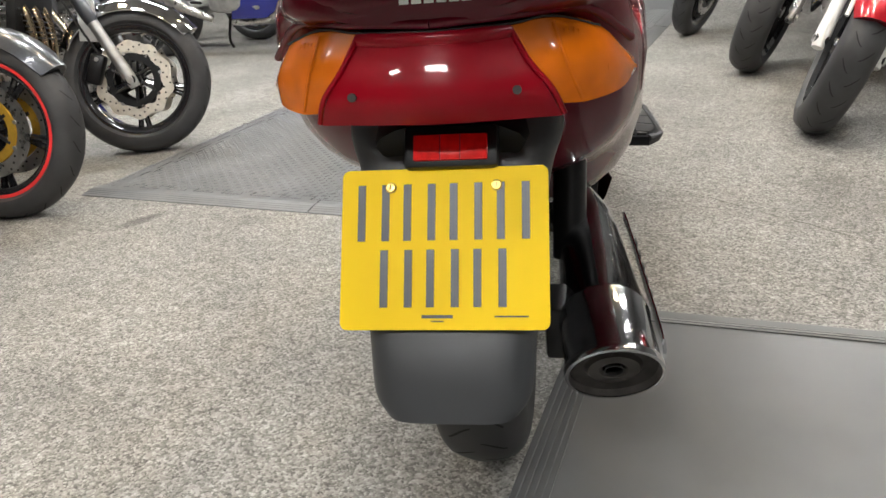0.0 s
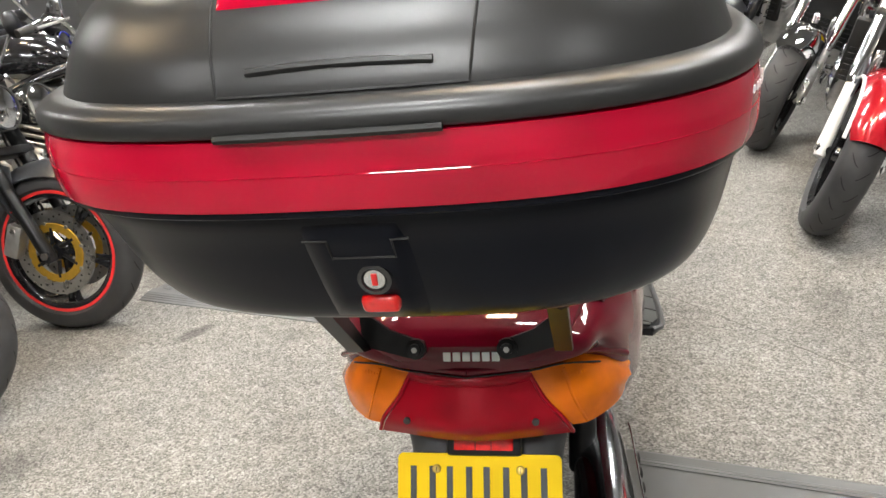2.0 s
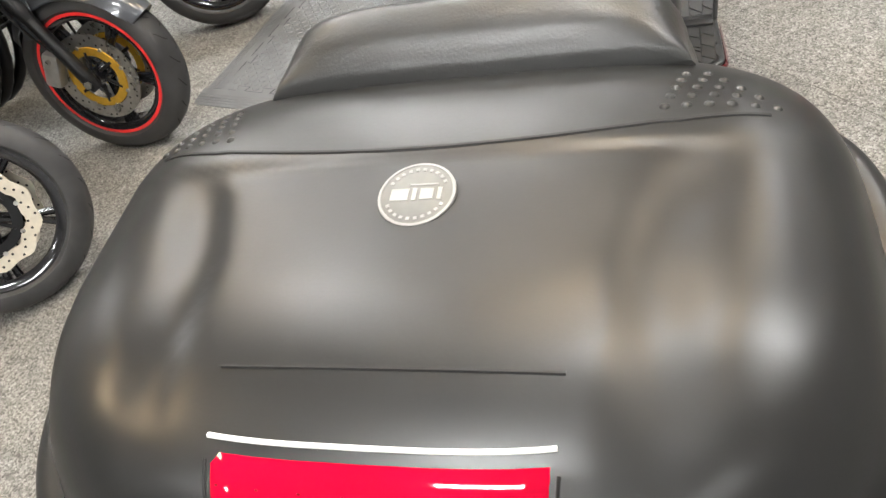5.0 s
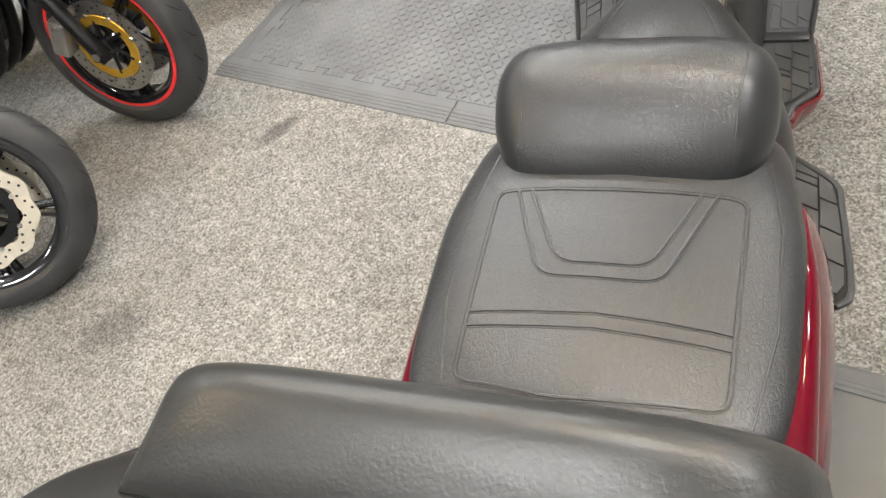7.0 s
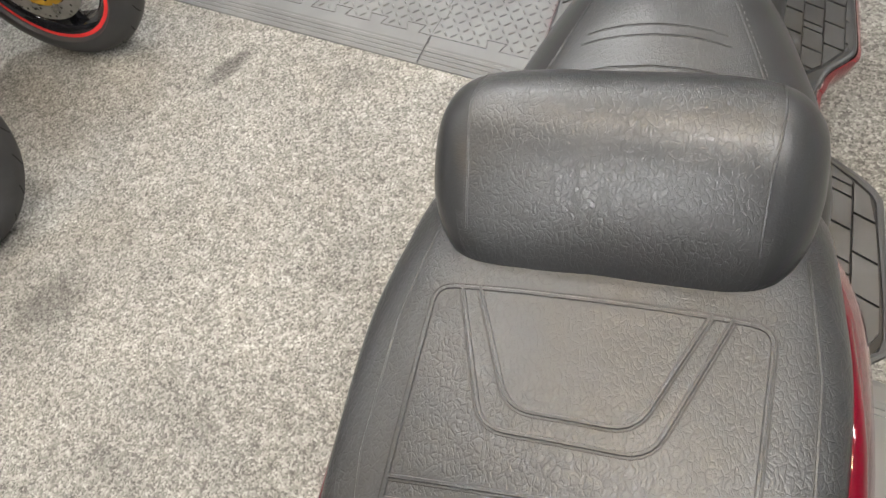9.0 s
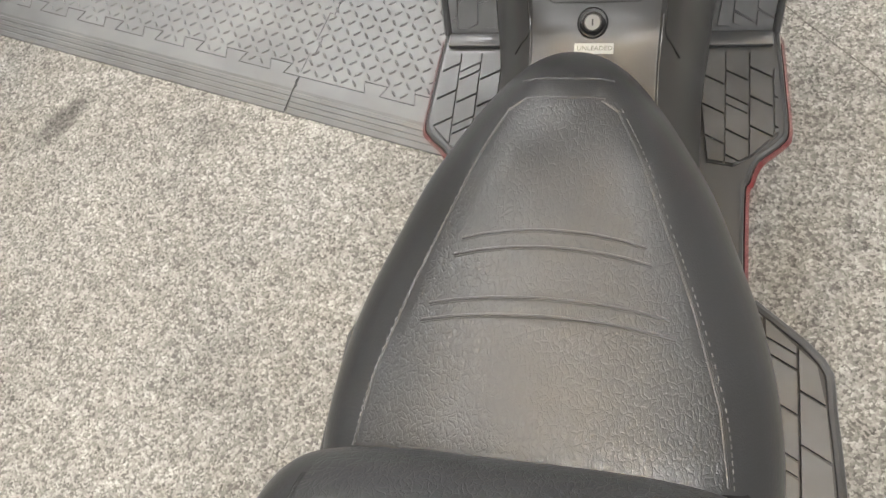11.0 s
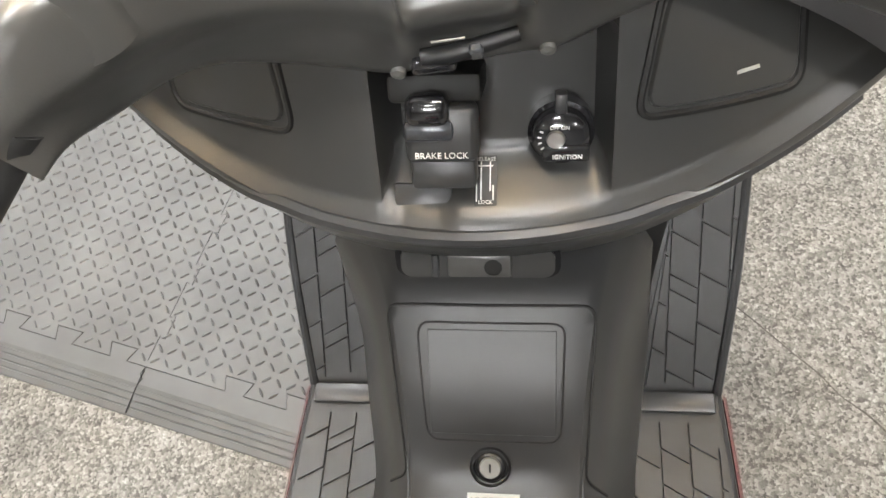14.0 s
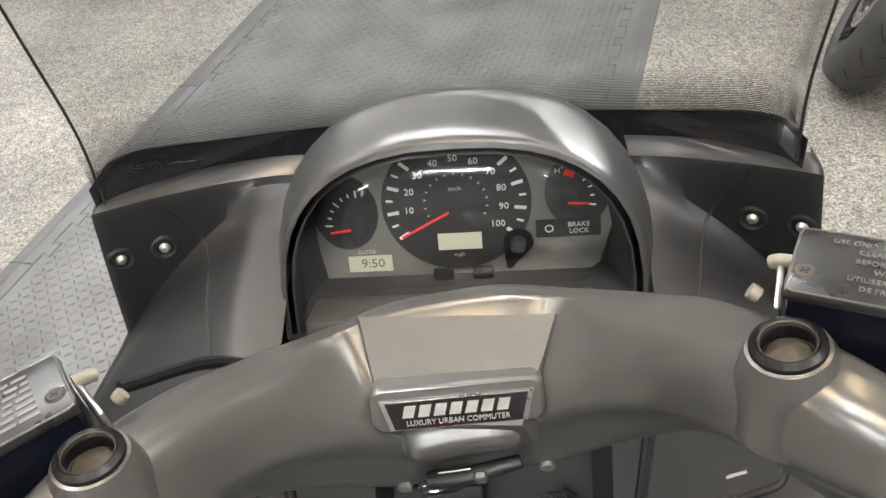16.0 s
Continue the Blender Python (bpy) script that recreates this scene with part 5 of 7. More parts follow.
# diagram beside the lever
DM = facing((0.010, console_y(0.010, 0.8425) + 0.018, 0.8450), (0, -0.36, 0.93))
dg = part("lever_diagram", rbox((0.015, 0.034, 0.0004), DM, 0), BLACK_SATIN, console, "small diagram sticker, RELEASE above LOCK")
lettering("RELEASE", 0.0036, DM @ pose(0, 0.0145, 0.0004), WHITE_INK, dg)
lettering("LOCK", 0.0036, DM @ pose(0, -0.0145, 0.0004), WHITE_INK, dg)
for x, y, w, h in ((-0.003, 0, 0.0009, 0.026), (0.003, 0.003, 0.0009, 0.020), (0.0, 0.010, 0.010, 0.0009), (0.005, -0.008, 0.0009, 0.01), (-0.006, 0.0, 0.0007, 0.028)):
    part("diagram_line", rbox((w, h, 0.0003), DM @ pose(x, y, 0.0004), 0), WHITE_INK, dg)
# ignition switch
IM = facing((0.059, 1.372, 0.868), (0, -0.86, 0.51)) @ Matrix.Scale(0.82, 4)
ig = part("ignition_switch", lathe([(0.0, 0.012), (0.017, 0.012), (0.0215, 0.009), (0.023, 0.0), (0.026, -0.002), (0.026, -0.02)], IM, 30), BLACK_PAINT, console, "black ignition lock lettered in white")
part("ignition_face", rbox((0.036, 0.014, 0.006), IM @ pose(0.004, -0.012, 0.010), 0.002), BLACK_PAINT, ig)
part("key_barrel", lathe([(0.0, 0.0145), (0.0065, 0.0145), (0.0075, 0.012)], IM @ pose(-0.004, 0.0, 0), 20), STEEL, ig)
part("shutter_knob", rbox((0.009, 0.016, 0.012), IM @ pose(0.0, 0.028, 0.006), 0.0015), GREY_PLASTIC, ig)
lettering("IGNITION", 0.0052, IM @ pose(0.005, -0.0145, 0.0136), WHITE_INK, ig)
lettering("OFF ON", 0.0042, IM @ pose(-0.001, 0.0095, 0.0126), WHITE_INK, ig)
for k in range(5):
    a = radians(150 + 22 * k)
    part("switch_mark", rbox((0.003, 0.0012, 0.0004), IM @ pose(-0.004 + 0.0125 * math.cos(a), 0.0125 * math.sin(a), 0.0124) @ pose(0, 0, 0, 0, 0, 150 + 22 * k), 0), WHITE_INK, ig)

# ---- handlebar and controls, turned a little towards the left about the raked steering axis ----
STEER = Matrix.Translation((0.003, 1.40, 0.98)) @ Matrix.Rotation(radians(7.5), 4, Vector((0, -0.45, 0.89)).normalized()) @ Matrix.Translation((0, -1.40, -0.98))
# stations from the middle outwards: far upper edge, lower edge, bulge towards the rider, where the ridge lies
BAR_ROWS = [((0.0, 1.434, 1.030), (0.0, 1.381, 0.931), 0.052, 0.44), ((0.034, 1.433, 1.029), (0.028, 1.381, 0.931), 0.052, 0.44), ((0.066, 1.426, 1.027), (0.050, 1.379, 0.932), 0.044, 0.47), ((0.097, 1.394, 1.050), (0.082, 1.369, 0.958), 0.035, 0.52), ((0.116, 1.358, 1.078), (0.110, 1.357, 0.982), 0.029, 0.55),
            ((0.126, 1.325, 1.100), (0.129, 1.341, 1.003), 0.027, 0.56), ((0.136, 1.300, 1.113), (0.141, 1.318, 1.020), 0.026, 0.58), ((0.150, 1.283, 1.115), (0.149, 1.290, 1.036), 0.024, 0.58), ((0.170, 1.268, 1.108), (0.156, 1.263, 1.052), 0.021, 0.55), ((0.190, 1.255, 1.098), (0.161, 1.244, 1.056), 0.019, 0.5)]
BAR_ROWS = [((-t[0], *t[1:]), (-b[0], *b[1:]), h, q) for t, b, h, q in BAR_ROWS[:0:-1]] + BAR_ROWS
mids = [(Vector(t) + Vector(b)) / 2 for t, b, h, q in BAR_ROWS]
rings = []
for i, (t, b, h, q) in enumerate(BAR_ROWS):
    t, b = Vector(t), Vector(b)
    along = (mids[min(i + 1, len(mids) - 1)] - mids[max(i - 1, 0)]).normalized()
    rise = t - b
    out = along.cross(rise).normalized()
    if out.dot(Vector((-0.5 * t.x, -0.25, 0.3))) < 0:
        out = -out
    flat = smoothstep(0.11, 0.06, abs(t.x))
    sec = [(1.0, 0.0), (0.99, 0.42 - 0.37 * flat), (0.90, 0.78 - 0.55 * flat), (q + 0.09, 0.99 - 0.10 * flat), (q - 0.06, 0.95), (q * 0.55, 0.56), (0.06, 0.22), (0.0, 0.0), (0.06, -0.35), (0.3, -0.6), (0.7, -0.66), (0.97, -0.5)]
    loop = [b + rise * u + out * (h * v) for u, v in sec]
    rings.append([STEER @ p for p in spline(loop + loop[:3], 3)[3:39]])
hb = part("handlebar_cover", skin(rings, fine=5), BAR_PLASTIC, scooter, "dark grey moulded handlebar cover")
# raised trapezoid plate round the badge
CP = facing(STEER @ Vector((0.0, 1.391, 1.0112)), STEER.to_3x3() @ Vector((0, -0.375, 0.927)))
part("centre_panel", slab([(-0.044, -0.032), (0.044, -0.032), (0.064, 0.040), (-0.064, 0.040)], -0.012, 0.0062, CP, inset=0.009), PANEL_PLASTIC, hb, smooth=False)
QN = STEER.to_3x3() @ Vector((0, -0.86, 0.51))
QM = facing(STEER @ Vector((0.0, 1.3715, 1.0125)), QN)
part("badge_housing", skin([[QM @ Vector((x * w, y * k + 0.002, z)) for x, y in round_poly(0.094, 0.025, 0.006)] for z, w, k in ((-0.05, 1.0, 1.0), (-0.004, 1.0, 1.0), (0.0005, 0.985, 0.95), (0.0022, 0.95, 0.88))]), BAR_PLASTIC, hb)
for nm, sc, z0, z1, mt, lb in (("badge_frame", 1.0, 0.0, 0.0042, STEEL, "chrome framed name badge with plain bars"), ("badge_field", 0.93, 0.002, 0.0048, BLACK_PAINT, "")):
    part(nm, slab([(-0.042 * sc, 0.0085 * sc), (-0.0375 * sc, -0.0085 * sc), (0.0375 * sc, -0.0085 * sc), (0.042 * sc, 0.0085 * sc)], z0, z1, QM, inset=0.0008), mt, hb, lb, smooth=False)
for k in range(7):
    x = -0.0262 + k * 0.0084
    part("badge_mark", slab([(x - 0.0034, -0.001), (x + 0.0026, -0.001), (x + 0.0046, 0.0055), (x - 0.0014, 0.0055)], 0.0046, 0.0054, QM), SILVER_PRINT, hb, smooth=False)
lettering("LUXURY URBAN COMMUTER", 0.0042, QM @ pose(0.0, -0.0045, 0.0050), SILVER_PRINT, hb)
# switch and screws under the cover
UM = facing(STEER @ Vector((-0.006, 1.3655, 0.960)), STEER.to_3x3() @ Vector((0, -0.95, -0.28)))
part("storage_switch", tube([UM @ Vector((-0.020, -0.002, 0.003)), UM @ Vector((0.0, 0.001, 0.004)), UM @ Vector((0.034, 0.007, 0.001))], [0.0050, 0.0055, 0.0042], 12), COWL, hb)
part("switch_tip", rbox((0.026, 0.010, 0.010), UM @ pose(-0.014, -0.006, 0.006), 0.004, 2), BLACK_PAINT, hb)
part("switch_stem", rbox((0.008, 0.011, 0.006), UM @ pose(0.010, 0.003, 0.006), 0.0015, 1), GREY_PAINT, hb)
part("cover_mark", rbox((0.018, 0.0016, 0.0006), UM @ pose(-0.004, 0.016, 0.004), 0), GREY_INK, hb)
for x in (-0.044, 0.043):
    part("cover_screw", lathe([(0.0, 0.004), (0.0045, 0.003), (0.005, 0.0)], facing(STEER @ Vector((x, 1.376, 0.936)), (0, -0.85, -0.1)), 12), BADGE_GREY, hb)
LID_TEXT = ("USE ONLY DOT4 BRAKE FLUID", "CLEAN FILLER CAP", "BEFORE REMOVING", "WARNING", "UTILISER DU LIQUIDE", "DE FREIN DOT4")
for s in (-1, 1):
    gm = [STEER @ Vector(p) for p in ((s * 0.168, 1.262, 1.080), (s * 0.22, 1.222, 1.045), (s * 0.30, 1.165, 1.005))]
    part("grip", tube(gm, [0.020, 0.019, 0.019], 14), RUBBER, hb, "black rubber grip")
    part("lever", tube([STEER @ Vector(p) for p in ((s * 0.185, 1.315, 1.105), (s * 0.23, 1.285, 1.075), (s * 0.31, 1.215, 1.02))], [0.009, 0.006, 0.005], 8), STEEL, hb)
    # fluid reservoir, swept back along the bar
    ax = Vector((s * 0.84, -0.53, 0.06)).normalized()
    ay = Vector((s * 0.51, 0.86, -0.03))
    ay = (ay - ax * ay.dot(ax)).normalized()
    if s < 0:
        ax = -ax
    az = ax.cross(ay)
    rm = STEER @ Matrix.Translation((s * 0.1735, 1.3085, 1.120)) @ Matrix((ax, ay, az)).transposed().to_4x4() @ Matrix.Scale(0.72, 4)
    res = part("brake_reservoir", rbox((0.092, 0.048, 0.044), rm @ pose(0, 0, -0.004), 0.004, 2), SHELL_BLACK, hb, "black brake fluid reservoir with a printed lid")
    cap = part("reservoir_lid", rbox((0.096, 0.051, 0.008), rm @ pose(0, 0, 0.020), 0.0025, 2), LID_BLACK, res, "worn black lid with faint print")
    part("lid_edge", tube([rm @ Vector((x, y, 0.0232)) for x, y in round_poly(0.094, 0.049, 0.004, 2) + [(0.047, 0.0205)]], 0.0006, 5, fine=0), BAR_PLASTIC, cap)
    for q in (-1, 1):
        scw = part("lid_screw", lathe([(0.0, 0.0252), (0.0045, 0.0254), (0.006, 0.024)], rm @ pose(q * 0.040, q * s * 0.010, 0), 16), SOOT, cap)
        for a in (35, 125):
            part("cross_slot", rbox((0.005, 0.0011, 0.0005), rm @ pose(q * 0.040, q * s * 0.010, 0.0255, 0, 0, a), 0), BLACK_GAP, scw)
    if s > 0:
        for k, txt in enumerate(LID_TEXT):
            lettering(txt, 0.0047, rm @ pose(0.002, 0.017 - k * 0.0066, 0.0243), FAINT_INK, cap)
    else:
        rnd = random.Random(5)
        for k in range(7):
            x = -0.030
            while x < 0.028:
                w = rnd.uniform(0.004, 0.011)
                part("print_mark", rbox((w, 0.0026, 0.0003), rm @ pose(-x - w / 2, 0.017 - k * 0.0056, 0.0243), 0), FAINT_INK, cap)
                x += w + 0.0018
    part("hose_bolt", tube([rm @ Vector((-s * 0.048, 0.016, 0.004)), rm @ Vector((-s * 0.056, 0.017, 0.003)), rm @ Vector((-s * 0.061, 0.017, 0.001))], [0.0036, 0.0034, 0.0028], 12, fine=2), CREAM, res, "cream plastic plug")
    part("hose_collar", lathe([(0.0, 0.003), (0.0046, 0.003), (0.005, 0.0), (0.0046, -0.003)], rm @ Matrix.Translation((-s * 0.066, 0.004, -0.012)) @ Matrix.Rotation(radians(-s * 60), 4, "Y"), 14), CREAM, res)
    part("clamp", rbox((0.004, 0.034, 0.022), rm @ pose(-s * 0.052, -0.004, -0.006, 0, 0, 8), 0.0015), STEEL, res)
    # empty mirror socket let into the cover
    cm = STEER @ Matrix.Translation((s * 0.1335, 1.2995, 1.1195)) @ Matrix.Rotation(radians(-6), 4, "X") @ Matrix.Rotation(radians(-s * 8), 4, "Y")
    mo = part("mount_cup", lathe([(0.0098, -0.008), (0.0098, 0.001), (0.0115, 0.0028), (0.0136, 0.001), (0.0142, -0.004), (0.0145, -0.010)], cm, 28), BLACK_SATIN, hb)
    part("socket_boss", lathe([(0.0138, -0.001), (0.0152, -0.0015), (0.0172, -0.006), (0.020, -0.016), (0.024, -0.04)], cm, 28), BAR_PLASTIC, hb)
    part("cup_rim", lathe([(0.0095, 0.0), (0.0098, 0.0018), (0.0104, 0.0022), (0.0108, 0.0012)], cm, 28), SOOT, mo)
    part("cup_bolt", lathe([(0.0, -0.005), (0.008, -0.005), (0.0098, -0.0065)], cm, 20), RUSTY, mo)
part("cable", tube([(-0.10, 1.42, 0.975), (-0.14, 1.41, 1.01), (-0.175, 1.37, 1.04)], 0.004, 8), BLACK_SATIN, scooter)

# ---- instruments ----
DX = 0.001
DN = Vector((0, -0.93, 0.37)).normalized()
DC = Vector((DX - 0.004, 1.538, 1.002))
DMX = facing(DC, DN) @ Matrix.Translation((0, 0.004, 0)) @ Matrix.Diagonal((0.97, 0.92, 1, 1))


def hood_ring(y, w, zt, zb, thick):
    out, inn = [], []
    for k in range(25):
        a = radians(-24 + 228 * k / 24)
        c, s = math.cos(a), math.sin(a)
        f = lambda ww, hh: (lambda z: Vector((DX + ww * math.copysign(abs(c) ** 0.8, c), y + 0.55 * (z - 0.96), z)))(zb + (hh - zb) * max(-0.15, math.copysign(abs(s) ** 0.72, s)))
        out.append(f(w, zt))
        inn.append(f(w - thick, zt - thick * 0.8))
    return out + inn[::-1]


hood = part("instrument_hood", skin([hood_ring(*r) for r in ((1.456, 0.116, 1.075, 0.985, 0.004), (1.461, 0.121, 1.080, 0.98, 0.010), (1.49, 0.128, 1.084, 0.975, 0.013), (1.51, 0.126, 1.082, 0.97, 0.014), (1.54, 0.112, 1.06, 0.965, 0.03))], caps=False, fine=4), GREY_PLASTIC, scooter, "dark grey instrument hood")
part("instrument_tray", rbox((0.25, 0.10, 0.012), pose(DX, 1.485, 0.950, 10), 0.004), GREY_PLASTIC, scooter)
DPOLY = [(-0.103, -0.056), (0.088, -0.056), (0.101, -0.046), (0.110, -0.015), (0.103, 0.02), (0.075, 0.052), (0.035, 0.066), (-0.03, 0.067), (-0.078, 0.052), (-0.108, 0.018), (-0.114, -0.02), (-0.111, -0.046)]
face = part("dial_panel", slab(DPOLY, -0.012, 0.0, DMX), DIAL_GREY, scooter, "instrument panel with dials behind clear plastic", smooth=False)


part("panel_bezel", slab([(p[0] * 1.13, p[1] * 1.13 - 0.004) for p in DPOLY], -0.02, -0.004, DMX, inset=0.001), GREY_PLASTIC, face, smooth=False)


def disc(cx, cy, r, z, mat, name, squash=1.0, n=40):
    return part(name, slab([(cx + r * math.cos(2 * math.pi * k / n), cy + r * squash * math.sin(2 * math.pi * k / n)) for k in range(n)], z - 0.001, z, DMX), mat, face, smooth=False)


SX, SY = 0.0, 0.008
disc(SX, SY, 0.054, 0.0012, DIAL, "speedometer")
for k in range(21):
    a = radians(212 - 244 * k / 20)
    big = k % 2 == 0
    ln = 0.0085 if big else 0.005
    part("speed_tick", rbox((ln, 0.0026 if big else 0.0016, 0.0004), DMX @ pose(SX + (0.0505 - ln / 2) * math.cos(a), SY + (0.0505 - ln / 2) * math.sin(a), 0.0015) @ pose(0, 0, 0, 0, 0, math.degrees(a)), 0), WHITE_INK, face)
    if big and k >= 2:
        lettering(str(5 * k), 0.0072, DMX @ pose(SX + 0.0345 * math.cos(a), SY + 0.0345 * math.sin(a), 0.0014), WHITE_INK, face, thick=0.0002)
for k in range(15):
    a = radians(205 - 230 * k / 14)
    part("inner_tick", rbox((0.002, 0.001, 0.0003), DMX @ pose(SX + 0.0225 * math.cos(a), SY + 0.0225 * math.sin(a), 0.0014) @ pose(0, 0, 0, 0, 0, math.degrees(a)), 0), GREY_INK, face)
lettering("km/h", 0.0046, DMX @ pose(SX, SY + 0.011, 0.0014), GREY_INK, face)
part("speed_needle", rbox((0.040, 0.0016, 0.001), DMX @ pose(SX - 0.023, SY - 0.016, 0.0035) @ pose(0, 0, 0, 0, 0, 28), 0), RED_INK, face)
part("lcd_display", rbox((0.032, 0.0135, 0.0006), DMX @ pose(0.001, -0.0225, 0.0026), 0.0002, 1), LCD, face)
lettering("mph", 0.0046, DMX @ pose(0.0, -0.034, 0.0014), GREY_INK, face)
disc(-0.093 + 0.012, 0.004, 0.024, 0.0008, DIAL, "fuel_gauge", 1.25)
disc(0.086, 0.012, 0.023, 0.0008, DIAL, "temperature_gauge", 1.2)
for cx, cy, a0, a1 in ((-0.070, -0.008, 175, 95), (0.072, 0.006, 80, -10)):
    for k in range(7):
        a = radians(a0 + (a1 - a0) * k / 6)
        part("gauge_tick", rbox((0.0055 if k % 3 == 0 else 0.003, 0.0012, 0.0004), DMX @ pose(cx + 0.0245 * math.cos(a), cy + 0.027 * math.sin(a), 0.0012) @ pose(0, 0, 0, 0, 0, math.degrees(a)), 0), WHITE_INK, face)
part("gauge_needle", rbox((0.015, 0.0017, 0.0008), DMX @ pose(-0.086, -0.0105, 0.0022) @ pose(0, 0, 0, 0, 0, 6), 0), RED_INK, face)
part("gauge_needle", rbox((0.015, 0.0017, 0.0008), DMX @ pose(0.087, 0.003, 0.0022) @ pose(0, 0, 0, 0, 0, -3), 0), RED_INK, face)
part("gauge_zone", rbox((0.0075, 0.0065, 0.0005), DMX @ pose(0.081, 0.027, 0.0014) @ pose(0, 0, 0, 0, 0, -22), 0), RED_INK, face)
lettering("H", 0.006, DMX @ pose(0.0725, 0.0285, 0.0014), WHITE_INK, face)
lettering("F", 0.006, DMX @ pose(-0.0665, 0.019, 0.0014), WHITE_INK, face)
lettering("CLOCK", 0.0042, DMX @ pose(-0.069, -0.029, 0.0006), GREY_INK, face)
part("clock_display", rbox((0.033, 0.0135, 0.0006), DMX @ pose(-0.067, -0.0385, 0.0012), 0.0002, 1), LCD, face)
lettering("9:50", 0.0105, DMX @ pose(-0.065, -0.0385, 0.0016), LCD_INK, face)
for x in (-0.013, 0.0165):
    part("dash_button", rbox((0.0155, 0.0115, 0.006), DMX @ pose(x, -0.0505, 0.002), 0.002, 2), BLACK_SATIN, face)
kn = part("trip_knob_base", slab([(0.043 + 0.011 * math.cos(a), -0.026 + 0.011 * math.sin(a)) for a in (radians(-20 + 12.2 * k) for k in range(18))] + [(0.034, -0.046), (0.037, -0.047)], 0.0, 0.003, DMX), BLACK_SATIN, face, smooth=False)
part("trip_knob", lathe([(0.0, 0.012), (0.0048, 0.012), (0.0055, 0.010), (0.0058, 0.003)], DMX @ pose(0.043, -0.026, 0), 20), GREY_PLASTIC, face)
part("warning_panel", rbox((0.046, 0.014, 0.0008), DMX @ pose(0.079, -0.0165, 0.0008), 0.0003, 1), DIAL, face)
lettering("BRAKE\nLOCK", 0.0052, DMX @ pose(0.0865, -0.0165, 0.0013), WHITE_INK, face)
part("lamp_symbol", lathe([(0.0032, 0.0013), (0.0022, 0.0013)], DMX @ pose(0.0655, -0.0165, 0), 14), WHITE_INK, face)
for s in (-1, 1):
    part("arrow_lamp", slab([(s * 0.052, 0.047), (s * 0.060, 0.052), (s * 0.060, 0.042)][::1 if s < 0 else -1], 0.0, 0.0012, DMX), BLACK_GAP, face, smooth=False)
lensm = [[DMX @ Vector((p[0] * f, p[1] * f, h)) for p in DPOLY] for f, h in ((1.01, 0.003), (1.0, 0.010), (0.9, 0.016), (0.5, 0.021), (0.1, 0.022))]
lz = part("dial_cover", skin(lensm, caps=False), DIAL_LENS, face)
lz.visible_shadow = False
part("panel_ledge", rbox((0.204, 0.012, 0.06), DMX @ pose(-0.006, -0.066, 0.022), 0.003, 2), BAR_PLASTIC, face)

# ---- inner fairing round the instruments: an upright wall that flares out into a shelf under the bar ----
FX = -0.011


def wall_y(f):
    return 1.565 - 0.045 * max(0.0, f) ** 1.5


def shelf_z(f):
    return 1.025 - 0.075 * f - 0.03 * max(0.0, f) ** 3


for s in (-1, 1):
    rows = []
    for k in range(11):
        f0 = 0.17 if s > 0 else 0.0
        f = f0 + (1.02 - f0) * k / 10
        x = FX + s * (0.105 + 0.128 * f)
        y, zt, zs = wall_y(f), 1.029 + 0.012 * f, shelf_z(f)
        zs = min(zs, zt - 0.02)
        rows.append([Vector((x, y + 0.024, zt - 0.002)), Vector((x, y + 0.006, zt + 0.001)), Vector((x, y - 0.001, zt - 0.001)), Vector((x, y - 0.003, zt - 0.006)), Vector((x, y - 0.006, zt * 0.5 + zs * 0.5 + 0.006)), Vector((x, y - 0.010, zs + 0.012)), Vector((x, y - 0.020, zs + 0.001)), Vector((x, y - 0.040, zs - 0.006)), Vector((x, y - 0.075, zs - 0.012)), Vector((x, 1.405, zs - 0.040))])
        rows[-1] = [p + Vector((s * 0.046 * max(0.0, f) * max(0, n - 3) / 6, 0, 0)) for n, p in enumerate(rows[-1])]
    last = rows[-1]
    rows.append([p + Vector((s * 0.006, 0.004 if n < 8 else 0.01, -0.004)) for n, p in enumerate(last)])
    rows.append([p + Vector((s * 0.008, 0.035, -0.010)) for p in last])
    pn = part("inner_fairing", skin(rows, closed=False, caps=False, fine=3), COWL, scooter, "satin charcoal inner fairing panel with screws")
    tree = BVHTree.FromPolygons([v.co for v in pn.data.vertices], [p.vertices for p in pn.data.polygons])
    for u, z in ((0.2065, 0.995), (0.2345, 0.997)):
        hit, n, _, _ = tree.ray_cast(Vector((FX + s * u, 1.2, z)), Vector((0, 1, 0)))
        if hit:
            n = -n if n.y > 0 else n
            fm = facing(hit, n)
            rec = part("screw_recess", lathe([(0.0, -0.0005), (0.006, -0.0003), (0.0085, 0.0012), (0.0105, 0.0)], fm, 20), COWL, pn)
            part("panel_screw", lathe([(0.0, 0.003), (0.002, 0.003), (0.0036, 0.0015), (0.004, 0.0)], fm, 16), ALLOY, rec)
    line = []
    for k in range(16):
        t = k / 15
        u, z = 0.200 - 0.055 * t, 1.036 - 0.11 * t
        hit, n, _, _ = tree.ray_cast(Vector((FX + s * u, 1.2, z + 0.12)), Vector((0, 0.94, -0.34)))
        if hit:
            line.append(hit)
    if len(line) > 3:
        part("panel_gap", tube(line, 0.0011, 6, fine=0), BLACK_GAP, pn)

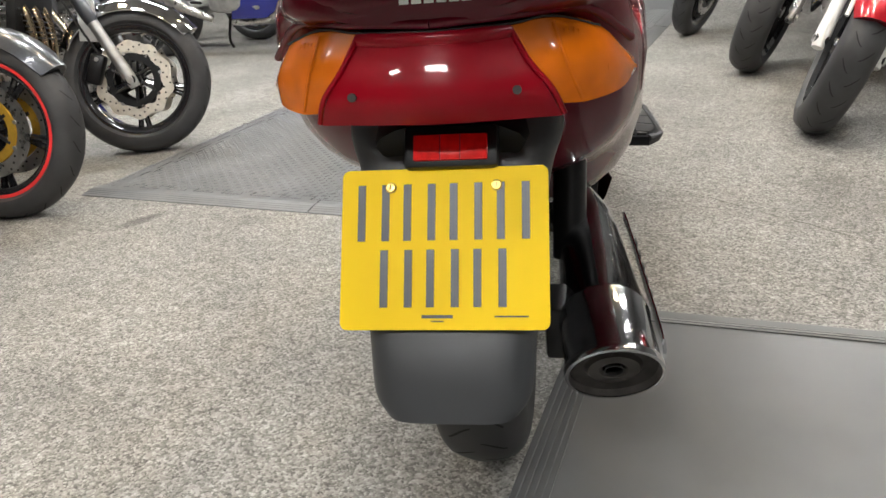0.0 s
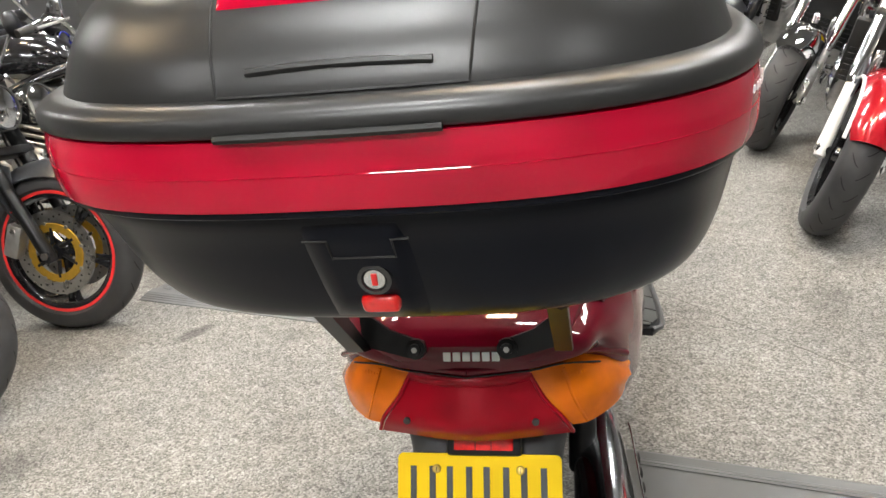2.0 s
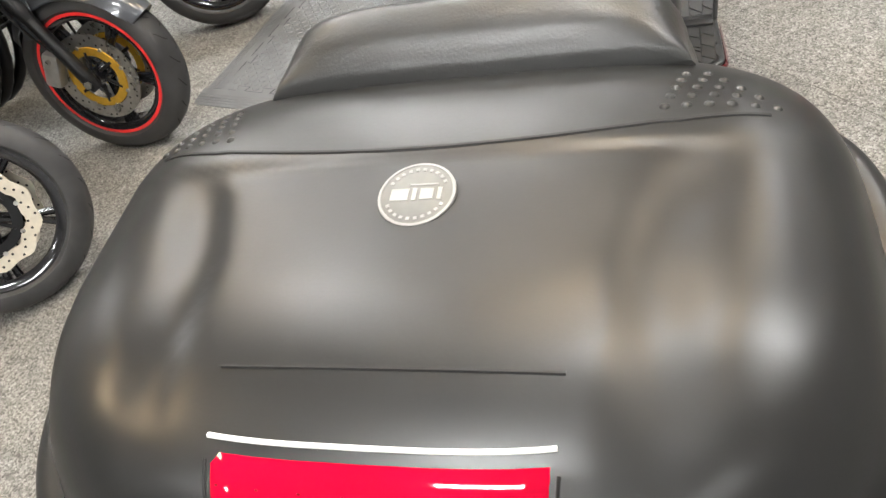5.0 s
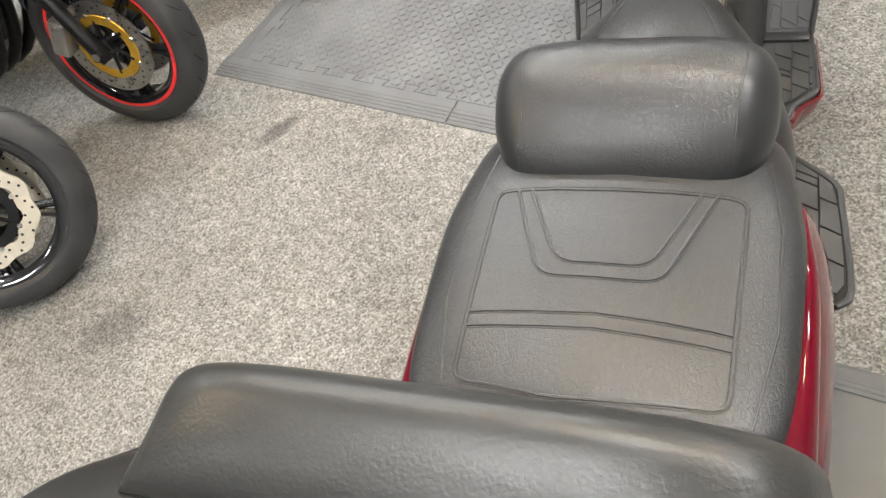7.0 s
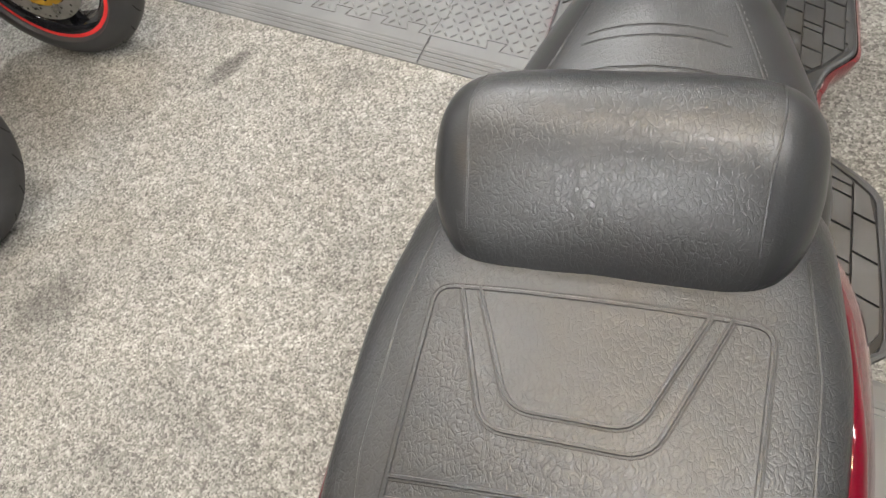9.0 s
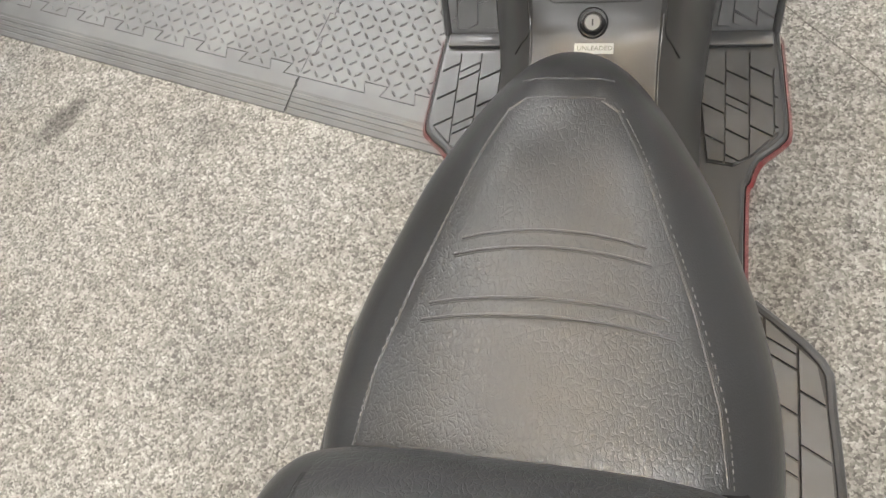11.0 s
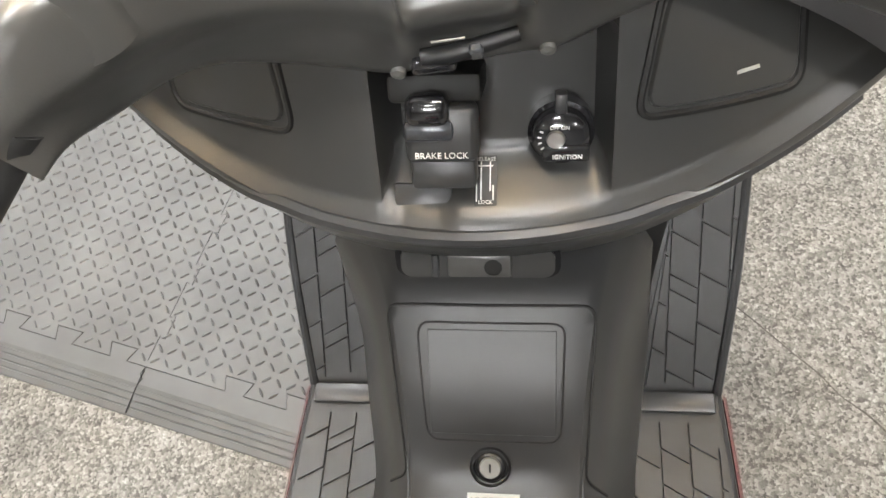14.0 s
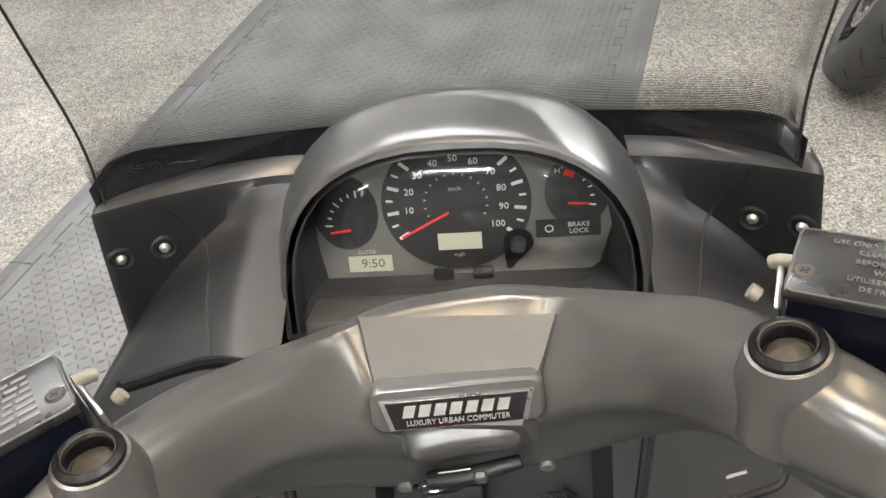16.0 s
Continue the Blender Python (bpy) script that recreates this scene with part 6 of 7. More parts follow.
# dark skirt between the panels and the screen, and the clear screen
base = [(-0.236, 1.510, 1.040), (-0.215, 1.535, 1.050), (-0.15, 1.575, 1.031), (-0.09, 1.602, 1.017), (0.0, 1.615, 1.010), (0.09, 1.602, 1.017), (0.15, 1.575, 1.031), (0.210, 1.535, 1.050), (0.228, 1.512, 1.045)]
b = [p + Vector((FX, 0, 0)) for p in spline(base, 4)]
part("screen_skirt", skin([[p + Vector((0, 0.012 + h * 0.1, h)) for p in b] for h in (-0.05, -0.02, 0.0, 0.016)], closed=False, caps=False), BLACK_PAINT, scooter, "black band at the foot of the screen")
rows = []
for h, back, wide in ((0.0, 0.0, 0.98), (0.05, 0.012, 0.99), (0.12, 0.016, 1.02), (0.20, 0.01, 1.02), (0.27, -0.01, 0.95), (0.31, -0.03, 0.82)):
    rows.append([Vector((FX + (p.x - FX) * wide, p.y + 0.014 + back, p.z + h)) for p in b])
ws = part("windscreen", skin(rows, closed=False, caps=False, fine=3), SCREEN, scooter, "clear curved windscreen, slightly scratched")
ws.visible_shadow = False
for s in (-1, 1):
    part("screen_edge", tube([(FX + s * (0.236 if s < 0 else 0.228) * w, 1.511 + 0.014 + bk, (1.040 if s < 0 else 1.045) + h) for h, bk, w in ((0.0, 0.0, 0.98), (0.05, 0.012, 0.99), (0.12, 0.016, 1.02), (0.20, 0.01, 1.02), (0.27, -0.01, 0.95))], 0.0010, 6), BLACK_GAP, ws)
# fine printed lines at the foot of the screen, thinning out upwards
lines = bmesh.new()
foot = [Vector((FX + (p.x - FX) * 0.98, p.y + 0.0125, p.z + 0.016)) for p in b]
for j in range(26):
    h0, h1 = 0.0013 * j, 0.0013 * j + 0.0009 * (1 - j / 27)
    row = [(lines.verts.new(p + Vector((0, 0, h0))), lines.verts.new(p + Vector((0, 0, h1)))) for p in foot]
    for p, q in zip(row, row[1:]):
        lines.faces.new((p[0], q[0], q[1], p[1]))
part("screen_lines", lines, BLACK_GAP, ws, smooth=False)["kind"] = "stuff"

# front bodywork ahead of the screen
part("front_fairing", skin([oval(*s) for s in ((1.56, 0.215, 0.52, 0.86, 28, 3), (1.66, 0.235, 0.48, 0.87, 28, 3), (1.72, 0.235, 0.48, 0.87, 28, 2.6), (1.84, 0.20, 0.52, 0.86, 28, 2.4), (1.96, 0.15, 0.58, 0.84, 28, 2.2), (2.03, 0.07, 0.64, 0.76, 28, 2))], fine=4), MAROON, scooter)
part("leg_shield", skin([[Vector((s * x, y, z)) for s, x, y, z in [(-1, w, y + 0.05, z)] + [(-1, w * 0.5, y + 0.12, z)] + [(1, w * 0.5, y + 0.12, z)] + [(1, w, y + 0.05, z)]] for w, y, z in ((0.20, 1.47, 0.94), (0.19, 1.49, 0.85), (0.18, 1.54, 0.72), (0.18, 1.60, 0.56), (0.17, 1.62, 0.40))], closed=False, caps=False, fine=4), MAROON, scooter)
part("front_mudguard", skin([[Vector((0.075 * math.cos(a), 1.90 + r * math.cos(t), 0.285 + r * math.sin(t))) for r, a in [(0.315 - 0.02 * abs(k - 4) / 4, math.pi * k / 8) for k in range(9)]] for t in (radians(25 + 14 * j) for j in range(10))], closed=False, caps=False), MAROON, scooter)
for s in (-1, 1):
    part("fork_leg", tube([(s * 0.07, 1.90, 0.285), (s * 0.07, 1.80, 0.56)], 0.02, 12), STEEL, scooter)

# ---- the top case ----
case = thing("top_case", "black plastic top case with red reflector band on a rear rack", "top case", m=pose(0, -0.19, 0.968))


def case_ring(z, a, yb, yf, n=96, e=3.2):
    """Plan ring of the case at z: half width a, rear at yb, front at yf; the rear is bowed more than the front."""
    out = []
    for k in range(n):
        t = 2 * math.pi * k / n
        c, s = math.cos(t), math.sin(t)
        ee = e if s > 0 else e - 0.2
        x = a * math.copysign(abs(c) ** (2 / ee), c)
        yc = yb + (yf - yb) * 0.56
        y = yc + ((yf - yc) if s > 0 else (yc - yb)) * math.copysign(abs(s) ** (2 / ee), s)
        out.append(Vector((x * 1.016 + 0.004, y, z)))
    return out


shell = part("base_shell", skin([case_ring(*r) for r in ((0.971, 0.165, -0.305, -0.05), (0.973, 0.207, -0.327, -0.03), (0.983, 0.238, -0.344, -0.016), (1.003, 0.253, -0.359, -0.004), (1.033, 0.262, -0.376, 0.002), (1.063, 0.267, -0.392, 0.004), (1.086, 0.2695, -0.407, 0.005), (1.0935, 0.2695, -0.410, 0.005), (1.0965, 0.273, -0.4185, 0.006), (1.099, 0.277, -0.425, 0.008), (1.106, 0.278, -0.425, 0.008))], fine=3), SHELL_BLACK, case, "smooth black lower shell")
band = part("reflector_band", skin([case_ring(*r) for r in ((1.103, 0.277, -0.425, 0.006), (1.1045, 0.2795, -0.4285, 0.007), (1.115, 0.2815, -0.4305, 0.007), (1.142, 0.2815, -0.4305, 0.007), (1.1525, 0.2795, -0.4285, 0.006), (1.154, 0.275, -0.424, 0.006))], caps=False), RED_BAND, case, "wide red reflector band")
for z in (1.1285,):
    part("band_rib", tube(case_ring(z, 0.2813, -0.4303, 0.0065)[48:97], 0.0006, 4, fine=0), RED_BAND, band)
rim = part("lid_rim", skin([case_ring(*r) for r in ((1.1545, 0.276, -0.426, 0.006), (1.1555, 0.2805, -0.4305, 0.009), (1.161, 0.282, -0.432, 0.010), (1.169, 0.2795, -0.429, 0.008), (1.1745, 0.271, -0.420, 0.002), (1.1755, 0.261, -0.410, -0.005))], fine=3), BLACK_GRAIN, case)
lid_rows = [case_ring(*r) for r in ((1.172, 0.263, -0.412, -0.004), (1.185, 0.2585, -0.408, -0.006), (1.205, 0.252, -0.398, -0.012), (1.225, 0.2415, -0.382, -0.024), (1.238, 0.229, -0.366, -0.042), (1.2475, 0.212, -0.345, -0.062), (1.2560, 0.189, -0.312, -0.09), (1.2600, 0.153, -0.272, -0.122), (1.2614, 0.107, -0.240, -0.15), (1.2620, 0.053, -0.214, -0.175), (1.2622, 0.012, -0.199, -0.189))]
bm = skin(lid_rows, fine=6)


def lid_relief(x, y):
    """The moulded valleys between the middle and the shoulders of the lid, behind the seam."""
    ax = abs(x)
    edge = (0.128 if x > 0 else 0.113) + 0.30 * max(0.0, y + 0.235) + 4.0 * max(0.0, y + 0.20) ** 2
    d = ax - edge
    valley = smoothstep(-0.010, 0.012, d) * smoothstep(0.052, 0.012, d) * smoothstep(-0.40, -0.30, y) * smoothstep(-0.150, -0.195, y)
    return -0.0045 * valley - 0.0022 * smoothstep(-0.150, -0.160, y) * smoothstep(-0.30, -0.2, y)


for v in bm.verts:
    if v.co.z > 1.20:
        v.co.z += lid_relief(v.co.x, v.co.y) * smoothstep(1.205, 1.25, v.co.z)
bm.normal_update()
LID = BVHTree.FromBMesh(bm)
lid_ob = part("lid", bm, BLACK_GRAIN, case, "domed grained black lid")


def lid_down(x, y, lift=0.0):
    hit, n, _, _ = LID.ray_cast(Vector((x, y, 2.0)), Vector((0, 0, -1)))
    return (hit + (n if n.z > 0 else -n) * lift) if hit else Vector((x, y, 1.24))


def lid_back(x, z, lift=0.0):
    hit, n, _, _ = LID.ray_cast(Vector((x, -1.0, z)), Vector((0, 1, 0)))
    return (hit + (-n if n.y > 0 else n) * lift) if hit else Vector((x, -0.3, z))


def case_line(pts, r, mat, name="panel_gap", fine=6):
    return part(name, tube(pts, r, 6, fine=0), mat, lid_ob)


# seam between dome and front, panel joints on the back
case_line([lid_down(x, -0.150 + 0.55 * x * x * (1 if abs(x) < 0.15 else 0.9), -0.0004) for x in [-0.205 + 0.0103 * k for k in range(41)]], 0.0018, BLACK_GAP)


def bx(u, z):
    """Across the back panel: u -1 to 1; it widens upwards."""
    return u * (0.0815 + (z - 1.172) * 0.13) + 0.010


pz = [1.176 + 0.0055 * k for k in range(13)]
for s in (-1, 1):
    case_line([lid_back(bx(s, z), z) for z in pz], 0.0011, BLACK_GAP)
case_line([lid_back(bx(u / 10, 1.1765), 1.1765) for u in range(-10, 11)], 0.0011, BLACK_GAP)
case_line([lid_down(bx(u / 10, 1.254), -0.309, 0) for u in range(-10, 11)], 0.0013, BLACK_GAP)


def back_strip(z0, z1, lift, mat, name, label="", nz=5):
    rows = []
    for j in range(nz + 1):
        z = z0 + (z1 - z0) * j / nz
        rows.append([lid_back(bx(u / 12, z) * 0.985, z, lift if 0 < j < nz and abs(u) < 12 else -0.001) for u in range(-12, 13)])
    return part(name, skin(rows, closed=False, caps=False), mat, lid_ob, label)


bl2 = back_strip(1.2265, 1.2450, 0.0022, RED_BAND, "brake_light_strip", "bright red brake light strip")
case_line([lid_back(bx(u / 12, 1.2465) * 0.985, 1.2465, 0.0012) for u in range(-12, 13)], 0.0016, WHITE_PAINT, "white_line")
for k in range(8):
    u = -0.9 + 1.8 * k / 7
    part("led_dot", lathe([(0.0, 0.0004), (0.0009, 0.0003), (0.001, 0.0)], facing(lid_back(bx(u, 1.2365), 1.2365, 0.0022), (0, -0.95, 0.3)), 10), RED_LENS, bl2)
case_line([lid_back(bx(u / 16 * 0.72, 1.1925 - 0.002 * (u / 16) ** 2), 1.1925 - 0.002 * (u / 16) ** 2, 0.0008) for u in range(-16, 17)], 0.0028, BLACK_GRAIN, "moulded_ridge")
part("rim_slot", tube([p + Vector((0, -0.0035, 0)) for p in case_ring(1.1555, 0.279, -0.429, 0.008) if abs(p.x) < 0.088 and p.y < -0.3], 0.003, 6, fine=0), BLACK_GAP, rim)
# round badge: plain shapes only
bc = lid_down(0.006, -0.191, 0.0008)
gm = facing(bc, (0, -0.08, 1.0), (0, 1, 0))
bg = part("round_badge", lathe([(0.0, 0.0012), (0.0222, 0.0012), (0.0236, 0.0006), (0.0236, -0.003)], gm, 40), BADGE_GREY, lid_ob, "round grey badge with plain silver shapes")
part("badge_ring", lathe([(0.0222, 0.0011), (0.0225, 0.0017), (0.0242, 0.0014), (0.0245, -0.002)], gm, 40), SILVER_PRINT, bg)
for x, w, h, y in ((0.0105, 0.0115, 0.009, 0.0005), (0.0012, 0.003, 0.0095, 0.0005), (-0.0065, 0.0085, 0.0085, 0.0005), (-0.0145, 0.003, 0.0095, 0.0005), (-0.004, 0.018, 0.0014, -0.0068)):
    part("badge_shape", rbox((w, h, 0.0006), gm @ pose(-x, -y, 0.0015), 0.0002, 1), SILVER_PRINT, bg)
for k in range(26):
    a = 2 * math.pi * k / 26
    if abs(math.sin(a)) > 0.45:
        part("badge_shape", rbox((0.0022, 0.0022, 0.0004), gm @ pose(0.0188 * math.cos(a), 0.0188 * math.sin(a), 0.0014) @ pose(0, 0, 0, 0, 0, math.degrees(a)), 0), SILVER_PRINT, bg)
# grip dots at the front corners
dot = None
for s in (-1, 1):
    for j, n in enumerate((6, 5, 4, 3, 2)):
        for i in range(n):
            p = lid_down(s * (0.148 + 0.0034 * j + 0.0128 * i), -0.124 + 0.0108 * j + 0.001 * i, 0.0)
            hit, nn, _, _ = LID.ray_cast(Vector((p.x, p.y, 2.0)), Vector((0, 0, -1)))
            nn = nn if nn is None or nn.z > 0 else -nn
            m = facing(p, nn or (0, 0, 1), (0, 1, 0))
            if dot is None:
                ob = part("grip_dot", lathe([(0.0, 0.0018), (0.0016, 0.0015), (0.0028, 0.0007), (0.0036, -0.0006)], Matrix.Identity(4), 12), BLACK_GRAIN, lid_ob, at=m)
                dot = ob.data
            else:
                share("grip_dot", dot, lid_ob, m)
# latch, lock and release button at the back


def shell_back(x, z, lift=0.0):
    f = (z - 0.97) / 0.1
    return Vector((x, -0.346 - 0.052 * min(1.25, max(0, f)) ** 0.9 + 0.9 * x * x - lift, z))


rows = []
for j in range(9):
    z = 0.988 + 0.108 * j / 8
    w = 0.037 + 0.005 * j / 8
    rows.append([shell_back(-w + 2 * w * i / 8, z, (0.0045 if 0 < i < 8 and 0 < j < 8 else -0.004)) for i in range(9)])
latch = part("latch", skin(rows, closed=False, caps=False), SHELL_BLACK, case, "black latch plate with lock and red button")
part("latch_seam", tube([shell_back(x, z, 0.0046) for x, z in ((-0.036, 1.073), (-0.018, 1.073), (-0.018, 1.057), (0.028, 1.057), (0.028, 1.073), (0.040, 1.073))], 0.0012, 6, fine=0), BLACK_GAP, latch)
km = facing(shell_back(0.008, 1.037, 0.005), (0, -0.98, -0.1))
lk = part("lock_ring", lathe([(0.0085, 0.002), (0.0095, 0.004), (0.0125, 0.0035), (0.0135, -0.002)], km, 28), BLACK_PAINT, latch)
part("lock_barrel", lathe([(0.0, 0.003), (0.0078, 0.003), (0.0088, 0.001)], km, 24), CHROME, lk)
part("key_slot", rbox((0.0042, 0.0095, 0.0008), km @ pose(0, 0, 0.0034), 0.0003, 1), RED_INK, lk)
part("release_button", rbox((0.030, 0.016, 0.014), facing(shell_back(0.006, 1.011, 0.004), (0, -0.97, -0.2)), 0.005, 3), RED_REFLECTOR, latch, "bright red release button")
# small white marks on the band
for k in range(7):
    p = Vector((0.2555 + 0.0025 * k, -0.322 + 0.0085 * k, 1.141))
    hit = min(case_ring(1.141, 0.2822, -0.4312, 0.007, 400), key=lambda q: (q - p).length)
    part("white_mark", rbox((0.0012, 0.004, 0.005), Matrix.Translation(hit) @ pose(0, 0, 0, 0, 0, -16), 0), WHITE_INK, band)
# backrest pad on the front of the lid
rows = []
for y, top, wb, wt, zb in ((-0.062, 1.248, 0.158, 0.153, 1.235), (-0.057, 1.262, 0.159, 0.150, 1.21), (-0.044, 1.275, 0.162, 0.146, 1.17), (-0.03, 1.282, 0.166, 0.144, 1.14), (-0.016, 1.286, 0.168, 0.143, 1.12), (-0.006, 1.282, 0.170, 0.144, 1.11), (0.002, 1.269, 0.170, 0.145, 1.11), (0.006, 1.243, 0.164, 0.142, 1.12)):
    ring = []
    for k in range(40):
        a = 2 * math.pi * k / 40
        c, s = math.cos(a), math.sin(a)
        u, v = math.copysign(abs(c) ** 0.45, c), math.copysign(abs(s) ** 0.45, s)
        f = (v + 1) / 2
        ring.append(Vector((u * (wb + (wt - wb) * f) + 0.012, y, zb + (top - zb) * f - 0.004 * (1 - u * u) * (f > 0.8))))
    rows.append(ring)
part("backrest_pad", skin(rows, fine=4), PAD_VINYL, case, "black grained vinyl backrest pad")


# ---- the other motorcycles ----
def wheel(bike, T, kind):
    """A road wheel: T puts its centre at the origin with the axle along local x. kind: see BIKES."""
    r, w, rim = kind.get("r", 0.30), kind.get("w", 0.12), kind.get("rim", 0.218)
    c = T @ pose(0, 0, 0, 0, 90, 0)
    wire = kind.get("wire", False)
    rw = w * 0.40
    wh = part("wheel", lathe([(rim - 0.024, -rw * 0.7), (rim - 0.004, -rw), (rim + 0.010, -rw), (rim + 0.004, -rw * 0.8), (rim - 0.006, 0.0), (rim + 0.004, rw * 0.8), (rim + 0.010, rw), (rim - 0.004, rw), (rim - 0.024, rw * 0.7), (rim - 0.022, 0.0), (rim - 0.024, -rw * 0.7)], c, 48), kind["rim_mat"], bike, kind.get("wheel_label", ""))
    part("hub", lathe([(0.0, -0.055), (0.026, -0.055), (0.034, -0.03), (0.034, 0.03), (0.026, 0.055), (0.0, 0.055)], c, 20), kind["rim_mat"], wh)
    n = kind.get("spokes", 5)
    if wire:
        bm = bmesh.new()
        for k in range(36):
            a = 2 * math.pi * k / 36
            b = a + (0.22 if k % 2 else -0.22)
            z = 0.035 * (1 if k % 4 < 2 else -1)
            tube([c @ Vector((0.032 * math.cos(b), 0.032 * math.sin(b), z)), c @ Vector(((rim - 0.015) * math.cos(a), (rim - 0.015) * math.sin(a), 0))], 0.0022, 4, bm, 0)
        part("wire_spokes", bm, kind["rim_mat"], wh)["kind"] = "stuff"
    else:
        for k in range(n):
            for d in ((-0.09, 0.09) if kind.get("twin", False) else (0.0,)):
                a = 2 * math.pi * k / n
                part("spoke", tube([c @ Vector((0.03 * math.cos(a), 0.03 * math.sin(a), 0)), c @ Vector((rim * 0.55 * math.cos(a + d * 0.6), rim * 0.55 * math.sin(a + d * 0.6), 0.004)), c @ Vector(((rim - 0.014) * math.cos(a + d), (rim - 0.014) * math.sin(a + d), 0))], [0.017, 0.011, 0.013], 8, None, 3), kind["rim_mat"], wh)
    part("tyre", tyre_bm(c, r, w, rim + 0.004, 56), RUBBER, wh)
    part("tread", tread_bm(c, r, w, 22), GROOVE, wh)
    if kind.get("stripe"):
        for s in (-1, 1):
            part("rim_stripe", lathe([(rim + 0.0105, s * (rw + 0.0004)), (rim + 0.005, s * (rw + 0.0018)), (rim - 0.003, s * (rw + 0.001))], c, 56), kind["stripe"], wh)
    return wh


def brake_disc(wh, T, side, kind):
    c = T @ pose(side * 0.058, 0, 0, 0, 90, 0)
    ro, ri = 0.155, 0.112
    n = 60
    wave = kind.get("wave", 0.0)
    bm = bmesh.new()
    rings = []
    for z in (-0.0025, 0.0025):
        rings.append([c @ Vector(((ro + wave * math.cos(10 * 2 * math.pi * k / n)) * math.cos(2 * math.pi * k / n), (ro + wave * math.cos(10 * 2 * math.pi * k / n)) * math.sin(2 * math.pi * k / n), z)) for k in range(n)])
    inner = [[c @ Vector(((ri + wave * math.cos(10 * 2 * math.pi * k / n)) * math.cos(2 * math.pi * k / n), (ri + wave * math.cos(10 * 2 * math.pi * k / n)) * math.sin(2 * math.pi * k / n), z)) for k in range(n)] for z in (0.0025, -0.0025)]
    skin([inner[1], rings[0], rings[1], inner[0], inner[1]], caps=False, bm=bm)
    d = part("brake_disc", bm, kind.get("disc_mat", STEEL), wh, kind.get("disc_label", ""))
    holes = bmesh.new()
    for k in range(40):
        a = 2 * math.pi * k / 40
        rr = (ro + ri) / 2 + (0.011, 0.0, -0.011)[k % 3]
        m = c @ pose(rr * math.cos(a), rr * math.sin(a), 0)
        for s in (-1, 1):
            lathe([(0.0042, s * 0.0028), (0.0, s * 0.0028)], m, 6, bm=holes)
    part("disc_holes", holes, BLACK_GAP, wh, smooth=False)["kind"] = "stuff"
    car = lathe([(ri - 0.004, side * 0.004), (ri - 0.002, 0.0), (ri - 0.03, -side * 0.003), (ri - 0.032, side * 0.004), (ri - 0.004, side * 0.004)], c, 40)
    for k in range(6):
        a = 2 * math.pi * k / 6
        part("carrier_arm", tube([c @ Vector((0.03 * math.cos(a + 0.25), 0.03 * math.sin(a + 0.25), 0)), c @ Vector(((ri - 0.02) * math.cos(a), (ri - 0.02) * math.sin(a), 0))], 0.007, 6, None, 2), BLACK_SATIN, wh)
    part("disc_carrier", car, kind.get("carrier_mat", BLACK_SATIN), wh)
    for k in range(8):
        a = 2 * math.pi * k / 8 + 0.2
        part("disc_button", lathe([(0.0, side * 0.006), (0.006, side * 0.006), (0.0075, side * 0.003), (0.0075, -side * 0.003)], c @ pose((ri - 0.002) * math.cos(a), (ri - 0.002) * math.sin(a), 0), 10), STEEL, wh)


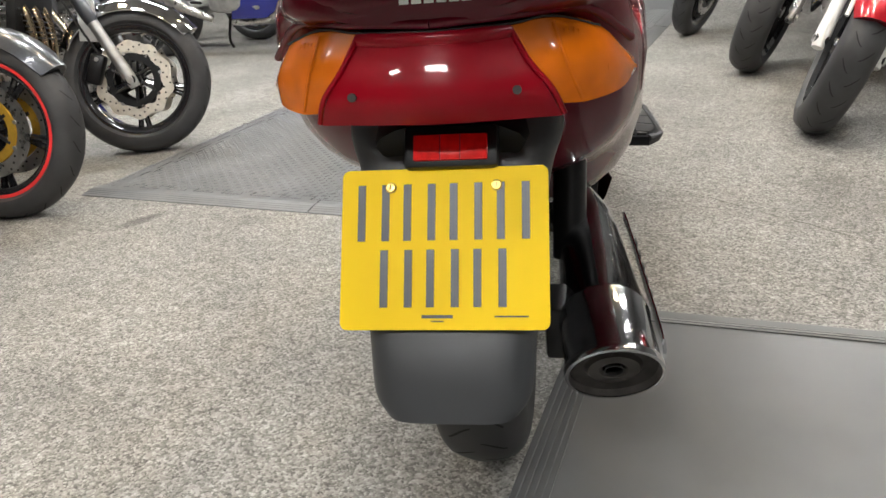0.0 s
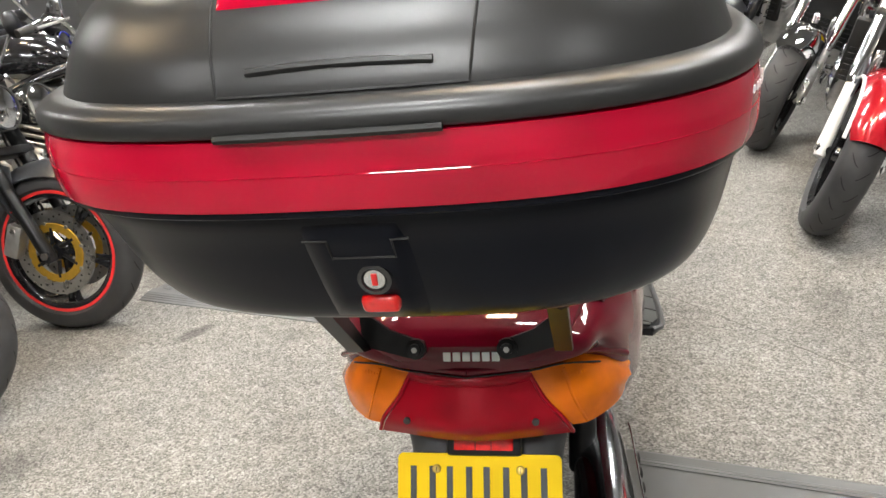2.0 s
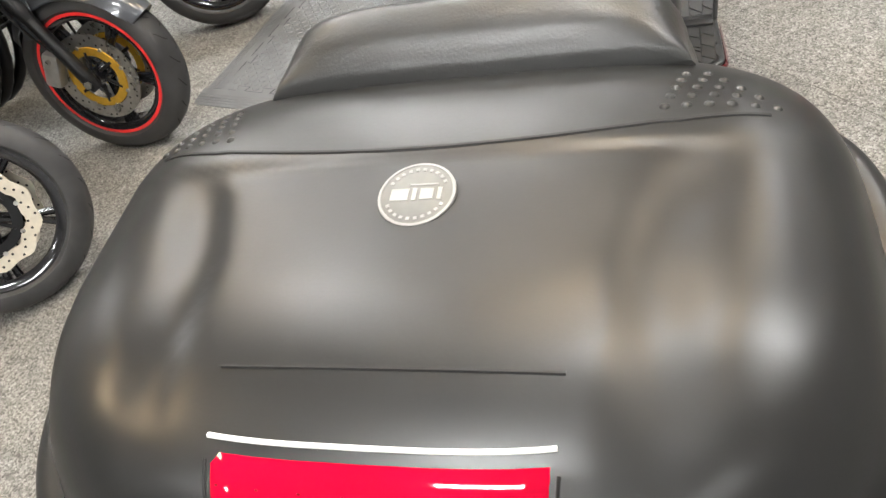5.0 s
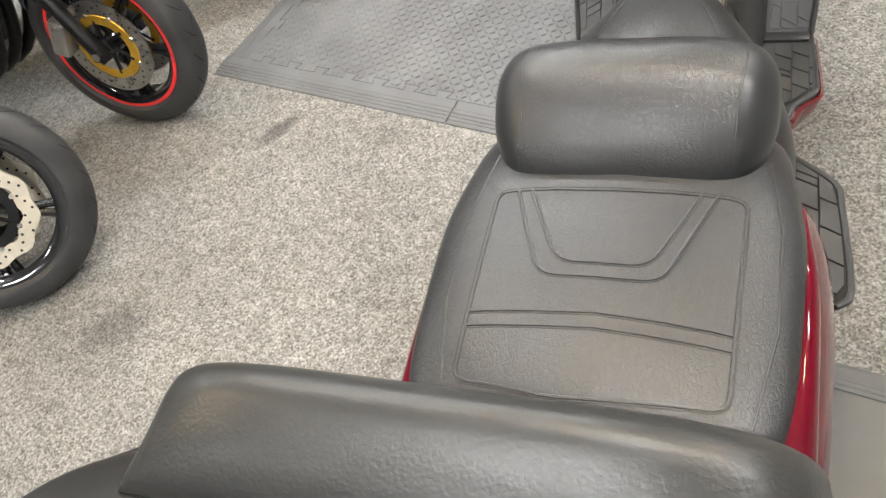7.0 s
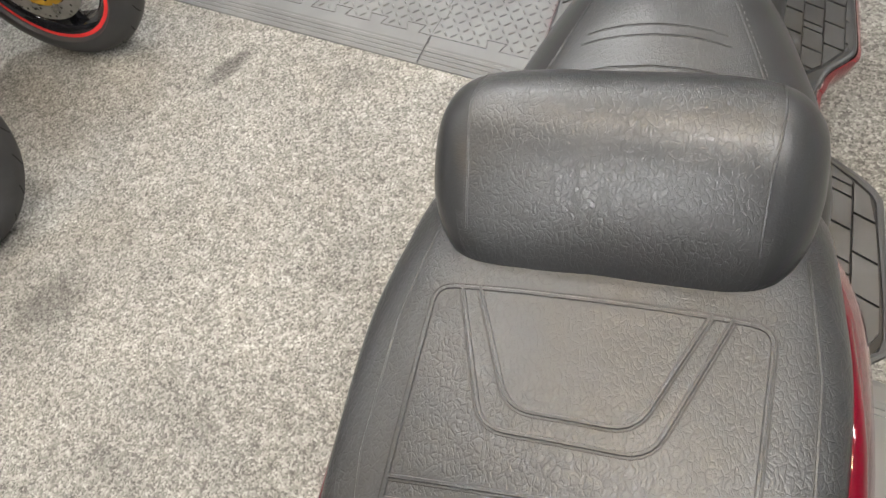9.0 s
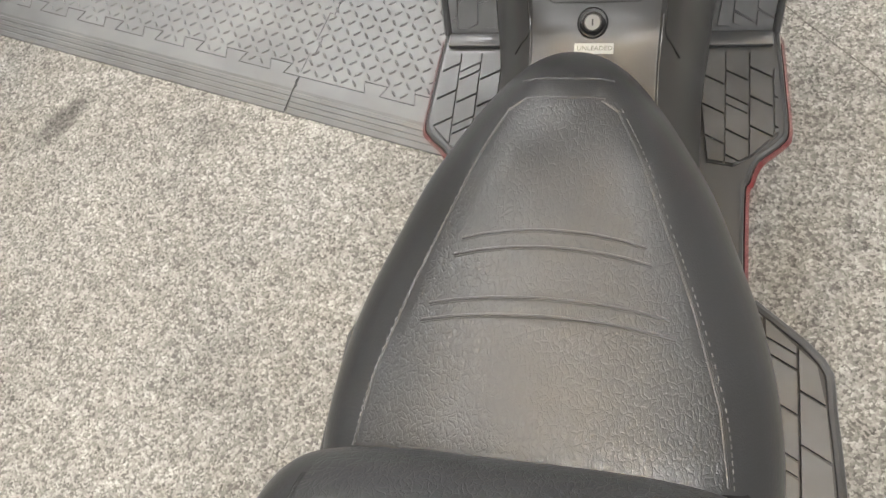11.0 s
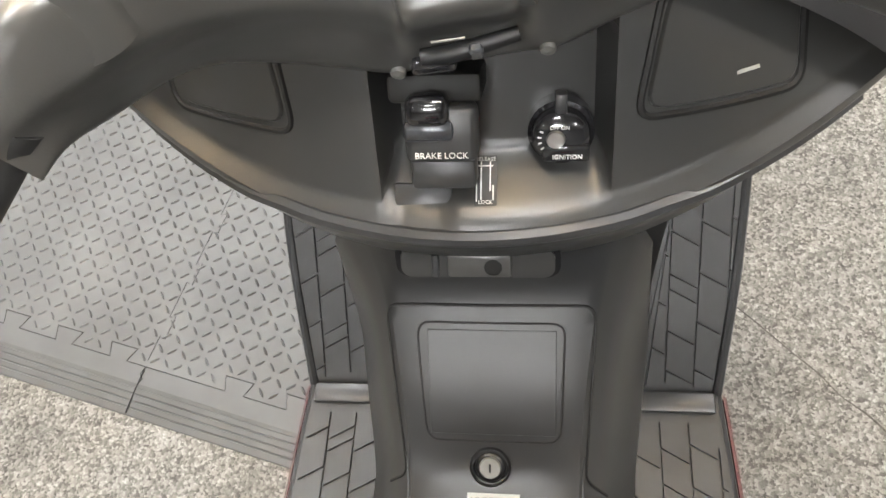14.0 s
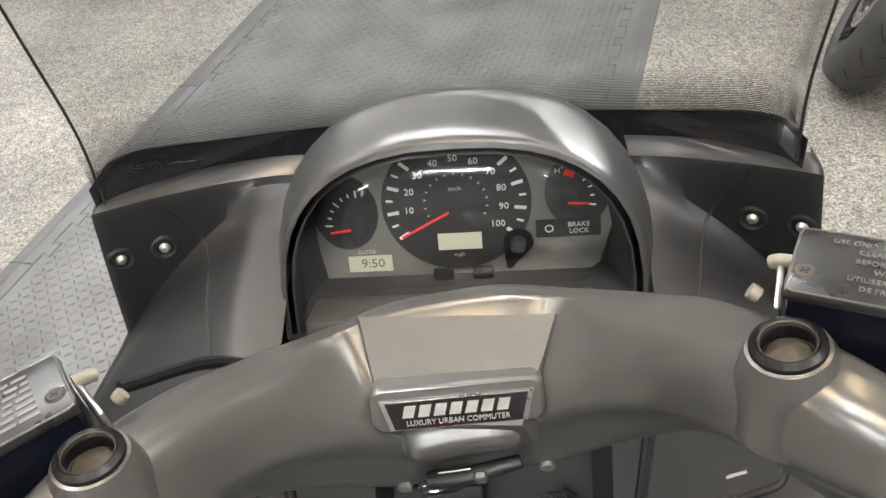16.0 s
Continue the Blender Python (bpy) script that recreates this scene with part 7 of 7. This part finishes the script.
def motorcycle(name, label, at, heading, lean, steer, spec):
    """A motorcycle whose front tyre touches the floor at `at`; local +y is forward, the stand leans it over to its left."""
    r = spec.get("r", 0.30)
    M = Matrix.Translation((at[0], at[1], 0)) @ Matrix.Rotation(radians(heading - 90), 4, "Z") @ Matrix.Rotation(radians(-lean), 4, "Y")
    bike = thing(name, label, "motorcycle", "parked motorcycles", Matrix.Translation((at[0], at[1], 0)))
    rake = radians(spec.get("rake", 25))
    wb = spec.get("wheelbase", 1.43)
    up = Vector((0, -math.sin(rake), math.cos(rake)))
    axle = Vector((0, 0, r))
    pivot = axle + Vector((0, -0.08, 0))
    S = M @ Matrix.Translation(pivot) @ Matrix.Rotation(radians(steer), 4, up) @ Matrix.Translation(-pivot)
    F = S @ Matrix.Translation(axle)
    fw = wheel(bike, F, spec)
    for side in spec.get("discs", (-1, 1)):
        brake_disc(fw, F, side, spec)
    rk = dict(spec, w=spec.get("rear_w", 0.17), r=r + 0.005)
    R = M @ Matrix.Translation((0, -wb, r + 0.005))
    rw = wheel(bike, R, rk)
    body, dark, metal = spec["paint"], spec.get("dark", BLACK_SATIN), spec.get("metal", ALLOY)
    fork_low, fork_up = spec.get("fork_low", BLACK_SATIN), spec.get("fork_up", BLACK_SATIN)
    fl = spec.get("fork", 0.62)
    for side in (-1, 1):
        x = side * 0.098
        p = lambda d, y=0.0, xx=x: S @ (axle + Vector((xx, 0.0, 0)) + up * d + Vector((0, y, 0)))
        leg = part("fork_leg", tube([p(-0.03), p(0.02), p(0.10), p(0.27)], [0.020, 0.026, 0.024, 0.022], 12, fine=2), fork_low, bike)
        part("fork_tube", tube([p(0.26), p(0.30), p(fl * 0.6), p(fl)], [0.024, 0.0285, 0.0285, 0.027], 12, fine=2), fork_up, bike)
        part("fork_slider", tube([p(0.10), p(0.30)], 0.0205, 12, fine=2), CHROME, bike)
        part("axle_clamp", tube([p(0.0, 0, side * 0.075), p(0.0, 0, side * 0.118)], 0.021, 12, fine=2), dark, bike)
        part("axle_nut", tube([p(0.0, 0, side * 0.116), p(0.0, 0, side * 0.126)], 0.014, 6, fine=0), STEEL, bike)
        if side in spec.get("discs", (-1, 1)):
            cm = S @ Matrix.Translation(axle + Vector((side * 0.072, -0.135, 0.055))) @ Matrix.Rotation(radians(-22), 4, "X")
            cal = part("caliper", rbox((0.06, 0.06, 0.125), cm, 0.012, 2), spec.get("caliper", BLACK_SATIN), bike)
            part("caliper_bolt", tube([cm @ Vector((side * 0.026, 0, 0.04)), cm @ Vector((side * 0.036, 0, 0.04))], 0.009, 8, fine=0), STEEL, cal)
            part("brake_hose", tube([cm @ Vector((0, 0, 0.06)), p(0.25, -0.06), p(0.45, -0.05), p(fl, 0.02)], 0.005, 6), BLACK_GAP, bike)
    # front mudguard over the tyre
    fw_w, rr = spec.get("w", 0.12) * 0.62, r + 0.022
    a0, a1 = spec.get("fender", (35, 150))
    rings = []
    for j in range(13):
        t = radians(a0 + (a1 - a0) * j / 12)
        flare = 1.0 if 0 < j < 12 else 0.75
        ring = []
        for k in range(11):
            u = -1 + 2 * k / 10
            d = rr + 0.012 - 0.055 * abs(u) ** 2.6
            ring.append(F @ Vector((u * fw_w * flare, d * math.cos(t), d * math.sin(t))))
        for k in range(10, -1, -1):
            u = -1 + 2 * k / 10
            d = rr + 0.008 - 0.055 * abs(u) ** 2.6
            ring.append(F @ Vector((u * fw_w * flare * 0.96, d * math.cos(t), d * math.sin(t))))
        rings.append(ring)
    part("front_mudguard", skin(rings), spec.get("fender_mat", body), bike)
    if spec.get("fender_trim"):
        for side in (-1, 1):
            part("mudguard_trim", tube([F @ Vector((side * fw_w, (rr - 0.042) * math.cos(radians(a0 + (a1 - a0) * j / 8)), (rr - 0.042) * math.sin(radians(a0 + (a1 - a0) * j / 8)))) for j in range(9)], 0.007, 8, fine=2), spec["fender_trim"], bike)
    for side in (-1, 1):
        part("mudguard_stay", slab([(-0.045, -0.05), (0.03, -0.06), (0.035, 0.10), (-0.03, 0.12)], -0.003, 0.003, F @ Matrix.Translation((side * 0.085, -0.13, 0.22)) @ Matrix.Rotation(radians(90), 4, "Y") @ Matrix.Rotation(radians(90), 4, "Z")), spec.get("stay_mat", GREY_PAINT), bike, smooth=False)
    top = axle + up * fl
    # yokes and bar
    for d in (fl - 0.02, fl - 0.2):
        part("yoke", rbox((0.25, 0.06, 0.035), S @ Matrix.Translation(axle + up * d) @ Matrix.Rotation(rake, 4, "X"), 0.01), dark, bike)
    h = spec.get("bar_rise", 0.10)
    bw = spec.get("bar_width", 0.36)
    part("handlebar", tube([S @ (top + Vector((x, y, z))) for x, y, z in ((-bw, -0.16, h * 0.7), (-bw * 0.62, -0.06, h), (-0.08, 0.0, 0.03), (0.08, 0.0, 0.03), (bw * 0.62, -0.06, h), (bw, -0.16, h * 0.7))], 0.012, 10), spec.get("bar_mat", BLACK_SATIN), bike)
    for side in (-1, 1):
        part("grip", tube([S @ (top + Vector((side * bw * 0.72, -0.09, h * 0.95))), S @ (top + Vector((side * bw * 1.03, -0.17, h * 0.65)))], 0.018, 10), RUBBER, bike)
        part("lever", tube([S @ (top + Vector((side * bw * 0.6, -0.02, h))), S @ (top + Vector((side * bw * 0.98, -0.10, h * 0.75)))], 0.007, 6), STEEL, bike)
        if spec.get("mirrors", True):
            part("mirror_stem", tube([S @ (top + Vector((side * bw * 0.55, -0.05, h))), S @ (top + Vector((side * bw * 0.8, -0.02, h + 0.16)))], 0.006, 6), spec.get("mirror_mat", BLACK_SATIN), bike)
            part("mirror", lathe([(0.0, 0.018), (0.04, 0.014), (0.055, 0.0), (0.0, -0.004)], S @ Matrix.Translation(top + Vector((side * bw * 0.86, -0.02, h + 0.19))) @ Matrix.Rotation(radians(-80), 4, "X"), 20), spec.get("mirror_mat", BLACK_SATIN), bike)
    # headlamps
    for x, rad in spec.get("lamps", ((0.0, 0.085),)):
        lm = S @ Matrix.Translation(top + Vector((x, spec.get("lamp_y", 0.10), spec.get("lamp_z", -0.11)))) @ Matrix.Rotation(radians(-82), 4, "X")
        hl = part("headlamp", lathe([(rad * 0.25, -0.13), (rad * 0.7, -0.10), (rad, -0.03), (rad * 1.05, 0.0), (rad * 1.02, 0.012), (rad * 0.93, 0.012)], lm, 28), spec.get("lamp_mat", CHROME), bike)
        part("lamp_reflector", lathe([(rad * 0.93, 0.008), (rad * 0.7, -0.03), (rad * 0.3, -0.06), (0.0, -0.065)], lm, 28), GLASS_LAMP, hl)
        part("lamp_glass", lathe([(rad * 0.95, 0.008), (rad * 0.6, 0.018), (0.0, 0.022)], lm, 28), DIAL_LENS, hl).visible_shadow = False
    # clocks
    part("instrument_pod", rbox((0.15, 0.06, 0.07), S @ Matrix.Translation(top + Vector((0, 0.05, 0.05))) @ Matrix.Rotation(radians(35), 4, "X"), 0.02, 2), BLACK_SATIN, bike)
    # body along the spine; back: distance behind the front axle
    L = lambda x, y, z: M @ Vector((x, -y, z))

    def hull(rows, name, mat, label="", e=2.4, n=24):
        rings = []
        for y, w, z0, z1 in rows:
            ring = []
            for k in range(n):
                a = 2 * math.pi * k / n
                c, s = math.cos(a), math.sin(a)
                ring.append(L(w * math.copysign(abs(c) ** (2 / e), c), y, (z0 + z1) / 2 + (z1 - z0) / 2 * math.copysign(abs(s) ** (2 / e), s)))
            rings.append(ring)
        return part(name, skin(rings, fine=4), mat, bike, label)

    hgt = spec.get("height", 0.0)
    hull([(0.36, 0.05, 0.82 + hgt, 0.90 + hgt), (0.42, 0.11, 0.79 + hgt, 0.97 + hgt), (0.56, 0.15, 0.78 + hgt, 1.01 + hgt), (0.70, 0.14, 0.77 + hgt, 0.99 + hgt), (0.82, 0.09, 0.77 + hgt, 0.90 + hgt), (0.88, 0.05, 0.77 + hgt, 0.84 + hgt)], "fuel_tank", body, spec.get("tank_label", ""))
    hull([(0.84, 0.08, 0.74 + hgt, 0.83 + hgt), (0.95, 0.14, 0.74 + hgt, 0.82 + hgt), (1.12, 0.13, 0.76 + hgt, 0.84 + hgt), (1.22, 0.11, 0.80 + hgt, 0.90 + hgt), (1.42, 0.08, 0.84 + hgt, 0.93 + hgt)], "seat", SEAT_SIDE)
    hull([(0.95, 0.10, 0.66 + hgt, 0.76 + hgt), (1.2, 0.11, 0.70 + hgt, 0.82 + hgt), (1.45, 0.075, 0.78 + hgt, 0.88 + hgt), (1.62, 0.03, 0.84 + hgt, 0.90 + hgt)], "tail_unit", spec.get("tail_mat", body))
    part("tail_lamp", rbox((0.10, 0.03, 0.04), M @ pose(0, -1.63, 0.87 + hgt), 0.008), RED_REFLECTOR, bike)
    part("rear_plate", rbox((0.19, 0.004, 0.15), M @ pose(0, -1.68, 0.66 + hgt, -20), 0.001, 1), PLATE_YELLOW, bike)
    part("rear_mudguard", rbox((0.16, 0.25, 0.02), M @ pose(0, -1.60, 0.74 + hgt, -35), 0.008), BLACK_SATIN, bike)
    # engine: crankcase, finned or plain barrels, covers
    part("crankcase", rbox((0.36, 0.44, 0.26), M @ pose(0, -0.72, 0.42), 0.05, 3), spec.get("engine_mat", metal), bike)
    for side in (-1, 1):
        part("engine_cover", lathe([(0.0, 0.03), (0.07, 0.03), (0.10, 0.018), (0.108, 0.0)], M @ Matrix.Translation((side * 0.18, -0.74, 0.40)) @ Matrix.Rotation(radians(90 * side), 4, "Y"), 28), metal, bike)
        part("engine_cover", lathe([(0.0, 0.022), (0.045, 0.022), (0.068, 0.012), (0.075, 0.0)], M @ Matrix.Translation((side * 0.18, -0.58, 0.45)) @ Matrix.Rotation(radians(90 * side), 4, "Y"), 24), metal, bike)
    for k in range(6):
        part("cylinder_fin", rbox((0.34 - 0.01 * (k % 2), 0.24, 0.016), M @ pose(0, -0.60 + 0.012 * k, 0.565 + k * 0.028, -18), 0.004, 1), spec.get("engine_mat", metal), bike)
    part("cylinder_head", rbox((0.33, 0.22, 0.09), M @ pose(0, -0.535, 0.755, -18), 0.02, 2), metal, bike)
    part("radiator", rbox((0.34, 0.04, 0.26), M @ pose(0, -0.38, 0.60, -12), 0.01), BLACK_GAP, bike)
    for k in range(10):
        part("radiator_fin", rbox((0.31, 0.006, 0.006), M @ pose(0, -0.357 - 0.004 * k + 0.02, 0.50 + k * 0.022, -12), 0.001, 1), BLACK_SATIN, bike)
    ex = spec.get("exhaust_mat", STEEL)
    for k in range(spec.get("pipes", 3)):
        x = (k - (spec.get("pipes", 3) - 1) / 2) * 0.09
        part("exhaust_header", tube([L(x, 0.46, 0.70), L(x, 0.36, 0.60), L(x, 0.37, 0.40), L(x * 0.7, 0.50, 0.24), L(x * 0.5 + 0.03, 0.80, 0.22)], 0.021, 10), ex, bike)
    for side in spec.get("cans", (1,)):
        part("silencer", tube([L(side * 0.10, 0.95, 0.25), L(side * 0.17, 1.10, 0.32), L(side * 0.20, 1.22, 0.40), L(side * 0.21, 1.58, spec.get("can_end", 0.62))], [0.025, 0.035, 0.055, 0.055], 14), spec.get("can_mat", STEEL), bike)
    for side in (-1, 1):
        part("frame_rail", tube([L(side * 0.07, 0.30, 0.86), L(side * 0.17, 0.55, 0.78), L(side * 0.18, 0.85, 0.62), L(side * 0.14, 0.98, 0.42)], 0.024, 10), spec.get("frame_mat", BLACK_PAINT), bike)
        part("subframe_rail", tube([L(side * 0.13, 0.9, 0.66), L(side * 0.11, 1.3, 0.76), L(side * 0.07, 1.55, 0.82)], 0.013, 8), spec.get("frame_mat", BLACK_PAINT), bike)
        part("swingarm", tube([L(side * 0.10, 0.95, 0.38), L(side * 0.12, 1.2, 0.34), L(side * 0.12, wb, r)], [0.035, 0.028, 0.026], 10), spec.get("swing_mat", metal), bike)
        part("footpeg", tube([L(side * 0.16, 1.0, 0.36), L(side * 0.27, 1.0, 0.36)], 0.011, 8), BLACK_SATIN, bike)
        part("indicator", tube([L(side * 0.08, 1.5, 0.80 + hgt), L(side * 0.15, 1.5, 0.80 + hgt), L(side * 0.20, 1.5, 0.80 + hgt)], [0.008, 0.014, 0.018], 8), AMBER_LENS, bike)
    part("chain_guard", rbox((0.03, 0.40, 0.05), M @ pose(-0.10, -1.2, 0.44, 5), 0.008), BLACK_SATIN, bike)
    part("side_stand", tube([L(-0.13, 0.95, 0.28), L(-0.20, 1.02, 0.12), L(-0.25 - 0.006 * lean, 1.06, 0.03 + 0.0045 * lean - 0.02)], 0.011, 8), BLACK_SATIN, bike)
    if spec.get("fairing"):
        fm = spec["fairing"]
        for side in (-1, 1):
            rows = []
            for z, ya, yb, w in ((0.24, 0.50, 0.78, 0.12), (0.34, 0.36, 0.72, 0.19), (0.48, 0.28, 0.64, 0.225), (0.62, 0.22, 0.56, 0.235), (0.78, 0.12, 0.42, 0.22), (0.90, 0.04, 0.34, 0.18), (0.97, 0.02, 0.28, 0.14)):
                ring = []
                for k in range(9):
                    f = k / 8
                    ring.append(L(side * w * (0.55 + 0.45 * math.sin(min(1.0, f * 1.6) * math.pi / 2)), ya + (yb - ya) * f, z))
                rows.append(ring)
            part("side_fairing", skin(rows, closed=False, caps=False, fine=3), fm, bike, spec.get("fairing_label", ""))
        hull([(-0.06, 0.03, 0.86, 0.92), (0.0, 0.13, 0.82, 0.99), (0.12, 0.18, 0.80, 1.06), (0.26, 0.17, 0.82, 1.08), (0.30, 0.1, 0.9, 1.06)], "nose_fairing", fm)
        part("screen", skin([[L(x, y, z) for x in (-w, -w * 0.6, 0, w * 0.6, w)] for w, y, z in ((0.15, 0.08, 1.05), (0.13, 0.18, 1.14), (0.08, 0.30, 1.22))], closed=False, caps=False, fine=3), SCREEN, bike)
    return bike


NAKED = dict(rim_mat=BLACK_PAINT, paint=BLACK_PAINT, fender_mat=GREY_PAINT, discs=(-1, 1), disc_mat=STEEL, spokes=5, twin=True)
motorcycle("motorcycle", "black twin-headlamp roadster with red-striped wheels and gold brake carriers", (-1.74, 1.43), 4, 12, -4,
           dict(NAKED, lamp_y=0.19, lamp_z=-0.02, stripe=RED_INK, carrier_mat=GOLD, disc_label="drilled steel brake disc", wheel_label="black cast wheel with a red rim stripe", lamps=((-0.10, 0.078), (0.10, 0.078)), caliper=ALLOY, bar_mat=BLACK_SATIN, engine_mat=BLACK_SATIN, metal=BLACK_SATIN, exhaust_mat=BLACK_SATIN, cans=(), stay_mat=GREY_PAINT, fork=0.60))
motorcycle("motorcycle", "black roadster with pale wave brake discs and graphite mudguard", (-1.80, 0.70), 6, 10, 36,
           dict(NAKED, fender=(62, 150), wave=0.006, disc_mat=material("pale_disc", (0.62, 0.57, 0.47), 0.4, metal=0.4, vary=0.1, scale=40), lamps=((-0.09, 0.075), (0.09, 0.075)), engine_mat=BLACK_SATIN, metal=BLACK_SATIN, exhaust_mat=BLACK_SATIN, cans=()))
motorcycle("motorcycle", "black motorcycle with silver wave brake discs and bronze exhaust pipes", (-1.64, 2.2), 12, 9, 4,
           dict(NAKED, wave=0.007, disc_mat=material("silver_disc", (0.66, 0.62, 0.54), 0.35, metal=0.6, vary=0.12, scale=40), fork_low=ALLOY, fork_up=GREY_PAINT, stay_mat=ALLOY, exhaust_mat=material("bronzed_pipe", (0.42, 0.33, 0.22), 0.25, metal=1.0, vary=0.2, scale=20), lamps=((0.0, 0.10),), fender_mat=CHROME, engine_mat=STEEL, can_mat=CHROME, bar_mat=CHROME, mirror_mat=CHROME, bar_rise=0.16))
CRUISER = dict(rim_mat=CHROME, paint=BLACK_PAINT, fender_mat=BLACK_PAINT, wire=True, discs=(1,), rake=33, fork=0.74, fork_low=CHROME, fork_up=CHROME, lamps=((0.0, 0.09),), engine_mat=STEEL, metal=CHROME, exhaust_mat=CHROME, can_mat=CHROME, cans=(1,), can_end=0.42, pipes=2, bar_rise=0.18, bar_width=0.42, bar_mat=CHROME, mirror_mat=CHROME, height=-0.06, fender=(10, 175))
motorcycle("motorcycle", "black and chrome cruiser with wire wheels", (-2.5, 3.25), 8, 9, 3, CRUISER)
motorcycle("motorcycle", "black and chrome cruiser with a wide handlebar", (-3.15, 3.9), 15, 9, -6, dict(CRUISER, bar_width=0.46))
motorcycle("motorcycle", "blue faired sports motorcycle with a silver frame", (-1.45, 4.62), -10, 9, 0,
           dict(rim_mat=BLACK_PAINT, paint=BLUE_PAINT, fender_mat=BLUE_PAINT, fairing=BLUE_PAINT, fairing_label="deep blue fairing panel", frame_mat=ALLOY, metal=ALLOY, swing_mat=ALLOY, lamps=(), spokes=3, cans=(1,), mirrors=False, fork_up=STEEL))
motorcycle("motorcycle", "blue motorcycle with a grey seat and yellow rear plate", (-2.35, 5.45), -10, 9, 0,
           dict(rim_mat=BLACK_PAINT, paint=BLUE_PAINT, fender_mat=BLUE_PAINT, fairing=BLUE_PAINT, frame_mat=ALLOY, metal=ALLOY, swing_mat=ALLOY, lamps=(), spokes=3, cans=(1,)))
motorcycle("motorcycle", "black motorcycle with chrome engine covers", (-0.75, 5.6), -20, 9, 0, dict(NAKED, engine_mat=STEEL, metal=CHROME, lamps=((0.0, 0.09),), paint=BLACK_PAINT))
motorcycle("motorcycle", "cherry red cruiser with white-edged front mudguard and chrome forks", (1.005, 2.14), 246, 16, 10,
           dict(CRUISER, wire=False, rim_mat=BLACK_PAINT, spokes=5, w=0.135, paint=RED_PAINT, fender_mat=RED_PAINT, fender_trim=WHITE_PAINT, fork_low=WHITE_PAINT, fender=(30, 165), discs=(-1,), r=0.305))
motorcycle("motorcycle", "black motorcycle with chrome forks and a fat front tyre", (1.01, 3.26), 237, 16, 8,
           dict(CRUISER, wire=False, rim_mat=BLACK_PAINT, spokes=5, w=0.15, fork_low=STEEL, fender=(55, 150), fender_mat=CHROME, r=0.31))
motorcycle("motorcycle", "black motorcycle on slim cast wheels", (0.89, 4.47), 233, 15, 8,
           dict(NAKED, w=0.12, fork_low=BLACK_SATIN, lamps=((0.0, 0.09),), disc_mat=STEEL))
